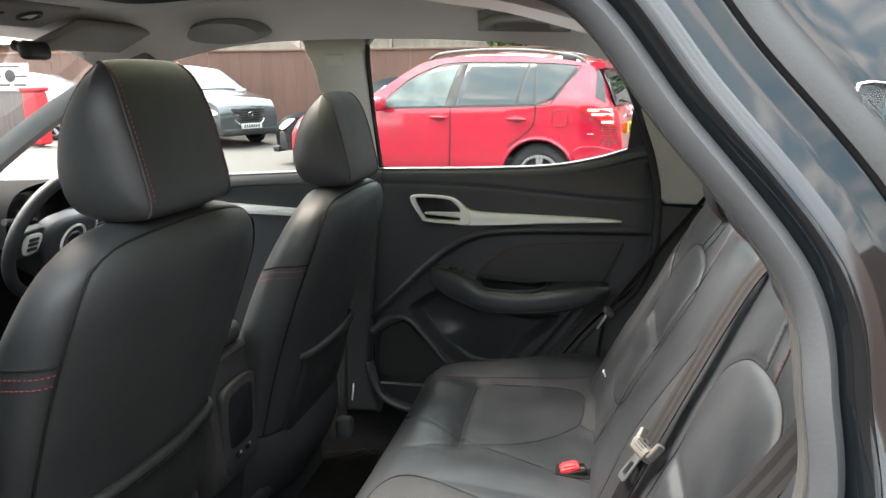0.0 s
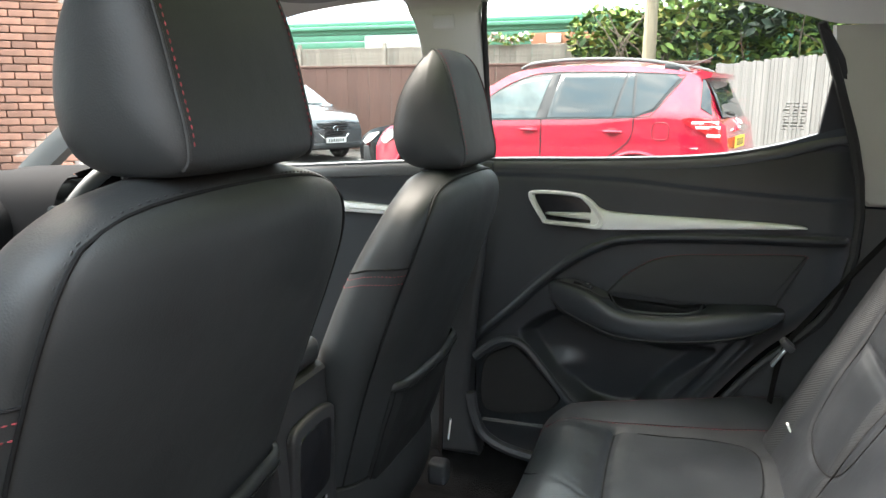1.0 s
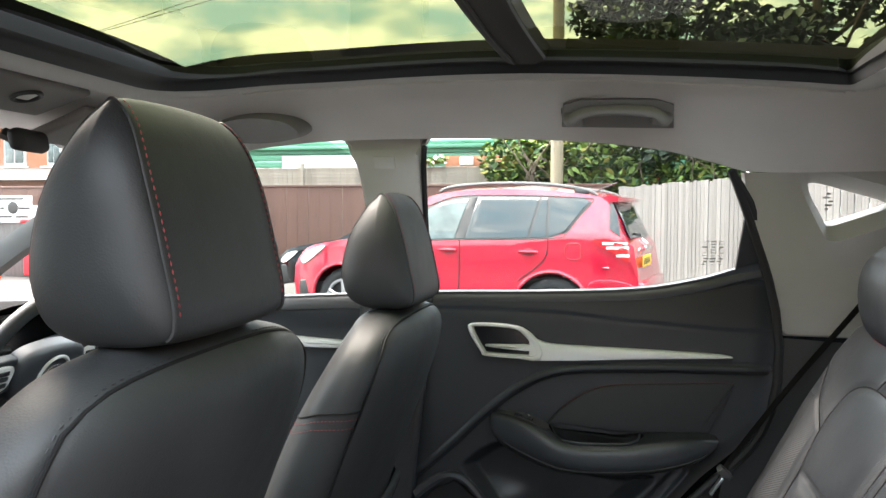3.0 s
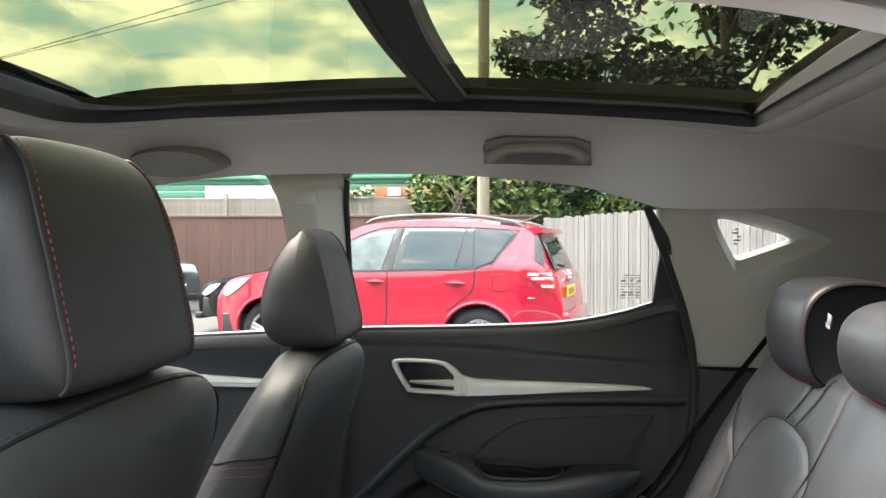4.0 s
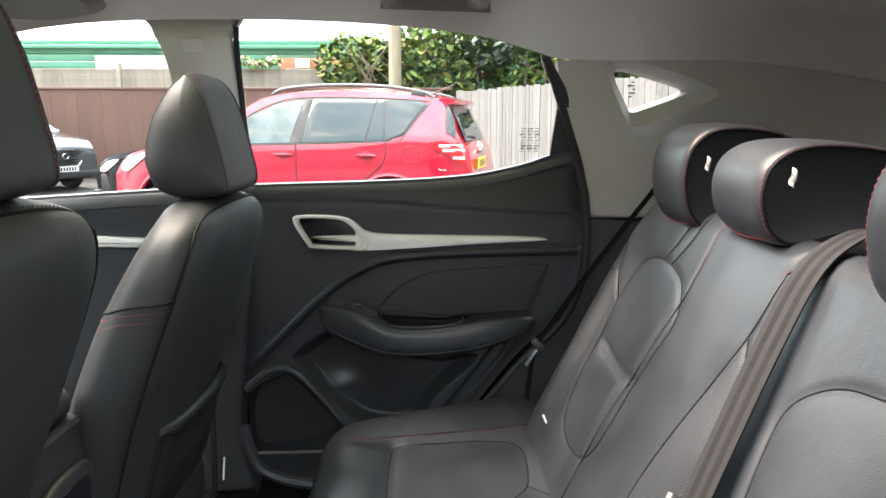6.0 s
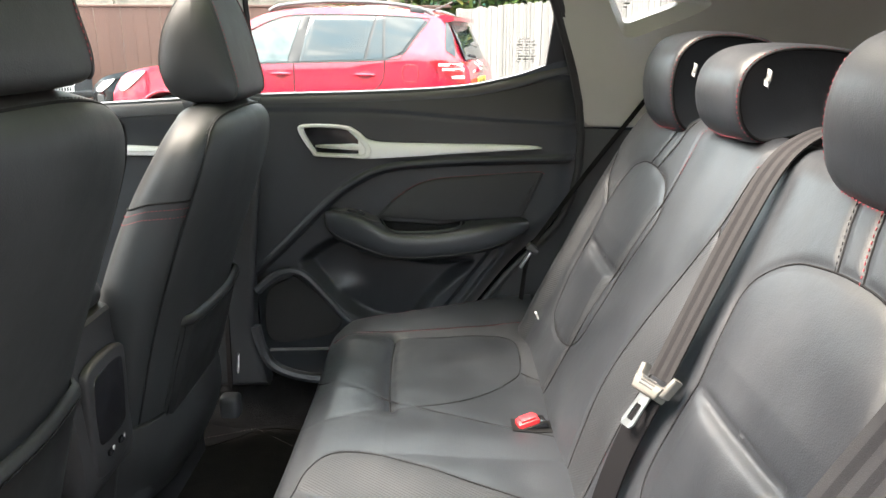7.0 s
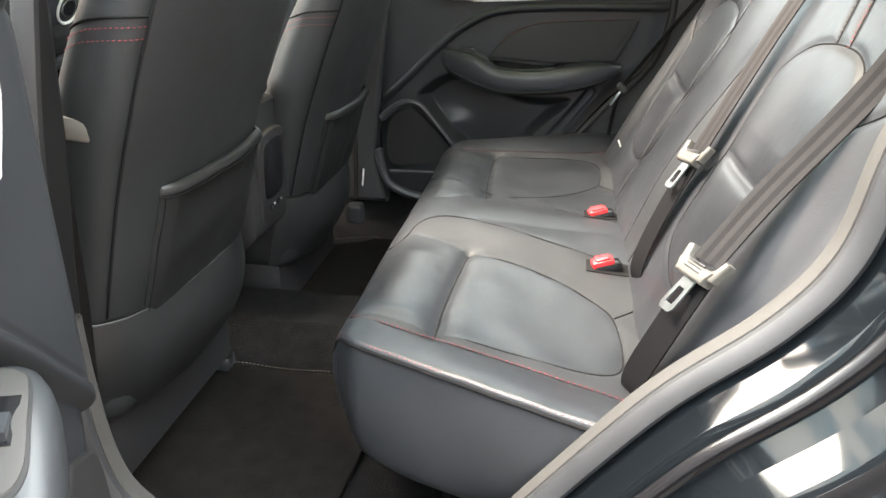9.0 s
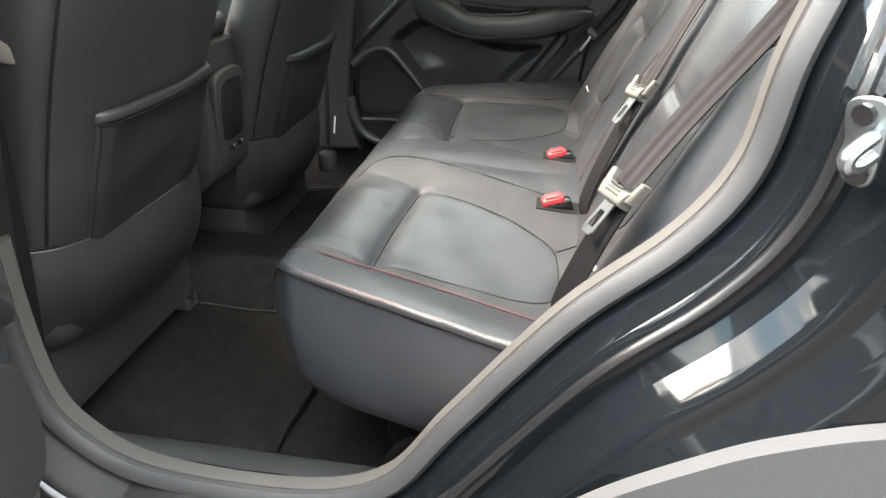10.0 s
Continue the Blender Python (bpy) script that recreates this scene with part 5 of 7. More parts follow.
    part("armrest_seam", tube([(x, 0.672 - out(x) * 0.875 - 0.0003, lo(x) + (hi(x) - lo(x)) * 0.22) for x in np.linspace(-0.03, 0.44, 50)], 0.0014, 5), PLASTIC_DARK, arm)
    on_arm = lambda u, v, w: Vector((u, 0.672 - v, hi(u) + w))
    cup = flat2(spline([(0.10, -0.02), (0.115, 0.036), (0.15, 0.046), (0.255, 0.046), (0.285, 0.03), (0.29, -0.02)], 5, True))
    part("grab_recess", patch(cup, lambda u, v, w: on_arm(u, v, 0.0005 + w), 0.003, 0.0015), GLOSS_BLACK, arm)
    part("recess_lip", tube([on_arm(u, v, 0.003) for u, v in flat2(spline([(0.095, -0.01), (0.115, 0.038), (0.15, 0.048), (0.255, 0.048), (0.287, 0.032), (0.295, -0.01)], 6))], 0.0025, 6), PLASTIC_SOFT, arm)
    # switch panel on the front of the armrest: a bezel, a well and a rocker
    bez = flat2(spline([(-0.025, -0.01), (-0.020, 0.016), (0.0, 0.028), (0.04, 0.038), (0.075, 0.043), (0.09, 0.03), (0.092, -0.01)], 6, True))
    part("switch_groove", patch(bez, lambda u, v, w: on_arm(u, v, w), 0.0012, 0.0005), PLASTIC_DARK, arm)
    cx_b, cv_b = 0.035, 0.012
    panel_b = part("switch_panel", patch([(cx_b + (u - cx_b) * 0.94, cv_b + (v - cv_b) * 0.91) for u, v in bez], lambda u, v, w: on_arm(u, v, 0.0008 + w), 0.0022, 0.001), SWITCH_GREY, arm, "satin grey switch panel")
    part("switch_well", patch([(0.014, 0.006), (0.056, 0.006), (0.056, 0.030), (0.014, 0.026)], lambda u, v, w: on_arm(u, v, 0.003 + w), 0.001, 0.0004), GLOSS_BLACK, panel_b)
    part("window_switch", patch([(0.034, 0.008), (0.054, 0.008), (0.053, 0.027), (0.034, 0.025)], lambda u, v, w: on_arm(u, v, 0.004 + w * (1 + 40 * (u - 0.034))), 0.004, 0.0012), PLASTIC_SOFT, panel_b, "grey rocker switch")
    part("switch_mark", patch([(0.044, 0.015), (0.050, 0.015), (0.050, 0.020), (0.044, 0.020)], lambda u, v, w: on_arm(u, v, 0.0098 + w), 0.0006, 0.0002), WHITE, panel_b)
    # speaker grille with a raised rim, and the bin's lip
    spk = flat2(spline([(-0.205, 0.70), (-0.15, 0.742), (-0.12, 0.742), (-0.03, 0.655), (-0.015, 0.62), (-0.06, 0.585), (-0.2, 0.575)], 6, True))
    part("speaker_grille", plate(spk, lambda u, v, w: far_side(u, v, w - 0.022), 0.012, 0.004), SPEAKER_CLOTH, door)
    rim = [far_side(u, v, 0.001) for u, v in flat2(spline([(-0.225, 0.715), (-0.165, 0.762), (-0.11, 0.762), (-0.05, 0.70), (0.0, 0.64), (0.03, 0.615)], 7))]
    part("speaker_rim", tube(rim, lambda u: 0.012 - 0.004 * u, 8), PLASTIC_SOFT, door)
    sill = [far_side(u, v, 0.004) for u, v in flat2(spline([(-0.235, 0.62), (-0.222, 0.56), (-0.19, 0.505), (-0.1, 0.474), (0.05, 0.47), (0.2, 0.48)], 7))]
    part("lower_rim", tube(sill, 0.014, 8), PLASTIC_SOFT, door)
    part("bin_lip", tube([far_side(x, 0.553 + 0.02 * (x + 0.2), 0.008) for x in np.linspace(-0.2, 0.16, 16)], 0.007, 6), PLASTIC_SOFT, door)
    # glass, its black frame and the blanked rear corner
    if glass:
        pane_line = [(-0.212, 1.19)] + [(x, BELT(x) - 0.01) for x in np.linspace(-0.1, 0.49, 10)] + [(0.503, 1.415), (0.46, 1.50)] + [(x, WINDOW_TOP(x) + 0.015) for x in np.linspace(0.43, -0.16, 10)] + [(-0.195, 1.565), (-0.205, 1.4)]
        g = part("window_pane", plate(pane_line, lambda u, v, w: Vector((u, glass_y(v) - w, v)), 0.004, 0.001), GLASS, door)
        g.visible_shadow = False
        corner = [(0.487, 1.255), (0.5, 1.415), (0.468, 1.47), (0.478, 1.472), (0.512, 1.42), (0.548, 1.32), (0.575, 1.24), (0.592, 1.17), (0.56, 1.16), (0.53, 1.235)]
        part("blank_corner", plate(corner, lambda u, v, w: Vector((u, glass_y(v) - 0.012 - w, v)), 0.015, 0.003), PLASTIC_DARK, door)
        seal = [(-0.2, BELT(-0.2)), (-0.198, 1.35), (-0.19, 1.50), (-0.184, 1.54)]
        part("window_seal", tube([Vector((u, glass_y(v) - 0.018, v)) for u, v in seal], 0.007, 6), PLASTIC_DARK, door)
        # etched marks low in the rear corner of the glass
        for row in range(9):
            for mx, sx in ((0.425 + 0.002 * (row % 3), 0.011 - 0.002 * (row % 2)), (0.443, 0.012 if row % 3 else 0.006), (0.459 - 0.002 * (row % 2), 0.009)):
                mz = 1.282 + 0.0065 * row
                part("glass_print", block((sx, 0.0008, 0.0035 if row in (1, 2, 6) else 0.0018), (mx, glass_y(mz) - 0.0048, mz), 0, turn=(-22, 0, 0)), DARK_PRINT, door)
    return door


far_door = rear_door("black rear door card with a silver handle blade, shut")
hinge, swing = Vector((-0.385, -0.80, 0.4)), radians(70)
wide_open = Matrix.Translation(hinge) @ Matrix.Rotation(-swing, 4, "Z") @ Matrix.Diagonal((1, -1, 1, 1))
near_door = copy_thing(far_door, wide_open)
tagged(near_door, "black rear door card with a silver handle blade, standing wide")
for ob in [c for c in near_door.children if c.name.startswith(("lower_rim", "speaker_rim", "bin_lip"))]:
    bpy.data.objects.remove(ob)
bm = block((0.86, 0.10, 0.78), (0.10, 0.80, 0.83), 0.04, 3)
bmesh.ops.translate(bm, vec=(0.33, -0.87, -0.4), verts=bm.verts)
skin = part("outer_skin", bm, PAINT, None, "gloss black paint")
skin.parent = near_door

# front door of the far side
fdoor = thing("front_door", (-0.35, 0.7, 0.4), "black front door card with a silver trim blade, shut", "car door")


def fpanel_at(u, v):
    x = -1.25 + 0.93 * u
    lo, hi = 0.46, BELT(x)
    z = lo + (hi - lo) * v
    return Vector((x, wall_y(z) + 0.006 - 0.01 * step(1.1, 1.16, z) + 0.015 * step(0.95, 1, u), z))


part("door_panel", sheet(40, 40, fpanel_at), PLASTIC_SOFT, fdoor)
rows_r = []
for x in np.linspace(-1.25, -0.33, 30):
    b, y0 = BELT(x), wall_y(BELT(x))
    rows_r.append([(x, y0 + 0.004, b - 0.045), (x, y0 - 0.012, b - 0.034), (x, y0 - 0.013, b - 0.02), (x, y0 - 0.008, b - 0.008), (x, y0 + 0.002, b - 0.001), (x, y0 + 0.012, b + 0.002), (x, y0 + 0.026, b + 0.001), (x, y0 + 0.03, b - 0.012)])
part("belt_rail", rings(rows_r), bpy.data.materials["satin_grey_belt_rail"], fdoor)
blade = flat2(spline([(-1.0, 1.10), (-0.7, 1.092), (-0.45, 1.082), (-0.372, 1.076)], 5)) + flat2(spline([(-0.365, 1.068), (-0.45, 1.06), (-0.7, 1.063), (-1.0, 1.07)], 5))
part("trim_blade", plate(blade, lambda u, v, w: far_side(u, v, w - 0.006), 0.014, 0.006), SATIN, fdoor, "satin silver blade")
line = [(-1.2, 1.11)] + [(x, BELT(x) - 0.01) for x in np.linspace(-1.1, -0.36, 8)] + [(-0.34, 1.46), (-0.37, 1.53)] + [(x, WINDOW_TOP(x) + 0.012) for x in np.linspace(-0.43, -0.8, 6)] + [(-1.0, 1.35)]
g = part("window_pane", plate(line, lambda u, v, w: Vector((u, glass_y(v) - w, v)), 0.004, 0.001), GLASS, fdoor)
g.visible_shadow = False

near_front = copy_thing(fdoor, Matrix.Translation((-0.35, -0.7, 0.4)) @ Matrix.Diagonal((1, -1, 1, 1)))
tagged(near_front, "black front door card beside the near front seat, shut")

# grab handle over the far rear window, and the spectacle box over the front one
GRAB_GREY = surface("mid_grey_grained_plastic", (0.2, 0.19, 0.185), 0.6, fine=700, bump=0.2)
grab = thing("grab_handle", (0.23, 0.48, 1.57), "grey plastic grab handle under the roof lining", "grab handle")
bar = spline([(0.135, 0.505, 1.60), (0.14, 0.475, 1.578), (0.165, 0.462, 1.59), (0.23, 0.458, 1.594), (0.295, 0.462, 1.588), (0.318, 0.475, 1.574), (0.322, 0.505, 1.594)], 6)
part("grip", tube(bar, lambda u: 0.011 + 0.006 * abs(2 * u - 1) ** 3, 10), GRAB_GREY, grab)
part("backing", patch([(0.12, 1.572), (0.34, 1.566), (0.335, 1.606), (0.3, 1.616), (0.16, 1.618), (0.125, 1.61)], lambda u, v, w: Vector((u, 0.512 - (v - 1.575) * 1.1 - w, v - 0.4 * w)), 0.012, 0.006), GRAB_GREY, grab)
for x in (0.146, 0.312):
    part("mount", block((0.04, 0.03, 0.034), (x, 0.492, 1.585), 0.01, 3, turn=(-35, 0, 0)), GRAB_GREY, grab)
box = thing("spectacle_box", (-0.52, 0.5, 1.59), "grey drop-down spectacle box over the driver's window", "storage box")
prof = [(-0.66, 1.578), (-0.63, 1.603), (-0.55, 1.614), (-0.47, 1.607), (-0.435, 1.588), (-0.45, 1.570), (-0.54, 1.561), (-0.63, 1.566)]
part("lid", patch(flat2(spline(prof, 6, True)), lambda u, v, w: Vector((u, 0.545 - (v - 1.575) * 1.25 - w, v - 0.35 * w)), 0.052, 0.03), GRAB_GREY, box)
visor_lamp = thing("overhead_console", (-0.74, 0.0, 1.55), "grey overhead console with a map lamp", "overhead console")
part("housing", block((0.13, 0.27, 0.016), (-0.79, 0.06, ROOF_EDGE(-0.79) - 0.006), 0.0075, 4, turn=(0, -16, 0)), GRAB_GREY, visor_lamp)
part("lamp_ring", tube([(-0.775 + 0.022 * math.cos(a), 0.09 + 0.022 * math.sin(a), ROOF_EDGE(-0.775 + 0.022 * math.cos(a)) - 0.015) for a in (2 * math.pi * k / 20 for k in range(20))], 0.005, 8, closed=True), PLASTIC, visor_lamp)
for dy in (-0.06, 0.0):
    part("lamp_switch", block((0.03, 0.04, 0.006), (-0.785, dy, ROOF_EDGE(-0.785) - 0.015), 0.0025, 2, turn=(0, -16, 0)), PLASTIC, visor_lamp)
part("lamp_lens", block((0.026, 0.03, 0.006), (-0.775, 0.09, ROOF_EDGE(-0.775) - 0.014), 0.003, 2, turn=(0, -20, 0)), SATIN, visor_lamp)
visor = thing("sun_visor", (-0.82, 0.37, 1.54), "grey driver's sun visor folded up under the lining", "sun visor")
part("visor_pad", block((0.15, 0.32, 0.022), (-0.82, 0.37, ROOF_EDGE(-0.82) - 0.034), 0.0105, 4, turn=(0, -20, 0)), GRAB_GREY, visor)
part("pivot_rod", tube([(-0.90, 0.20, ROOF_EDGE(-0.90) - 0.03), (-0.90, 0.54, ROOF_EDGE(-0.90) - 0.034)], 0.006, 8), GRAB_GREY, visor)
mirror = thing("rear_view_mirror", (-0.85, 0.0, 1.42), "black rear-view mirror on the windscreen", "mirror")
part("shell", block((0.03, 0.10, 0.042), (-0.84, 0.165, 1.522), 0.014, 3, turn=(0, -10, 12)), PLASTIC_DARK, mirror)
part("stalk", tube([(-0.855, 0.16, 1.525), (-0.885, 0.155, 1.535)], 0.012, 8), PLASTIC_DARK, mirror)

# ---- the driver's end: wheel, instrument hood, dashboard, screen pillars ----
wheel = thing("steering_wheel", (-0.99, 0.36, 1.05), "black leather steering wheel with silver button pods", "steering wheel")
wm = Matrix.Translation((-0.99, 0.36, 1.05)) @ Matrix.Rotation(radians(24), 4, "Y")
on_wheel = lambda a, b, c: wm @ Vector((c, a, b))
part("rim", tube([on_wheel(0.19 * math.cos(a), 0.185 * math.sin(a), 0) for a in (2 * math.pi * k / 48 for k in range(48))], 0.0165, 12, closed=True), LEATHER, wheel)
hub = flat2(spline([(-0.085, 0.045), (0.0, 0.06), (0.085, 0.045), (0.095, -0.01), (0.06, -0.075), (-0.06, -0.075), (-0.095, -0.01)], 6, True))
part("hub", plate(hub, lambda u, v, w: on_wheel(u, v, w - 0.02), 0.045, 0.02), PLASTIC_SOFT, wheel)
for s in (-1, 1):
    spoke = flat2(spline([(s * 0.08, 0.035), (s * 0.14, 0.04), (s * 0.185, 0.03), (s * 0.183, -0.03), (s * 0.14, -0.04), (s * 0.08, -0.03)], 5, True))
    part("spoke", plate(spoke, lambda u, v, w: on_wheel(u, v, w - 0.018), 0.022, 0.006), PLASTIC, wheel)
    pod = flat2(spline([(s * 0.10, 0.025), (s * 0.15, 0.028), (s * 0.158, 0.0), (s * 0.145, -0.028), (s * 0.105, -0.022)], 5, True))
    part("button_pod", plate(pod, lambda u, v, w: on_wheel(u, v, w + 0.003), 0.006, 0.003), SATIN, wheel, "satin silver button pod")
    for k in (-0.012, 0.003, 0.016):
        part("button", block((0.004, 0.032, 0.010), on_wheel(s * 0.128, k, 0.0105), 0.002, turn=(0, 24, 0)), PLASTIC, wheel)
for k, (u, v) in enumerate(((0.0, -0.1),)):
    part("lower_spoke", plate(flat2(spline([(-0.03, -0.07), (0.03, -0.07), (0.025, -0.18), (-0.025, -0.18)], 4, True)), lambda a, b, w: on_wheel(a, b, w - 0.015), 0.015, 0.005), PLASTIC, wheel)
part("badge_ring", tube([on_wheel(0.043 * math.cos(a), 0.043 * math.sin(a) - 0.005, 0.026) for a in (2 * math.pi * k / 32 for k in range(32))], 0.004, 8, closed=True), SATIN, wheel, "silver badge ring")
octagon = [(0.03 * math.cos(radians(22.5 + 45 * k)), 0.026 * math.sin(radians(22.5 + 45 * k)) - 0.005) for k in range(8)]
part("badge", plate(octagon, lambda u, v, w: on_wheel(u, v, w + 0.024), 0.004, 0.001), CHROME, wheel, "plain eight-sided badge")
part("badge_face", plate([(u * 0.82, (v + 0.005) * 0.82 - 0.005) for u, v in octagon], lambda u, v, w: on_wheel(u, v, w + 0.0265), 0.002, 0.0005), GLOSS_BLACK, wheel)
part("column", block((0.22, 0.11, 0.10), (-1.10, 0.36, 1.0), 0.02, turn=(0, 24, 0)), PLASTIC_DARK, wheel)
for s in (-1, 1):
    part("stalk", tube([on_wheel(s * 0.05, 0.02, -0.06), on_wheel(s * 0.17, 0.045, -0.05)], 0.009, 8), PLASTIC, wheel)

dash = thing("dashboard", (-1.3, 0, 0.6), "black moulded dashboard with an instrument hood", "dashboard", kind="structure")
prof = [(-1.75, 1.10), (-1.55, 1.145), (-1.3, 1.15), (-1.18, 1.12), (-1.14, 1.05), (-1.16, 0.9), (-1.2, 0.6), (-1.6, 0.55)]
rows_d = [[(x, y, z - 0.03 * (y / 0.68) ** 2) for x, z in flat2(spline(prof, 5, True))] for y in np.linspace(-0.69, 0.69, 17)]
part("dash_top", rings(rows_d), HOOD_BLACK, dash)
hood = [(-0.17, 1.04), (-0.15, 1.14), (-0.08, 1.185), (0.08, 1.185), (0.15, 1.14), (0.17, 1.04)]
rows_i = [[(x + 0.05 * k, 0.36 + u * (1 - 0.06 * k), v - 0.01 * k) for u, v in flat2(spline(hood, 5))] for k, x in ((0, -1.02), (0.0, -1.05), (1, -1.3))]
part("instrument_hood", rings(rows_i, close=False), HOOD_BLACK, dash)
part("instrument_screen", plate([(0.22, 1.03), (0.5, 1.03), (0.5, 1.14), (0.45, 1.16), (0.27, 1.16), (0.22, 1.14)], lambda u, v, w: Vector((-1.12 + w, u, v)), 0.01, 0.003), GLOSS_BLACK, dash)
part("centre_screen", block((0.02, 0.24, 0.15), (-1.11, -0.02, 1.08), 0.008, turn=(0, 15, 0)), GLOSS_BLACK, dash)
for y in (0.58, -0.58):
    part("air_vent", tube([(-1.12, y + 0.05 * math.cos(a), 1.05 + 0.05 * math.sin(a)) for a in (2 * math.pi * k / 20 for k in range(20))], 0.009, 8, closed=True), SATIN, dash)
for s in (1, -1):
    ap = thing("a_pillar", (-1.2, s * 0.66, 1.1), "pale grey windscreen pillar trim", "windscreen pillar", kind="structure")
    rows_p = []
    for k in range(13):
        u = k / 12
        a = Vector((-1.62 + 0.80 * u, s * (0.665 - 0.105 * u), 1.12 + 0.40 * u - 0.03 * (2 * u - 1) ** 2 + 0.03))
        w = 0.018 + 0.012 * (1 - u)
        rows_p.append([a + Vector((-0.01, -s * 0.02, 0.02)), a + Vector((0.012, -s * 0.022, 0.0)), a + Vector((w, -s * 0.01, -w * 0.9)), a + Vector((w, s * 0.03, -w * 0.9)), a + Vector((0.0, s * 0.03, 0.03))])
    part("pillar_trim", rings(rows_p), PILLAR_SHADED, ap)
screen_g = thing("windscreen", (-1.3, 0, 1.2), "clear raked windscreen", "windscreen", kind="structure")
g = part("screen_pane", sheet(12, 16, lambda u, v: Vector((-1.70 + 0.80 * u - 0.06 * (1 - (2 * v - 1) ** 2), (0.68 - 0.1 * u) * (2 * v - 1), 1.12 + 0.42 * u))), GLASS, screen_g)
g.visible_shadow = False

# ---- the near door opening: seal, edge trim, painted jamb, sill, arch ----
LOOP = [(-0.22, -0.655, 1.50), (-0.17, -0.63, 1.555), (0.1, -0.622, 1.566), (0.3, -0.622, 1.552), (0.405, -0.625, 1.53), (0.49, -0.65, 1.43), (0.587, -0.69, 1.31), (0.606, -0.72, 1.22), (0.61, -0.74, 1.145), (0.587, -0.75, 1.06), (0.57, -0.75, 0.96), (0.52, -0.75, 0.88), (0.42, -0.75, 0.78), (0.30, -0.75, 0.62), (0.22, -0.75, 0.51), (0.1, -0.75, 0.465), (-0.1, -0.75, 0.468), (-0.20, -0.75, 0.515), (-0.25, -0.75, 0.60), (-0.262, -0.75, 0.8), (-0.25, -0.745, 1.0), (-0.24, -0.71, 1.2), (-0.23, -0.68, 1.38)]
ring = spline(LOOP, 8, True)
opening = thing("door_opening", (0.2, -0.75, 0.46), "grey rubber seal round the rear door opening", "door seal", kind="structure")


def outward(i):
    n = len(ring)
    d = ring[(i + 1) % n] - ring[i - 1]
    o = Vector((d.z, 0, -d.x)).normalized()
    mid = Vector((0.2, 0, 1.0))
    return o if o.dot(ring[i] - mid) > 0 else -o


outs = [outward(i) for i in range(len(ring))]
for _ in range(3):
    outs = [(outs[i - 1] + outs[i] * 2 + outs[(i + 1) % len(outs)]).normalized() for i in range(len(outs))]


def lipped(profile, first=0, last=None):
    """A strip round the opening: profile of (outward, towards the outside of the car), from one corner to another."""
    rows_l = []
    for p, o in zip(ring, outs):
        k = step(1.05, 1.22, p.z)  # above the belt the body leans in and its flanges lie flatter
        rows_l.append([p + o * a + Vector((0, 0.42 * max(0, a - 0.01) * k - b * (1 - k) - (b if b < 0.022 else 0.02 + 0.12 * b) * k, 0)) for a, b in profile])
    rows_l = rows_l + rows_l[:1] if last is None else rows_l[first * 8:last * 8 + 1]
    return rings(rows_l, caps=False, close=len(profile) > 9 or True)


bulb = [(-0.003, -0.004), (-0.010, 0.002), (-0.011, 0.011), (-0.004, 0.019), (0.006, 0.021), (0.013, 0.015), (0.015, 0.006), (0.010, -0.004)]
part("seal_bulb", lipped(bulb, 1, 19), RUBBER, opening)
part("front_seal_bulb", lipped(bulb, 19, 22), PLASTIC_DARK, opening)
part("edge_trim", lipped([(-0.004, -0.026), (-0.012, -0.020), (-0.014, -0.008), (-0.012, 0.002), (-0.006, 0.003), (0.0, -0.008)], 1, 19), FLOCK, opening, "woven beige edge trim")
jamb = [(0.008, 0.0), (0.016, 0.012), (0.028, 0.05), (0.033, 0.058), (0.042, 0.062), (0.060, 0.066), (0.066, 0.074), (0.080, 0.118), (0.086, 0.126), (0.096, 0.130), (0.108, 0.135), (0.113, 0.142), (0.122, 0.162), (0.13, 0.170)]
part("painted_jamb", lipped(jamb, 0, 15), PAINT, opening, "gloss black painted jamb", sharp=60)
part("sill_jamb", lipped(jamb, 15, 22), PILLAR_BLACK, opening, sharp=60)
part("gutter_seal", lipped([(0.034, 0.064), (0.036, 0.070), (0.040, 0.073), (0.045, 0.071), (0.047, 0.066)]), GLOSS_BLACK, opening)

part("weather_strip", lipped([(0.084, 0.12), (0.087, 0.20), (0.100, 0.24), (0.114, 0.20), (0.118, 0.14)], 3, 7), RUBBER_BLACK, opening, "black rubber weather strip")

quarter_out = thing("rear_quarter_panel", (1.0, -0.9, 0.6), "gloss black rear quarter panel with grey arch cladding", "body panel", kind="structure")


bm = lipped([(0.128, 0.168), (0.14, 0.172), (0.20, 0.174), (0.30, 0.168), (0.40, 0.155), (0.55, 0.12)], 8, 14)
part("outer_panel", bm, PAINT, quarter_out, sharp=60)
bm = lipped([(0.128, 0.168), (0.135, 0.170), (0.15, 0.164), (0.19, 0.142), (0.25, 0.105), (0.34, 0.045)], 2, 8)
part("upper_outer_panel", bm, PAINT, quarter_out, sharp=60)
rows_f = []
for p in spline([(0.30, 0, 0.52), (0.37, 0, 0.63), (0.45, 0, 0.71), (0.54, 0, 0.77), (0.60, 0, 0.80), (0.68, 0, 0.826), (0.82, 0, 0.85), (1.1, 0, 0.86)], 6):
    rows_f.append([(p.x, y, p.z + dz) for dz, y in ((-0.035, -0.895), (-0.004, -0.924), (-0.012, -0.934), (-0.075, -0.94), (-0.09, -0.93), (-0.095, -0.84))])
part("arch_cladding", rings(rows_f, close=False, caps=False), CLADDING, quarter_out, "grey textured plastic cladding")
striker = thing("door_striker", (0.6, -0.85, 1.03), "zinc-plated striker plate and loop on the jamb", "door striker")
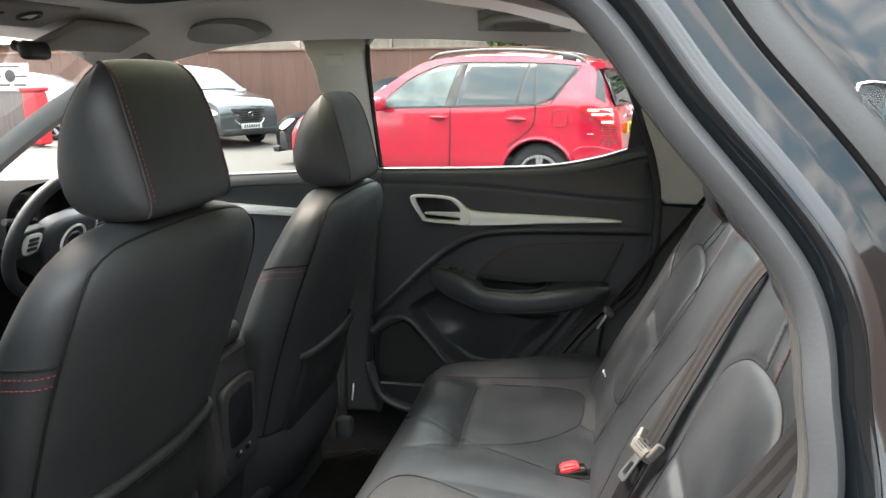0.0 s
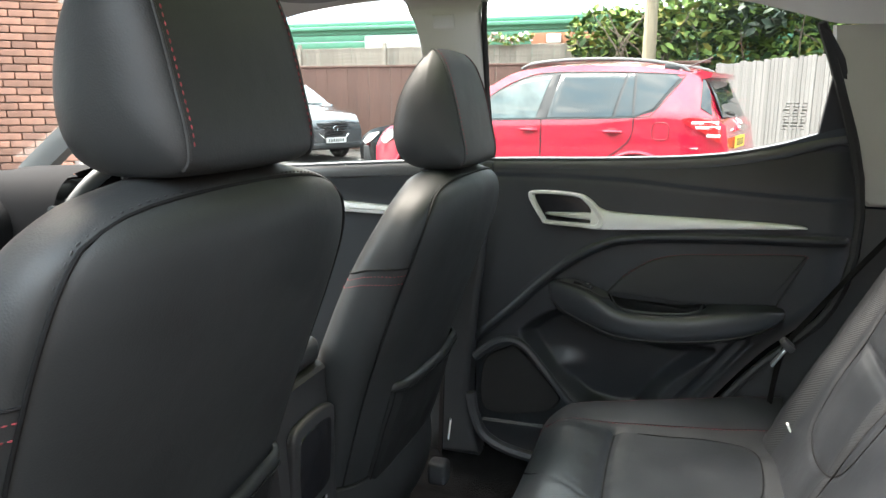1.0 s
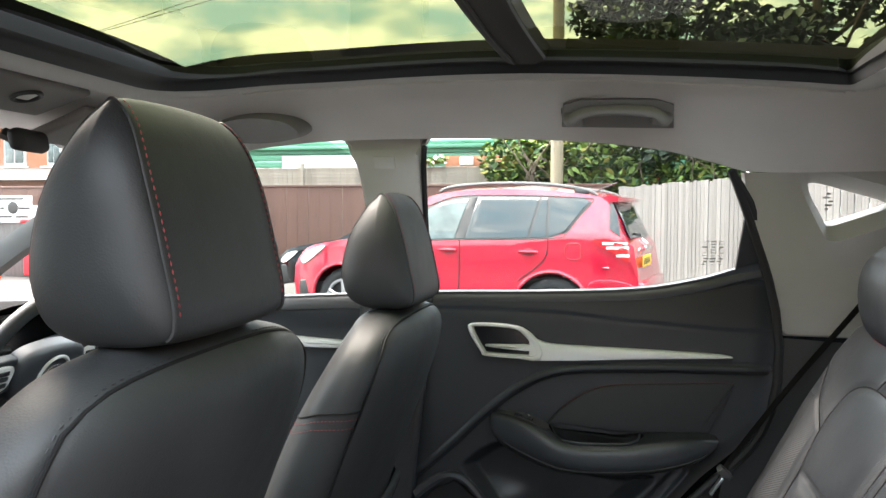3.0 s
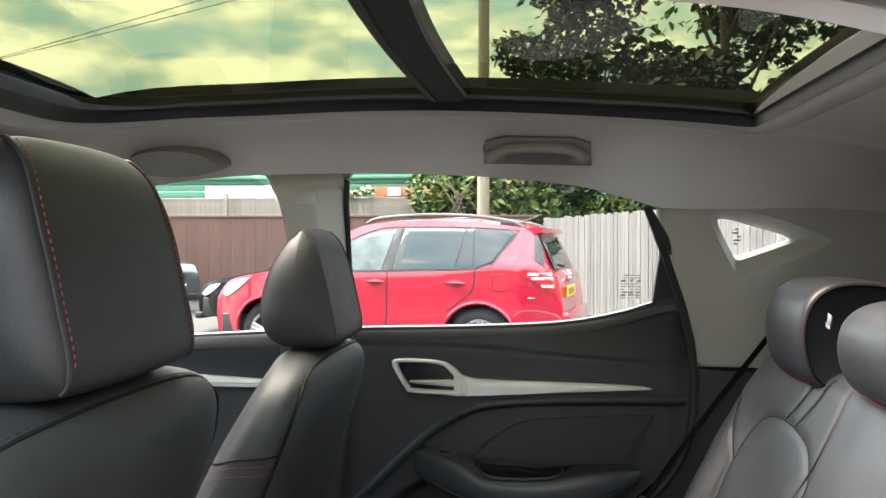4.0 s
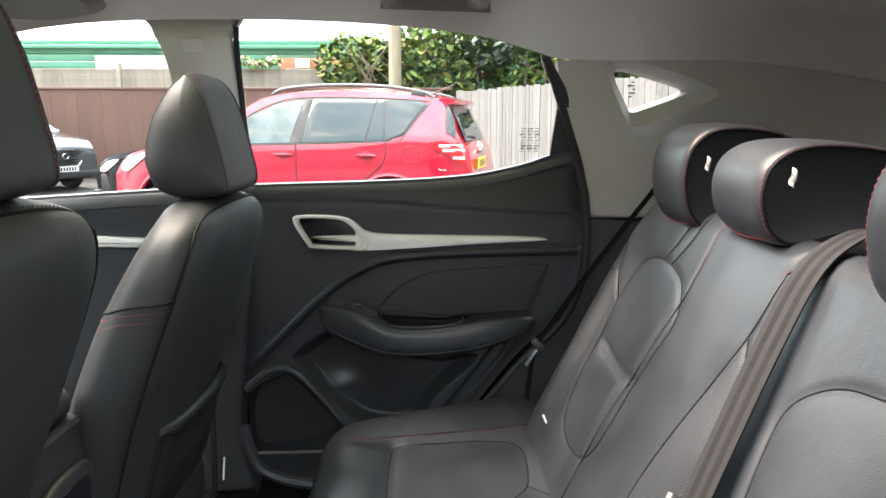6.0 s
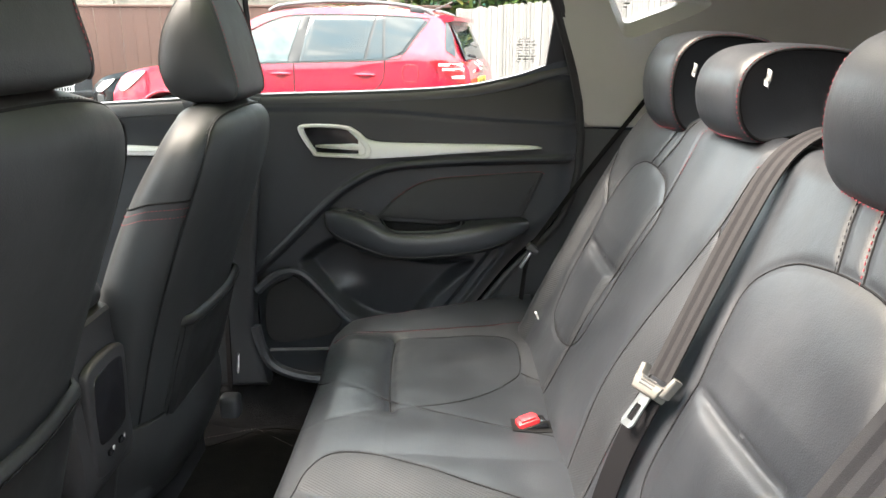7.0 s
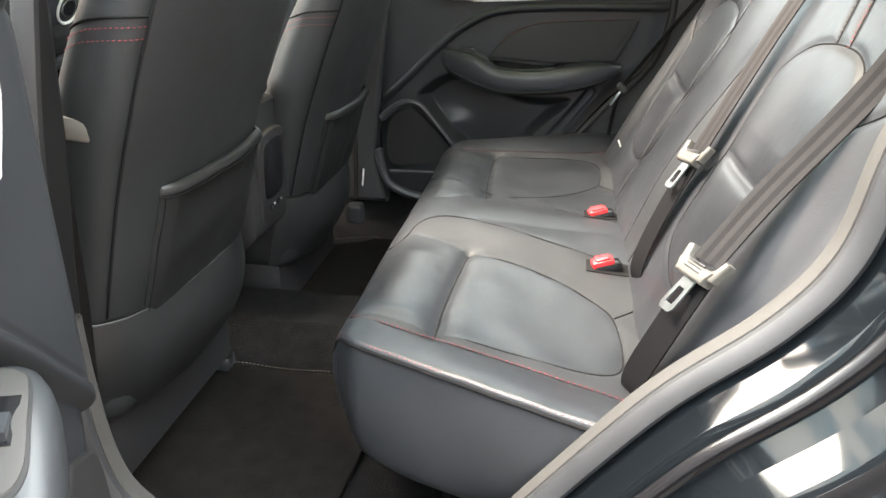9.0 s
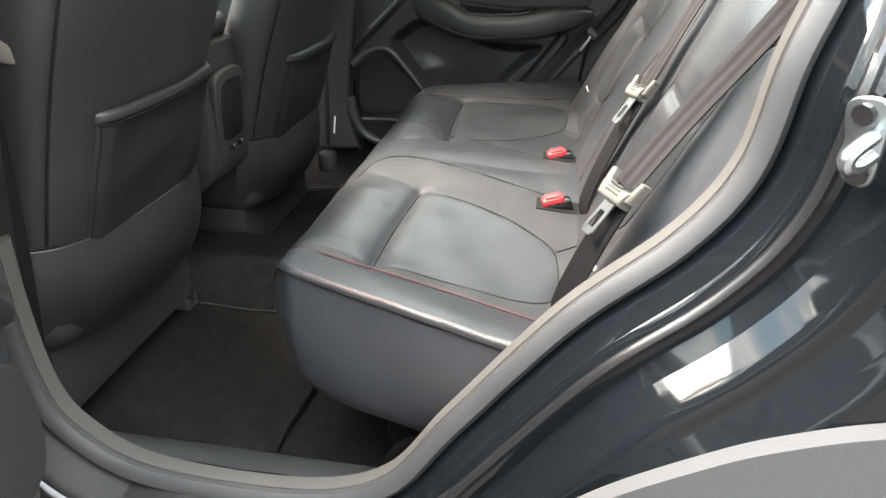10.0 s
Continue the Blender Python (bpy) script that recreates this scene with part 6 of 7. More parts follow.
sm = Matrix.Translation((0.625, -0.845, 1.02)) @ Matrix.Rotation(radians(42), 4, "Z") @ Matrix.Rotation(radians(-14), 4, "Y") @ Matrix.Scale(0.72, 4)
plate_o = flat2(spline([(-0.022, 0.045), (0.0, 0.052), (0.022, 0.04), (0.02, 0.0), (0.026, -0.03), (0.012, -0.052), (-0.012, -0.048), (-0.02, -0.01)], 5, True))
part("plate", plate(plate_o, lambda u, v, w: sm @ Vector((-w, u, v)), 0.006, 0.002), STEEL, striker)
part("loop", tube([sm @ Vector(p) for p in spline([(-0.004, -0.012, 0.012), (-0.03, -0.013, 0.012), (-0.046, -0.012, 0.008), (-0.05, -0.011, 0.0), (-0.046, -0.012, -0.008), (-0.03, -0.013, -0.012), (-0.004, -0.012, -0.012)], 5)], 0.006, 8), STEEL, striker)
for v in (0.035, -0.036):
    part("bolt", tube([sm @ Vector((-0.004, 0.0, v)), sm @ Vector((-0.013, 0.0, v))], 0.009, 8), GLOSS_BLACK, striker)
sill_p = thing("door_sill", (0.0, -0.8, 0.4), "dark sill plate under the rear door opening", "door sill", kind="structure")
bm = sheet(30, 10, lambda u, v: Vector((-0.35 + 0.62 * u, -0.60 - 0.17 * v, 0.385 + 0.07 * math.sin(math.pi / 2 * v))))
part("sill_plate", bm, PLASTIC, sill_p)
bm = rings([[(x, -0.76, 0.46), (x, -0.80, 0.448), (x, -0.83, 0.42), (x, -0.87, 0.41), (x, -0.885, 0.36), (x, -0.87, 0.25)] for x in np.linspace(-1.2, 0.45, 20)], close=False, caps=False)
part("outer_sill", bm, PILLAR_BLACK, sill_p)

# outside: the roof skin, closed so that no light leaks in above the lining
bm = sheet(40, 24, lambda u, v: Vector((-1.0 + 2.4 * u, (0.62 - 0.0) * (2 * v - 1), ROOF_EDGE(-1.0 + 2.4 * u) + 0.062 - 0.09 * abs(2 * v - 1) ** 4)), keep=lambda u, v: not (SUNROOF_X[0] - 0.02 < -1.0 + 2.4 * u < SUNROOF_X[1] + 0.02 and abs(2 * v - 1) * 0.62 < SUNROOF_Y + 0.02))
part("roof_skin", bm, PAINT, body)
bm = sheet(30, 8, lambda u, v: Vector((-1.0 + 2.4 * u, 0.62 + 0.11 * v, ROOF_EDGE(-1.0 + 2.4 * u) - 0.028 - (ROOF_EDGE(-1.0 + 2.4 * u) - 0.065 - WINDOW_TOP(-1.0 + 2.4 * u)) * v)))
part("roof_rail", bm, PAINT, body)
bm = sheet(10, 8, lambda u, v: Vector((1.35, 0.7 * (2 * u - 1), 0.5 + 0.6 * v)))
part("tailgate_inside", bm, PLASTIC, body)
bm = sheet(10, 6, lambda u, v: Vector((0.84 + 0.5 * u, 0.6 * (2 * v - 1), 1.10)))
part("parcel_shelf", bm, PLASTIC_DARK, body)
bm = sheet(8, 12, lambda u, v: Vector((1.36 - 0.06 * u, 0.62 * (2 * v - 1), 1.08 + 0.40 * u)))
part("rear_window", bm, PRIVACY_GLASS, body, "dark privacy glass")
for s in (1,):
    bm = sheet(20, 8, lambda u, v: Vector((-1.2 + 2.4 * u, s * 0.80, 0.3 + 0.85 * v)))
    part("far_side_skin", bm, PAINT, body)

# ---- outside: the yard ----
ASPHALT = surface("pale_worn_tarmac", (0.036, 0.0325, 0.0285), 0.9, scale=1.5, fine=60, bump=0.6, depth=0.01, var=0.25)
BRICK = surface("orange_red_brick", (0.25, 0.125, 0.085), 0.85, scale=9, fine=120, bump=0.5, depth=0.004, var=0.25, pieces=0.28)
BRICK_FAR = surface("orange_brickwork", (0.27, 0.115, 0.062), 0.88, scale=14, fine=80, bump=0.4, var=0.3)
DULL_BRICK = surface("dull_brown_brickwork", (0.15, 0.105, 0.085), 0.9, scale=12, fine=90, bump=0.4, var=0.35)
MORTAR = surface("pale_mortar", (0.25, 0.21, 0.185), 0.95, fine=200, bump=0.4)
FENCE_BROWN = surface("brown_stained_boards", (0.105, 0.052, 0.038), 0.75, scale=4, fine=90, bump=0.35, depth=0.004, var=0.22, stretch=(6, 6, 0.6), pieces=0.08)
FENCE_GREY = surface("weathered_grey_boards", (0.118, 0.111, 0.106), 0.9, scale=3, fine=70, bump=0.6, depth=0.006, var=0.3, stretch=(9, 9, 0.5), pieces=0.18)
FENCE_OLD = surface("old_fence_timber", (0.20, 0.17, 0.14), 0.9, scale=3, fine=70, bump=0.5, depth=0.006, var=0.3, stretch=(1, 6, 6), pieces=0.15)
GREEN_METAL = surface("green_profiled_cladding", (0.07, 0.21, 0.13), 0.5, scale=2, fine=60, bump=0.1, var=0.15)
WHITE_PANEL = surface("white_painted_panel", (0.5, 0.5, 0.485), 0.6, scale=3, var=0.06, bump=0.05)
POLE_WOOD = surface("creosoted_pole", (0.23, 0.185, 0.125), 0.85, scale=5, fine=80, bump=0.6, depth=0.006, var=0.3, stretch=(7, 7, 0.4))
LEAF = surface("mixed_green_leaves", (0.15, 0.22, 0.055), 0.75, spec=0.25, scale=3, fine=40, bump=0, var=0.45)
LEAF_DARK = surface("dark_ivy_leaves", (0.035, 0.07, 0.025), 0.75, spec=0.25, scale=3, fine=40, bump=0, var=0.45)
LEAF_YELLOW = surface("yellowing_leaves", (0.20, 0.19, 0.045), 0.75, spec=0.25, scale=3, fine=40, bump=0, var=0.4)
# tree leaves with the shade of the crowns put into their colour
LEAF_SHADE = surface("shade_dark_tree_leaves", (0.018, 0.034, 0.017), 0.55, scale=3, fine=40, bump=0, var=0.5)
PETAL = surface("pale_pink_petals", (0.7, 0.5, 0.5), 0.6, bump=0)
BARK = surface("rough_bark", (0.10, 0.075, 0.055), 0.9, scale=8, fine=60, bump=0.8, depth=0.01, var=0.35)
RAIL_GREY = surface("dull_grey_rail", (0.07, 0.068, 0.066), 0.5, bump=0)
RED_PAINT = surface("cherry_red_car_paint", (0.36, 0.0045, 0.024), 0.22, var=0.05, bump=0, coat=1.0, rvar=0.04)
GREY_PAINT = surface("graphite_car_paint", (0.035, 0.038, 0.042), 0.25, var=0.05, bump=0, coat=1.0, rvar=0.04)
SILVER_PAINT = surface("silver_car_paint", (0.20, 0.22, 0.235), 0.25, metal=0.4, var=0.05, bump=0, coat=1.0, rvar=0.04)
TYRE = surface("tyre_rubber", (0.018, 0.018, 0.019), 0.85, fine=200, bump=0.3)
ALLOY = surface("silver_alloy", (0.4, 0.4, 0.41), 0.3, metal=0.8, var=0.06, bump=0)
CAR_GLASS = surface("dark_car_window", (0.03, 0.035, 0.036), 0.03, var=0.1, bump=0, rvar=0.01, coat=0.15, spec=0.45)
CAR_GLASS_PALE = surface("pale_car_window", (0.085, 0.105, 0.10), 0.05, var=0.6, scale=3.5, bump=0, rvar=0.02, coat=0.2, spec=0.5)
LAMP_RED = surface("red_lamp_lens", (0.5, 0.01, 0.015), 0.15, bump=0, coat=1.0)
LAMP_CLEAR = surface("clear_lamp_lens", (0.75, 0.75, 0.74), 0.12, bump=0, coat=1.0, metal=0.3)
PLATE_YELLOW = surface("yellow_number_plate", (0.75, 0.50, 0.03), 0.5, bump=0)
BLACK_MARK = surface("black_lettering_bars", (0.02, 0.02, 0.02), 0.6, bump=0)
ORANGE = surface("orange_cone_plastic", (0.75, 0.10, 0.03), 0.6, bump=0)
RED_BIN = surface("red_painted_metal", (0.55, 0.02, 0.03), 0.5, bump=0)
YELLOW = surface("yellow_painted_metal", (0.80, 0.62, 0.02), 0.5, bump=0)
ROOF_TILE = surface("brown_roof_tiles", (0.16, 0.12, 0.10), 0.9, scale=6, fine=30, bump=0.5, depth=0.02, var=0.25)

ground = part("ground", sheet(40, 40, lambda u, v: Vector((-300 + 600 * u, -300 + 600 * v, 0.0))), ASPHALT)
tagged(ground, "pale worn tarmac yard", "ground", kind="structure")


def board_fence(name, label, a, b, z0, z1, width, thick, material, rail_z, gap=0.004, post_every=0, cap=None, jitter=0.01, seed=1):
    """Upright boards from a to b in plan, with rails behind and posts."""
    rnd = random.Random(seed)
    a, b = Vector((*a, 0)), Vector((*b, 0))
    length = (b - a).length
    way = (b - a) / length
    back = Vector((-way.y, way.x, 0))
    if back.y < 0 and abs(way.x) > abs(way.y) or (abs(way.x) <= abs(way.y) and back.x < 0):
        back = -back
    yaw = math.degrees(math.atan2(way.y, way.x))
    fence = thing(name, a, label, "fence", kind="structure")
    n = int(length / width)
    shapes = []
    for k in range(3):
        bm = block((width - gap, thick, 1.0), (0, 0, 0.5), 0.006, 1)
        shapes.append(part("board", bm, material, None).data)
        bpy.data.objects.remove([o for o in scene.collection.objects if o.data == shapes[-1]][0])
    for k in range(n):
        ob = new("board", shapes[k % 3])
        ob.parent = fence
        p = way * (k + 0.5) * width + back * rnd.uniform(-0.003, 0.003)
        top = z1 + rnd.uniform(-jitter, jitter)
        ob.matrix_basis = Matrix.Translation((p.x, p.y, z0)) @ Matrix.Rotation(radians(yaw + rnd.uniform(-0.6, 0.6)), 4, "Z") @ Matrix.Rotation(radians(rnd.uniform(-0.25, 0.25)), 4, "Y") @ Matrix.Diagonal((1, 1, top - z0, 1))
    for z in rail_z:
        mid = a + way * length / 2 + back * (thick * 0.5 + 0.025)
        part("rail", block((length, 0.05, 0.08), (mid.x, mid.y, z), 0.005, turn=(0, 0, yaw)), material, fence)
    if cap:
        mid = a + way * length / 2
        part("cap_rail", block((length, thick + 0.05, cap), (mid.x, mid.y, z1 + cap / 2), 0.008, turn=(0, 0, yaw)), material, fence)
    if post_every:
        for k in range(int(length / post_every) + 1):
            p = a + way * k * post_every - back * 0.03
            part("post", block((0.1, 0.1, z1 - z0 + 0.12), (p.x, p.y, (z0 + z1) / 2 + 0.06), 0.01, turn=(0, 0, yaw)), material, fence)
    return fence


board_fence("brown_fence", "brown stained board fence behind the parked cars", (-16.0, 15.6), (0.45, 15.2), 0.05, 2.02, 0.29, 0.02, FENCE_BROWN, (0.5, 1.5), gap=0.002, cap=0.05, jitter=0.002, seed=3)
board_fence("pale_fence", "pale weathered close-board timber fence", (0.55, 15.0), (6.2, 3.2), 0.04, 1.98, 0.118, 0.02, FENCE_GREY, (0.4, 1.0, 1.6), gap=0.006, jitter=0.02, seed=5)
board_fence("upper_fence", "old grey timber fence on the bank behind", (-13.0, 17.6), (-1.2, 17.4), 1.3, 2.62, 0.14, 0.02, FENCE_OLD, (2.58, 2.3), gap=0.004, post_every=2.6, jitter=0.012, seed=8)
bank = part("bank", sheet(20, 4, lambda u, v: Vector((-16 + 30 * u, 16.0 + 20 * v, 1.35 + 0.1 * math.sin(9 * u)))), BARK)
tagged(bank, "bare earth bank behind the fences", "bank", kind="structure")

# green works building with a white panel and a brick course
works = thing("works_building", (-6, 25, 1.3), "low green metal-clad building with a white panel", "building", kind="structure")
for k in range(8):
    z = 2.0 + 0.25 * k
    part("cladding_sheet", block((22, 0.12, 0.235), (-7.0, 25.0 + 0.03 * (k % 2), z), 0.03, 2), GREEN_METAL, works)
part("white_panel", block((3.6, 0.1, 0.62), (-10.0, 24.85, 3.25), 0.02), WHITE_PANEL, works, "white painted panel")
part("dark_gutter", block((22, 0.2, 0.14), (-7.0, 24.85, 3.86), 0.03), GREEN_METAL, works)
part("roof", block((22.4, 6, 0.16), (-7.0, 27.9, 4.02), 0.04), GREEN_METAL, works)
part("brick_course", block((6.0, 0.1, 0.5), (-2.4, 24.8, 3.25), 0.01), BRICK_FAR, works, "orange brick course")
for x in (-4.6, -1.6):
    part("pale_vent", block((0.5, 0.12, 0.3), (x, 24.72, 3.3), 0.03), WHITE_PANEL, works)


# ---- foliage ----
def leaves(bm, rnd, centre, spread, count, size, flat=0.6):
    for _ in range(count):
        while True:
            d = Vector((rnd.uniform(-1, 1), rnd.uniform(-1, 1), rnd.uniform(-1, 1)))
            if d.length < 1:
                break
        d = d.normalized() * d.length ** 0.6
        p = Vector(centre) + Vector((d.x * spread[0], d.y * spread[1], d.z * spread[2]))
        s = size * rnd.uniform(0.6, 1.35)
        turn = Euler((rnd.uniform(-1.2, 0.4), rnd.uniform(-0.7, 0.7), rnd.uniform(0, 6.3))).to_matrix()
        ring = [turn @ Vector(q) * s + p for q in ((0, -0.5, 0), (0.3, -0.1, 0.06), (0.22, 0.25, 0.04), (0, 0.55, -0.05), (-0.22, 0.25, 0.04), (-0.3, -0.1, 0.06))]
        vs_l = [bm.verts.new(q) for q in ring]
        bm.faces.new((vs_l[0], vs_l[1], vs_l[2], vs_l[3]))
        bm.faces.new((vs_l[0], vs_l[3], vs_l[4], vs_l[5]))


def bush(name, label, seed, clumps, leaf, mats, category="bush"):
    """clumps: (centre, spread, count)."""
    rnd = random.Random(seed)
    ob = thing(name, (clumps[0][0][0], clumps[0][0][1], 1.3), label, category)
    for slot, m in enumerate(mats):
        bm = bmesh.new()
        for centre, spread, count in clumps:
            leaves(bm, rnd, centre, spread, int(count * m[1]), leaf * rnd.uniform(0.9, 1.1))
        part("crown" if slot == 0 else "leaf_spray", bm, m[0], ob)["kind"] = "stuff"
    return ob


rnd = random.Random(11)
hedge_clumps = [((x, 17.0 + rnd.uniform(-0.3, 0.6), rnd.uniform(2.0, 3.3)), (0.9, 0.6, 0.7), 420) for x in np.linspace(-2.0, 7.5, 22)]
hedge = bush("ivy_hedge", "overgrown ivy and bramble hedge behind the fences", 4, hedge_clumps, 0.2, ((LEAF, 0.75), (LEAF_DARK, 0.4), (LEAF_YELLOW, 0.14)), "hedge")
stems = bmesh.new()
for k in range(26):
    x = rnd.uniform(-2.2, 6)
    tube(spline([(x, 16.6, 1.4), (x + rnd.uniform(-0.4, 0.4), 16.4, 2.2), (x + rnd.uniform(-0.7, 0.7), 16.5, rnd.uniform(2.6, 3.6))], 4), 0.014, 5, bm=stems)
part("stems", stems, BARK, hedge)


def tree(x, y, height, crown, seed, label):
    rnd = random.Random(seed)
    ob = thing("tree", (x, y, 1.3), label, "tree", "trees behind the fence")
    bm = tube(spline([(x, y, 1.2), (x + 0.1, y, height * 0.35), (x - 0.1, y + 0.1, height * 0.7)], 6), lambda u: 0.2 - 0.12 * u, 9)
    for k in range(9):
        z0 = height * rnd.uniform(0.3, 0.65)
        a, r = rnd.uniform(0, 6.28), crown * rnd.uniform(0.5, 0.9)
        tube(spline([(x, y, z0), (x + 0.5 * r * math.cos(a), y + 0.5 * r * math.sin(a), z0 + 0.9), (x + r * math.cos(a), y + r * math.sin(a), z0 + rnd.uniform(1.2, 2.6))], 4), lambda u: 0.07 - 0.05 * u, 6, bm=bm)
    part("trunk", bm, BARK, ob)
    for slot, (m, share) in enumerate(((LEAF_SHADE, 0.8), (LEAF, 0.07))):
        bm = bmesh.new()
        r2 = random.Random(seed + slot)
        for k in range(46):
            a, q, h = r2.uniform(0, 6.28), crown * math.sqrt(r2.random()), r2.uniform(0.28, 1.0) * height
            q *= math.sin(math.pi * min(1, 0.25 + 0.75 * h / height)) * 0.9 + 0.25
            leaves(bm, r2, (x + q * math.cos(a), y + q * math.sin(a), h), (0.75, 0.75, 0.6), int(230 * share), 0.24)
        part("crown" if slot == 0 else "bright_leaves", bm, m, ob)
    return ob


tree(1.6, 18.5, 9.5, 2.4, 21, "tall dark ivy-clad tree behind the fence")
tree(5.2, 18.0, 10.5, 2.8, 22, "tall dark leafy tree behind the pale fence")
tree(9.0, 15.5, 10.0, 2.8, 23, "broad dark leafy tree past the pale fence")
tree(9.8, 9.5, 9.0, 2.6, 24, "broad dark leafy tree beside the yard")
bush("flower_tub", "leafy bedding plants with pale flowers on the old fence", 6, [((-5.9 + 0.25 * k, 17.35, 2.70 + 0.05 * (k % 3)), (0.2, 0.12, 0.12), 60) for k in range(9)], 0.1, ((LEAF, 0.5), (LEAF_YELLOW, 0.35), (PETAL, 0.25)), "plants")

pole = thing("telegraph_pole", (-0.83, 15.9, 0), "weathered wooden telegraph pole behind the fence", "telegraph pole")
part("shaft", tube([(-0.83, 15.9, 0.0), (-0.83, 15.9, 4.5), (-0.84, 15.9, 9.2)], lambda u: 0.15 - 0.03 * u, 16), POLE_WOOD, pole)
for z in (8.4, 8.8):
    part("crossarm", block((1.2, 0.09, 0.09), (-0.84, 15.8, z), 0.01), POLE_WOOD, pole)
wires = thing("overhead_wires", (-9, 12, 8), "thin black overhead wires", "wire")
for y0, slope in ((17.75, 0.517), (17.86 + 0.42, 0.476)):
    pts = [(x, y0 - slope * (x + 8.73), 8.0 + 0.0006 * (x + 10) ** 2) for x in range(-34, 14, 2)]
    part("wire", tube(pts, 0.014, 5), BLACK_MARK, wires)


# ---- parked cars ----
def vehicle(name, label, at, yaw, paint, length, roof, belt, width, wheels, r_wheel, tail=0.8, glass=None, windows=(), group="parked cars", low=0.28, tumble=0.26, nose=0.74):
    """A car with its front at local x = 0 and rear at x = length; returns its thing and a function that places points on its flank."""
    car = thing(name, (at[0], at[1], 0), label, "car", group)
    top_f, belt_f = curve1(roof), curve1(belt)
    z_roof = max(z for _, z in roof)

    def half_w(x, z):
        plan = width / 2 * (1 - (1 - nose) * (1 - step(0, 0.75, x)) ** 2 - (1 - tail) * (1 - step(0, 0.6, length - x)) ** 2)
        b = belt_f(x)
        if z <= b:
            k = step(low, low + 0.25, z)
            return plan * (0.955 + 0.045 * k - 0.012 * step(b - 0.25, b, z))
        return plan * (0.988 - tumble * ((z - b) / max(0.2, z_roof - b)) ** 1.15)

    def arch(x):
        z = low
        for wx in wheels:
            d = abs(x - wx)
            r = r_wheel + 0.065
            if d < r:
                z = max(z, r_wheel + math.sqrt(r * r - d * d))
        return z

    turn = Matrix.Rotation(radians(yaw), 4, "Z")
    turn.translation = Vector((at[0], at[1], 0))
    to = lambda x, y, z: turn @ Vector((x, y, z))
    xs = sorted(set([round(v, 4) for v in np.linspace(0, length, 74)] + [round(wx + s * (r_wheel + 0.065) * math.cos(a), 4) for wx in wheels for s in (-1, 1) for a in np.linspace(0, 1.55, 9)]))
    rows_v = []
    for x in xs:
        lo, hi = arch(x), top_f(x)
        if lo > hi - 0.1:
            lo = hi - 0.1
        b = min(belt_f(x), hi - 0.02)
        col = [lo + (b - lo) * k / 12 for k in range(13)] + [b + (hi - b) * k / 9 for k in range(1, 10)]
        left = [(x, -half_w(x, z), z) for z in col]
        y_t = half_w(x, hi)
        crown = [(x, -y_t + 2 * y_t * k / 8, hi + 0.045 * math.sin(math.pi * k / 8) * min(1, (length - x) * 3 + 0.2)) for k in range(1, 8)]
        rows_v.append([to(*p) for p in left + crown + [(x, -y, z) for x, y, z in reversed(left)]])
    bm = rings(rows_v, close=False, caps=False)
    for row in (rows_v[0], rows_v[-1]):
        bm.faces.new([bm.verts.new(p) for p in row])
    bmesh.ops.remove_doubles(bm, verts=bm.verts, dist=0.0005)
    bmesh.ops.recalc_face_normals(bm, faces=bm.faces)
    shell = part("body", bm, paint, car, sharp=45)
    part("underbody", block((length - 0.3, width - 0.25, 0.3), to(length / 2, 0, low + 0.12), 0.02, turn=(0, 0, yaw)), PLASTIC_DARK, car)

    def flank(side=-1, proud=0.004):
        return lambda u, v, w: to(u, side * (half_w(u, v) + proud + w), v)

    for side in (-1, 1):
        for wx in wheels:
            wheel_ob = part("wheel", tube([to(wx + (r_wheel - 0.055) * math.cos(a), side * (width / 2 - 0.12), r_wheel + (r_wheel - 0.055) * math.sin(a)) for a in (2 * math.pi * k / 36 for k in range(36))], 0.085, 10, closed=True, flat=1.0), TYRE, car)
            disc = bmesh.new()
            for k in range(5):
                a = 2 * math.pi * k / 5 + 0.3
                for da in (-0.12, 0.12):
                    tube([to(wx + 0.05 * math.cos(a + da), side * (width / 2 - 0.045), r_wheel + 0.05 * math.sin(a + da)), to(wx + (r_wheel - 0.12) * math.cos(a + da), side * (width / 2 - 0.05), r_wheel + (r_wheel - 0.12) * math.sin(a + da))], 0.022, 6, bm=disc)
            tube([to(wx + (r_wheel - 0.115) * math.cos(a), side * (width / 2 - 0.06), r_wheel + (r_wheel - 0.115) * math.sin(a)) for a in (2 * math.pi * k / 30 for k in range(30))], 0.022, 6, closed=True, bm=disc)
            part("rim", disc, ALLOY, wheel_ob, "silver alloy rim")
            part("brake_disc", tube([to(wx, side * (width / 2 - 0.14), r_wheel), to(wx, side * (width / 2 - 0.11), r_wheel)], r_wheel - 0.13, 24), PLASTIC_DARK, wheel_ob)
    for ring_w, m in windows:
        for side in (-1, 1):
            part("side_window", patch(ring_w, flank(side), 0.004, 0.002), m, car)
    return car, to, flank, half_w, top_f, shell


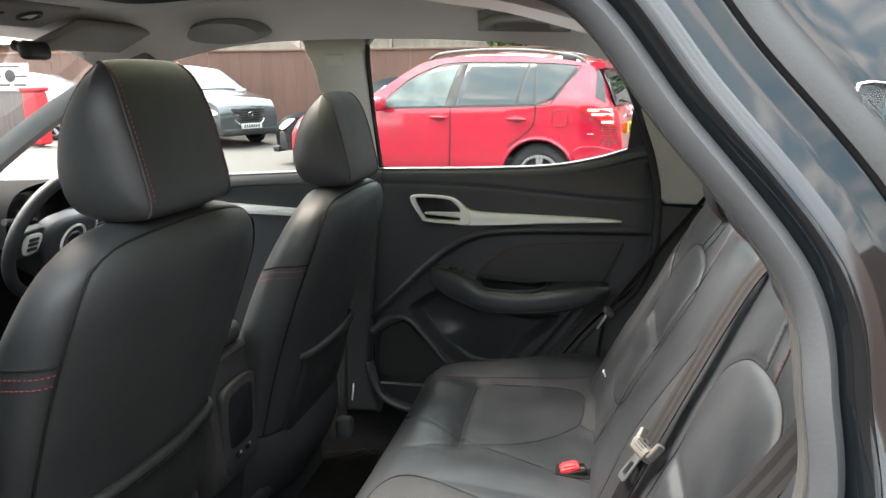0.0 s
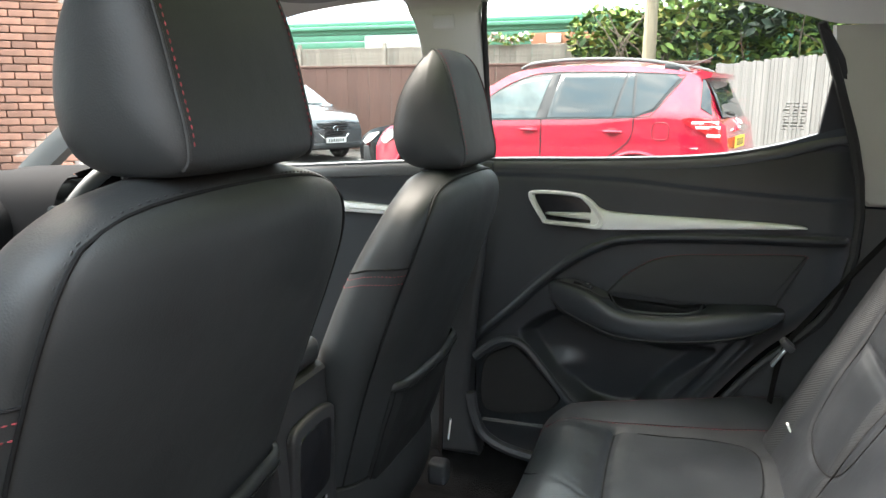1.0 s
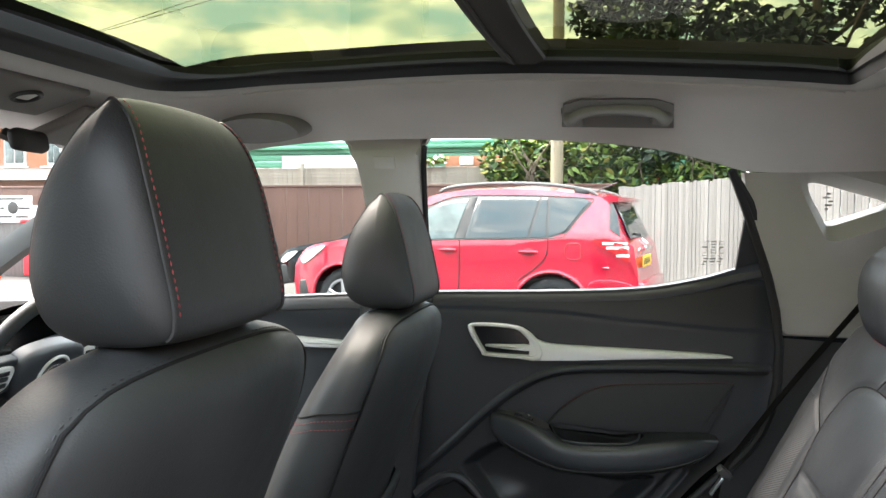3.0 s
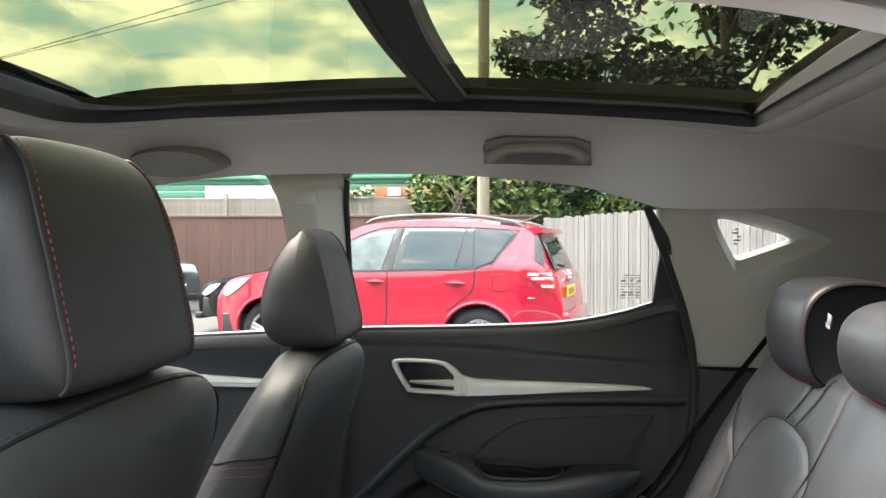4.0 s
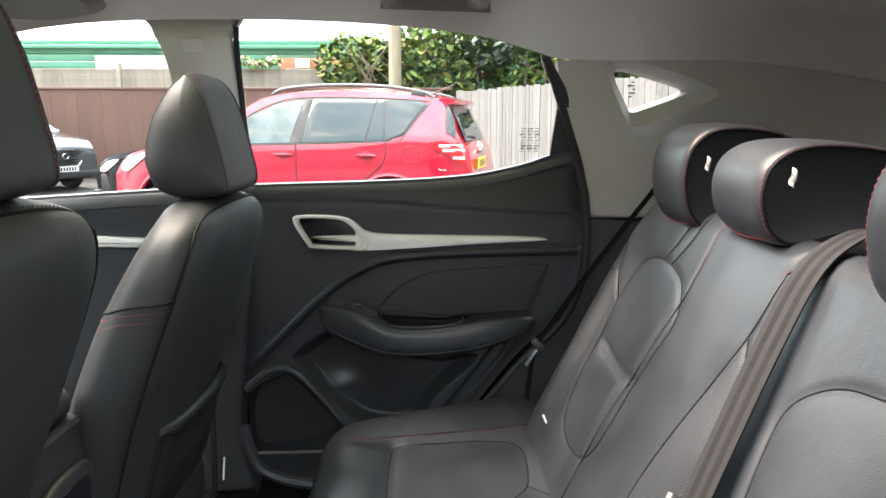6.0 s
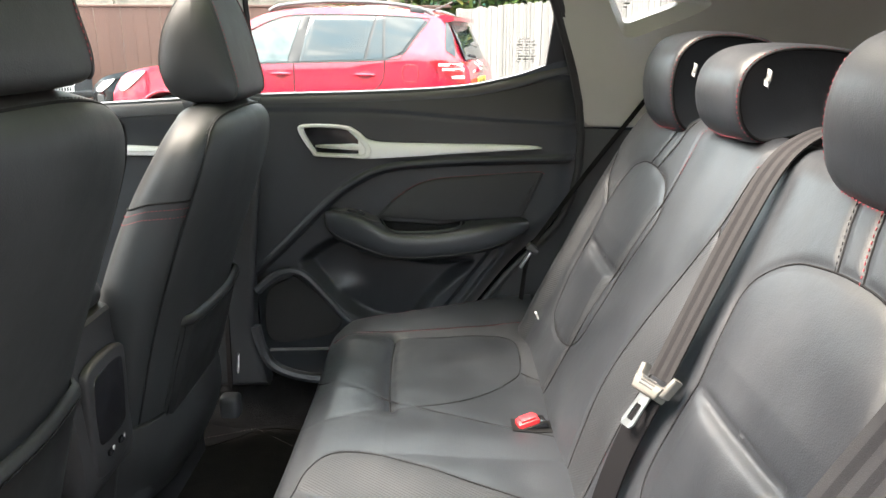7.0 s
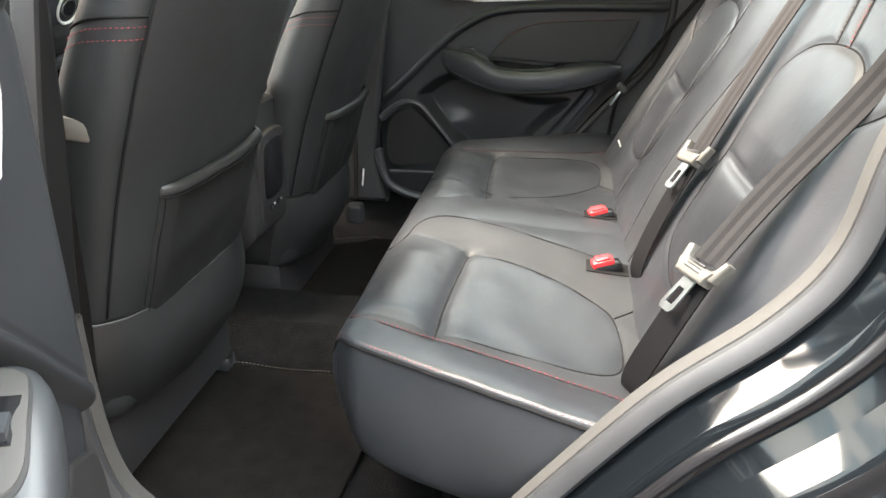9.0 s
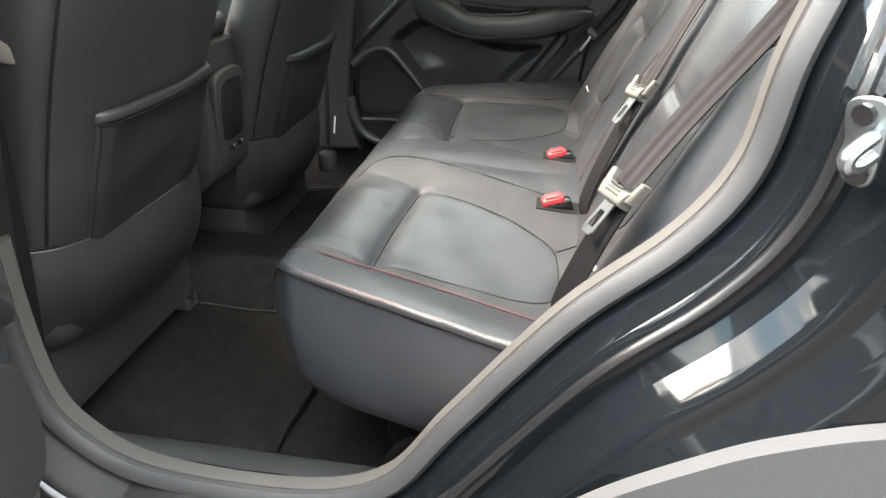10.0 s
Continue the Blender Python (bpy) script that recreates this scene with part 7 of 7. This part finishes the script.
def bar_plate(car, centre, wide, high, right, up, material, bars=7):
    """A number plate whose characters are plain bars."""
    right, up = Vector(right).normalized(), Vector(up).normalized()
    out = right.cross(up).normalized()
    at = lambda u, v, w: Vector(centre) + right * u + up * v + out * w
    pl = part("number_plate", plate([(-wide / 2, -high / 2), (wide / 2, -high / 2), (wide / 2, high / 2), (-wide / 2, high / 2)], at, 0.008, 0.003), material, car)
    for k in range(bars):
        u = -wide * 0.4 + wide * 0.8 * (k + 0.5) / bars
        part("plate_bar", plate([(u - wide * 0.035, -high * 0.3), (u + wide * 0.035, -high * 0.3), (u + wide * 0.035, high * 0.3), (u - wide * 0.035, high * 0.3)], lambda a, b, w: at(a, b, 0.008 + w), 0.001, 0.0003), BLACK_MARK, pl)


# red five-door off-roader, tail towards the right
YAW = -12.0
L = 4.35
front_x = 0.74 - L * math.cos(radians(YAW))
front_y = 6.52 + L * math.sin(radians(-YAW))
SUV_AT = (front_x, front_y + 0.9)
roof = [(0, 0.72), (0.04, 0.80), (0.2, 0.93), (0.6, 1.03), (1.1, 1.10), (1.25, 1.16), (1.9, 1.57), (2.2, 1.645), (2.7, 1.675), (3.3, 1.66), (3.8, 1.60), (3.98, 1.55), (4.08, 1.42), (4.2, 1.15), (4.31, 1.02), (4.35, 0.75)]
belt = [(0, 0.7), (0.3, 0.9), (1.1, 1.02), (2.0, 1.06), (3.2, 1.11), (3.9, 1.16), (4.2, 1.05), (4.35, 0.7)]
FW = [(1.47, 1.09), (2.33, 1.115), (2.44, 1.57), (2.12, 1.52), (1.85, 1.40)]
RW = [(2.47, 1.12), (3.19, 1.14), (3.27, 1.575), (2.55, 1.58)]
RT = [(3.225, 1.142), (3.40, 1.15), (3.36, 1.575), (3.305, 1.575)]
RQ = [(3.43, 1.155), (3.60, 1.22), (3.82, 1.53), (3.75, 1.555), (3.39, 1.575)]
suv, to, flank, half_w, top_f, shell = vehicle("red_off_roader", "cherry red five-door off-roader with roof rails", SUV_AT, YAW, RED_PAINT, L, roof, belt, 1.82, (0.86, 3.47), 0.35, windows=((FW, CAR_GLASS_PALE), (RW, CAR_GLASS), (RT, CAR_GLASS), (RQ, CAR_GLASS)), tail=0.86)
part("window_surround", patch([(1.42, 1.075), (2.3, 1.10), (3.43, 1.14), (3.62, 1.20), (3.85, 1.52), (3.78, 1.565), (3.1, 1.60), (2.4, 1.60), (2.12, 1.55), (1.8, 1.40)], flank(-1, 0.0), 0.004, 0.002), PLASTIC_DARK, suv)
for side in (-1,):
    on = flank(side, 0.002)
    for a, b, c in (((1.40, 1.08), (1.36, 0.8), (1.45, 0.42)), ((2.40, 1.10), (2.405, 0.8), (2.39, 0.42)), ((3.42, 1.13), (3.38, 0.90), (3.10, 0.68))):
        part("door_seam", tube([on(*p, 0.0) for p in spline([(*a, 0), (*b, 0), (*c, 0)], 8) for p in [(p.x, p.y)]], 0.006, 5), PLASTIC_DARK, suv)
    part("window_bar", plate([(2.34, 1.115), (2.46, 1.12), (2.54, 1.58), (2.45, 1.57)], flank(side, 0.003), 0.006, 0.002), PLASTIC_DARK, suv)
    trim = [on(x, z, 0.002) for x, z in [(1.42, 1.075), (2.3, 1.10), (3.43, 1.14), (3.62, 1.20), (3.85, 1.52), (3.78, 1.565), (3.1, 1.60), (2.4, 1.60), (2.12, 1.55), (1.8, 1.40), (1.42, 1.085)]]
    part("window_trim", tube(spline(trim, 5), 0.005, 5), PLASTIC_DARK, suv)
    for x in (2.26, 3.21):
        h = part("door_handle", tube([on(x - 0.10, 0.985, 0.012), on(x - 0.085, 0.99, 0.035), on(x + 0.08, 0.99, 0.035), on(x + 0.10, 0.985, 0.01)], 0.017, 8), RED_PAINT, suv)
        # flat plate in darker red: the shade of the handle hollow as colour
        part("handle_cup", plate([(x + 0.07 * math.cos(a), 0.985 + 0.042 * math.sin(a)) for a in (2 * math.pi * k / 16 for k in range(16))], flank(side, 0.0), 0.004, 0.001), surface("dark_red_shadow_cup", (0.16, 0.003, 0.01), 0.4, bump=0), h)
    cap = [(3.70 + 0.085 * math.copysign(abs(math.cos(a)) ** 0.6, math.cos(a)), 1.005 + 0.085 * math.copysign(abs(math.sin(a)) ** 0.6, math.sin(a))) for a in (2 * math.pi * k / 28 for k in range(28))]
    part("filler_flap_seam", tube([on(u, v, 0.001) for u, v in cap], 0.005, 5, closed=True), surface("dark_red_gap", (0.18, 0.004, 0.012), 0.5, bump=0), suv)
    part("mirror_housing", block((0.14, 0.2, 0.16), to(1.52, side * 1.0, 1.13), 0.05, 3, turn=(0, 0, YAW)), RED_PAINT, suv)
    for wx in (0.86, 3.47):
        rim_pts = [on(wx + 0.435 * math.cos(a), 0.35 + 0.435 * math.sin(a), 0.004) for a in np.linspace(0.05, math.pi - 0.05, 20)]
        part("arch_lip", tube(rim_pts, 0.022, 7), RED_PAINT, suv)
    part("sill_cladding", plate([(1.25, 0.29), (3.08, 0.29), (3.06, 0.37), (1.27, 0.37)], flank(side, 0.004), 0.02, 0.008), PLASTIC_DARK, suv)
    tail_l = flat2(spline([(3.90, 1.13), (4.02, 1.145), (4.17, 1.14), (4.24, 1.10), (4.27, 0.95), (4.24, 0.90), (4.12, 0.99), (3.98, 1.06)], 4, True))
    lamp = part("tail_lamp", patch(tail_l, flank(side, 0.006), 0.02, 0.008), LAMP_RED, suv, "red tail lamp with clear bars")
    for z, x0, x1 in ((1.095, 4.0, 4.235), (1.05, 4.04, 4.25), (0.97, 4.14, 4.26)):
        part("clear_bar", plate(dense([(x0, z - 0.014), (x1, z - 0.018), (x1, z + 0.014), (x0, z + 0.012)], 0.06), flank(side, 0.026), 0.004, 0.0015), LAMP_CLEAR, lamp)
    bump_l = [(3.95, 0.42), (4.33, 0.40), (4.345, 0.62), (4.2, 0.70), (3.98, 0.72), (3.86, 0.66), (3.90, 0.5)]
    part("rear_bumper", patch(flat2(spline(bump_l, 4, True)), flank(side, 0.004), 0.03, 0.02), RED_PAINT, suv)
    part("front_lamp", patch(flat2(spline([(0.12, 0.82), (0.35, 0.93), (0.62, 1.0), (0.45, 0.86), (0.22, 0.76)], 4, True)), flank(side, 0.004), 0.02, 0.008), LAMP_CLEAR, suv)
for side in (-1, 1):
    rl = [to(x, side * (half_w(x, top_f(x)) - 0.03), top_f(x) + dz) for x, dz in ((2.05, 0.02), (2.2, 0.055), (2.7, 0.06), (3.3, 0.06), (3.75, 0.05), (3.9, 0.005))]
    part("roof_rail", tube(spline(rl, 6), 0.02, 8), RAIL_GREY, suv, "grey roof rail")
    part("rail_foot", block((0.16, 0.04, 0.07), to(3.72, side * (half_w(3.72, 1.6) - 0.03), top_f(3.72) + 0.015), 0.02, turn=(0, 8, YAW)), PLASTIC_DARK, suv)
tg = lambda y, z, w: to(np.interp(z, (0.7, 1.02, 1.15, 1.42, 1.55), (4.36, 4.32, 4.22, 4.10, 4.02)) + w, y, z)
part("rear_window", plate(dense([(-0.62, 1.14), (0.62, 1.14), (0.55, 1.5), (-0.55, 1.5)], 0.15), lambda u, v, w: tg(u, v, 0.006 + w), 0.008, 0.003), CAR_GLASS, suv)
part("side_rear_window", patch([(4.06, 1.24), (4.17, 1.165), (4.12, 1.40), (4.07, 1.50), (4.04, 1.52)], flank(-1, 0.006), 0.006, 0.002), CAR_GLASS, suv)
part("spoiler", rings([[tg(y, 1.55, -0.12), tg(y, 1.6, 0.0), tg(y, 1.575, 0.14 - 0.05 * (y / 0.66) ** 2), tg(y, 1.535, 0.13 - 0.05 * (y / 0.66) ** 2), tg(y, 1.52, 0.0)] for y in np.linspace(-0.66, 0.66, 13)]), RED_PAINT, suv)
part("wiper", tube([tg(0.0, 1.16, 0.02), tg(-0.35, 1.19, 0.025)], 0.012, 6), PLASTIC_DARK, suv)
part("tailgate_handle", block((0.04, 0.5, 0.05), tg(0.0, 1.03, 0.02), 0.01, turn=(0, 0, YAW)), CHROME, suv)
bar_plate(suv, tg(-0.30, 0.90, 0.02), 0.52, 0.12, turn_v := Matrix.Rotation(radians(YAW), 3, "Z") @ Vector((0, 1, 0)), (0, 0, 1), PLATE_YELLOW)
part("maker_badge", tube([tg(-0.02 + 0.05 * math.cos(a), 1.095 + 0.035 * math.sin(a), 0.03) for a in (2 * math.pi * k / 16 for k in range(16))], 0.008, 6, closed=True), CHROME, suv)
part("model_badge", plate([(4.0, 0.838), (4.07, 0.836), (4.07, 0.848), (4.0, 0.85)], flank(-1, 0.006), 0.004, 0.001), CHROME, suv)
part("rear_bumper_face", block((0.1, 1.5, 0.26), tg(0, 0.56, 0.0), 0.04, 3, turn=(0, 0, YAW)), RED_PAINT, suv)
part("aerial", tube([to(3.7, 0.1, 1.66), to(3.95, 0.1, 1.76)], 0.008, 6), PLASTIC_DARK, suv)

# dark crossover facing the yard, nose to the right
roof_h = [(0, 0.62), (0.06, 0.80), (0.3, 0.96), (0.9, 1.05), (1.2, 1.12), (1.9, 1.56), (2.4, 1.65), (3.4, 1.60), (4.0, 1.45), (4.3, 1.1), (4.45, 0.7)]
belt_h = [(0, 0.6), (0.4, 0.9), (1.2, 1.0), (3.0, 1.08), (4.0, 1.1), (4.45, 0.65)]
FW2 = [(1.5, 1.05), (2.3, 1.08), (2.35, 1.52), (1.95, 1.45)]
RW2 = [(2.38, 1.085), (3.2, 1.12), (3.1, 1.53), (2.43, 1.53)]
cx5, to2, flank2, hw2, tf2, sh2 = vehicle("dark_crossover", "graphite crossover parked nose out by the brown fence", (-6.9, 12.75), 155.0, GREY_PAINT, 4.45, roof_h, belt_h, 1.84, (0.9, 3.6), 0.35, windows=((FW2, CAR_GLASS), (RW2, CAR_GLASS)), nose=0.80)
grille = [(-0.42, 0.80), (0.42, 0.80), (0.36, 0.58), (0.2, 0.48), (-0.2, 0.48), (-0.36, 0.58)]
fr = lambda u, v, w: to2(0.02 + 0.16 * (abs(u) / 0.75) ** 2 - w, u, v)
part("grille", plate(dense(flat2(grille), 0.1), lambda u, v, w: fr(u, v, 0.02 + w), 0.02, 0.005), PLASTIC_DARK, cx5)
for k in range(5):
    part("grille_slat", block((0.02, 0.7 - 0.06 * k, 0.014), fr(0, 0.76 - 0.05 * k, 0.05), 0.004, turn=(0, 0, 155)), GLOSS_BLACK, cx5)
part("grille_wing", tube(spline([fr(-0.5, 0.74, 0.03), fr(-0.37, 0.57, 0.05), fr(-0.2, 0.46, 0.055), fr(0.2, 0.46, 0.055), fr(0.37, 0.57, 0.05), fr(0.5, 0.74, 0.03)], 5), 0.014, 6), CHROME, cx5)
part("maker_badge", tube([fr(0.06 * math.cos(a), 0.68 + 0.05 * math.sin(a), 0.065) for a in (2 * math.pi * k / 16 for k in range(16))], 0.008, 6, closed=True), CHROME, cx5)
bar_plate(cx5, fr(0.0, 0.44, 0.07), 0.52, 0.11, Matrix.Rotation(radians(155), 3, "Z") @ Vector((0, -1, 0)), (0, 0, 1), WHITE_PANEL)
part("lower_bumper", block((0.12, 1.4, 0.14), fr(0, 0.32, 0.0), 0.04, 3, turn=(0, 0, 155)), PLASTIC_DARK, cx5)
for side in (-1, 1):
    part("headlamp", patch(flat2(spline([(0.06, 0.70), (0.2, 0.80), (0.55, 0.90), (0.4, 0.78), (0.18, 0.68)], 4, True)), flank2(side, 0.004), 0.02, 0.008), LAMP_CLEAR, cx5)
    part("door_mirror", block((0.13, 0.2, 0.14), to2(1.5, side * 1.02, 1.1), 0.05, 3, turn=(0, 0, 155)), GREY_PAINT, cx5)
    part("fog_recess", plate(dense([(0.1, 0.42), (0.3, 0.44), (0.28, 0.55), (0.12, 0.53)], 0.08), flank2(side, 0.004), 0.006, 0.002), PLASTIC_DARK, cx5)
part("windscreen", plate(dense([(-0.68, 1.15), (0.68, 1.15), (0.6, 1.55), (-0.6, 1.55)], 0.15), lambda u, v, w: to2(np.interp(v, (1.12, 1.56), (1.2, 1.9)) - 0.03 - w * 0.5, u, v + 0.035 + w * 0.5), 0.006, 0.002), CAR_GLASS_PALE, cx5)

# black saloon, mostly hidden behind the red car
blk, to3, flank3, hw3, tf3, sh3 = vehicle("black_saloon", "gloss black saloon behind the red car", (-4.95, 10.75), -9.0, PAINT, 4.4, [(0, 0.55), (0.06, 0.68), (0.3, 0.80), (1.0, 0.94), (1.3, 1.0), (2.0, 1.38), (2.6, 1.44), (3.4, 1.36), (4.0, 1.05), (4.4, 0.8)], [(0, 0.55), (0.4, 0.75), (1.3, 0.9), (3.0, 0.95), (4.4, 0.75)], 1.8, (0.85, 3.5), 0.33, windows=(([(1.6, 0.95), (2.4, 0.97), (2.4, 1.32), (2.1, 1.3)], CAR_GLASS),))
part("headlamp", patch(flat2(spline([(0.1, 0.62), (0.3, 0.74), (0.55, 0.78), (0.4, 0.66), (0.2, 0.58)], 4, True)), flank3(-1, 0.004), 0.02, 0.008), LAMP_CLEAR, blk)
part("front_splitter", block((0.14, 1.5, 0.1), to3(0.05, 0, 0.26), 0.03, turn=(0, 0, -9)), PLASTIC_DARK, blk)
# silver hatchback farther along the fence
slv, to4, flank4, hw4, tf4, sh4 = vehicle("silver_hatchback", "pale silver hatchback farther along the fence", (-11.4, 14.1), 180.0, SILVER_PAINT, 4.1, [(0, 0.6), (0.06, 0.75), (0.3, 0.9), (0.9, 1.02), (1.7, 1.45), (2.3, 1.52), (3.4, 1.46), (3.9, 1.2), (4.05, 0.95), (4.1, 0.7)], [(0, 0.6), (0.4, 0.8), (1.2, 0.95), (3.6, 1.05), (4.1, 0.7)], 1.74, (0.8, 3.35), 0.31, windows=(([(1.4, 1.0), (2.2, 1.02), (2.2, 1.4), (1.8, 1.36)], CAR_GLASS), ([(2.25, 1.02), (3.2, 1.06), (3.2, 1.38), (2.25, 1.4)], CAR_GLASS)))
part("tail_lamp", plate(dense([(3.86, 0.9), (4.04, 0.88), (3.98, 1.12), (3.86, 1.14)], 0.06), flank4(-1, 0.004), 0.02, 0.006), LAMP_RED, slv)

# ---- street end: brick house, banner, cone, bin, post ----
house = thing("brick_house", (-24, 27, 0), "orange brick house with white windows under a tiled roof", "house")
part("wall", block((9, 8, 5.4), (-26.5, 30.0, 2.7), 0.02), BRICK_FAR, house)
rows_g = [[(x, 25.6, 5.3), (x, 30.0, 8.0), (x, 34.4, 5.3)] for x in (-31.3, -21.7)]
bm = rings(rows_g)
part("roof", bm, ROOF_TILE, house)
part("fascia", block((9.3, 0.1, 0.22), (-26.5, 25.85, 5.28), 0.02), WHITE_PANEL, house)
for x in (-29.5, -27.2, -24.9, -22.9):
    for z in (1.6, 4.0):
        w_ob = part("window", block((1.1 if x < -24 else 0.7, 0.1, 1.25), (x, 25.97, z), 0.02), WHITE_PANEL, house, "white-framed window")
        for dx in (-0.25, 0.25):
            part("pane", block((0.42 if x < -24 else 0.26, 0.04, 1.0), (x + dx * (1 if x < -24 else 0.6), 25.91, z), 0.01), CAR_GLASS_PALE, w_ob)
        part("sill", block((1.3, 0.16, 0.08), (x, 25.92, z - 0.68), 0.01), WHITE_PANEL, w_ob)
part("porch_roof", rings([[(x, 24.4, 2.7), (x, 26.0, 3.3), (x, 26.0, 2.7)] for x in (-30, -22)]), ROOF_TILE, house)
banner = thing("banner_fence", (-13.5, 12.1, 0), "white banner with a round black mark on a grey yard fence", "banner")
part("yard_fence", block((5.0, 0.06, 1.25), (-13.95, 12.1, 0.625), 0.02), FENCE_GREY, banner)
part("banner_sheet", block((1.06, 0.02, 0.58), (-12.08, 12.05, 1.44), 0.004), WHITE_PANEL, banner, "white printed sheet")
part("round_mark", plate([(-12.02 + 0.13 * math.cos(a), 1.47 + 0.13 * math.sin(a)) for a in (2 * math.pi * k / 20 for k in range(20))], lambda u, v, w: Vector((u, 12.038 - w, v)), 0.004, 0.001), BLACK_MARK, banner)
for x, z, w in ((-12.38, 1.46, 0.28), (-11.74, 1.46, 0.28), (-12.25, 1.28, 0.4), (-11.8, 1.28, 0.3), (-12.1, 1.66, 0.7)):
    part("lettering_bar", block((w, 0.006, 0.035), (x, 12.037, z), 0.002), BLACK_MARK, banner)
cone = thing("traffic_cone", (-12.1, 11.4, 0), "orange and white traffic cone on the yard", "traffic cone")
part("cone", tube([(-12.1, 11.4, 0.03), (-12.1, 11.4, 0.85)], lambda u: 0.15 - 0.11 * u, 16), ORANGE, cone)
part("white_sleeve", tube([(-12.1, 11.4, 0.4), (-12.1, 11.4, 0.62)], lambda u: 0.112 - 0.03 * u, 16), WHITE_PANEL, cone)
part("foot", block((0.38, 0.38, 0.05), (-12.1, 11.4, 0.025), 0.01), ORANGE, cone)
bin_ob = thing("red_bin", (-11.35, 11.9, 0), "red street bin by the banner fence", "bin")
part("drum", block((0.36, 0.36, 1.1), (-11.35, 11.9, 0.6), 0.06, 3), RED_BIN, bin_ob)
part("lid", block((0.42, 0.42, 0.1), (-11.35, 11.9, 1.2), 0.04, 3), RED_BIN, bin_ob)
post = thing("yellow_post", (-5.7, 5.0, 0), "white post with a yellow upper sleeve by the brick corner", "post")
part("shaft", block((0.05, 0.05, 2.6), (-5.72, 4.98, 1.3), 0.008), WHITE_PANEL, post)
part("yellow_sleeve", block((0.08, 0.08, 0.62), (-5.71, 4.98, 2.1), 0.01), YELLOW, post)

# brick gable near the yard gate: bricks with recessed joints
gable = thing("brick_building", (-6.2, 4.85, 0), "orange brick building corner in stretcher bond", "building", kind="structure")
g_way = Vector((-0.80, -0.60, 0))
g_out = Vector((0.60, -0.80, 0)) * 1.0
g_yaw = math.degrees(math.atan2(g_way.y, g_way.x))
g_at = Vector((-5.88, 4.95, 0))
mid = g_at + g_way * 3.0 - g_out * 0.16
part("mortar_bed", block((6.0, 0.3, 5.0), (mid.x, mid.y, 2.5), 0.0, turn=(0, 0, g_yaw)), MORTAR, gable)
one = part("brick", block((0.215, 0.1, 0.065), (0, 0, 0), 0.006, 1), BRICK, None)
brick_me = one.data
bpy.data.objects.remove(one)
near_bricks, rest = [], bmesh.new()
for row in range(66):
    z = 0.0375 + 0.075 * row
    for k in range(27):
        s = 0.1125 + 0.225 * k - (0.1125 if row % 2 else 0.0)
        p = g_at + g_way * max(s, 0.06) + g_out * 0.01
        if 8 <= row <= 45 and s < 1.75:
            near_bricks.append((p.x, p.y, z))
        else:
            block((0.215, 0.1, 0.065), (p.x, p.y, z), 0, turn=(0, 0, g_yaw), bm=rest)
part("brickwork", rest, BRICK_FAR, gable)["kind"] = "stuff"
for x, y, z in near_bricks:
    ob = new("brick", brick_me)
    ob.parent = gable
    ob.matrix_basis = Matrix.Translation((x - gable.location.x, y - gable.location.y, z)) @ Matrix.Rotation(radians(g_yaw), 4, "Z")

# plain unseen walls added behind the filming side to cut low skylight and darken reflections
for name, size, at in (("yard_wall", (22, 0.3, 3.4), (-4, -8.5, 1.7)), ("yard_wall_side", (0.3, 16, 5.0), (6.6, -6.0, 2.5))):
    w_ob = part(name, block(size, at, 0.02), DULL_BRICK)
    tagged(w_ob, "plain dull brown brick wall, added unseen to cut low skylight", "wall", kind="structure")
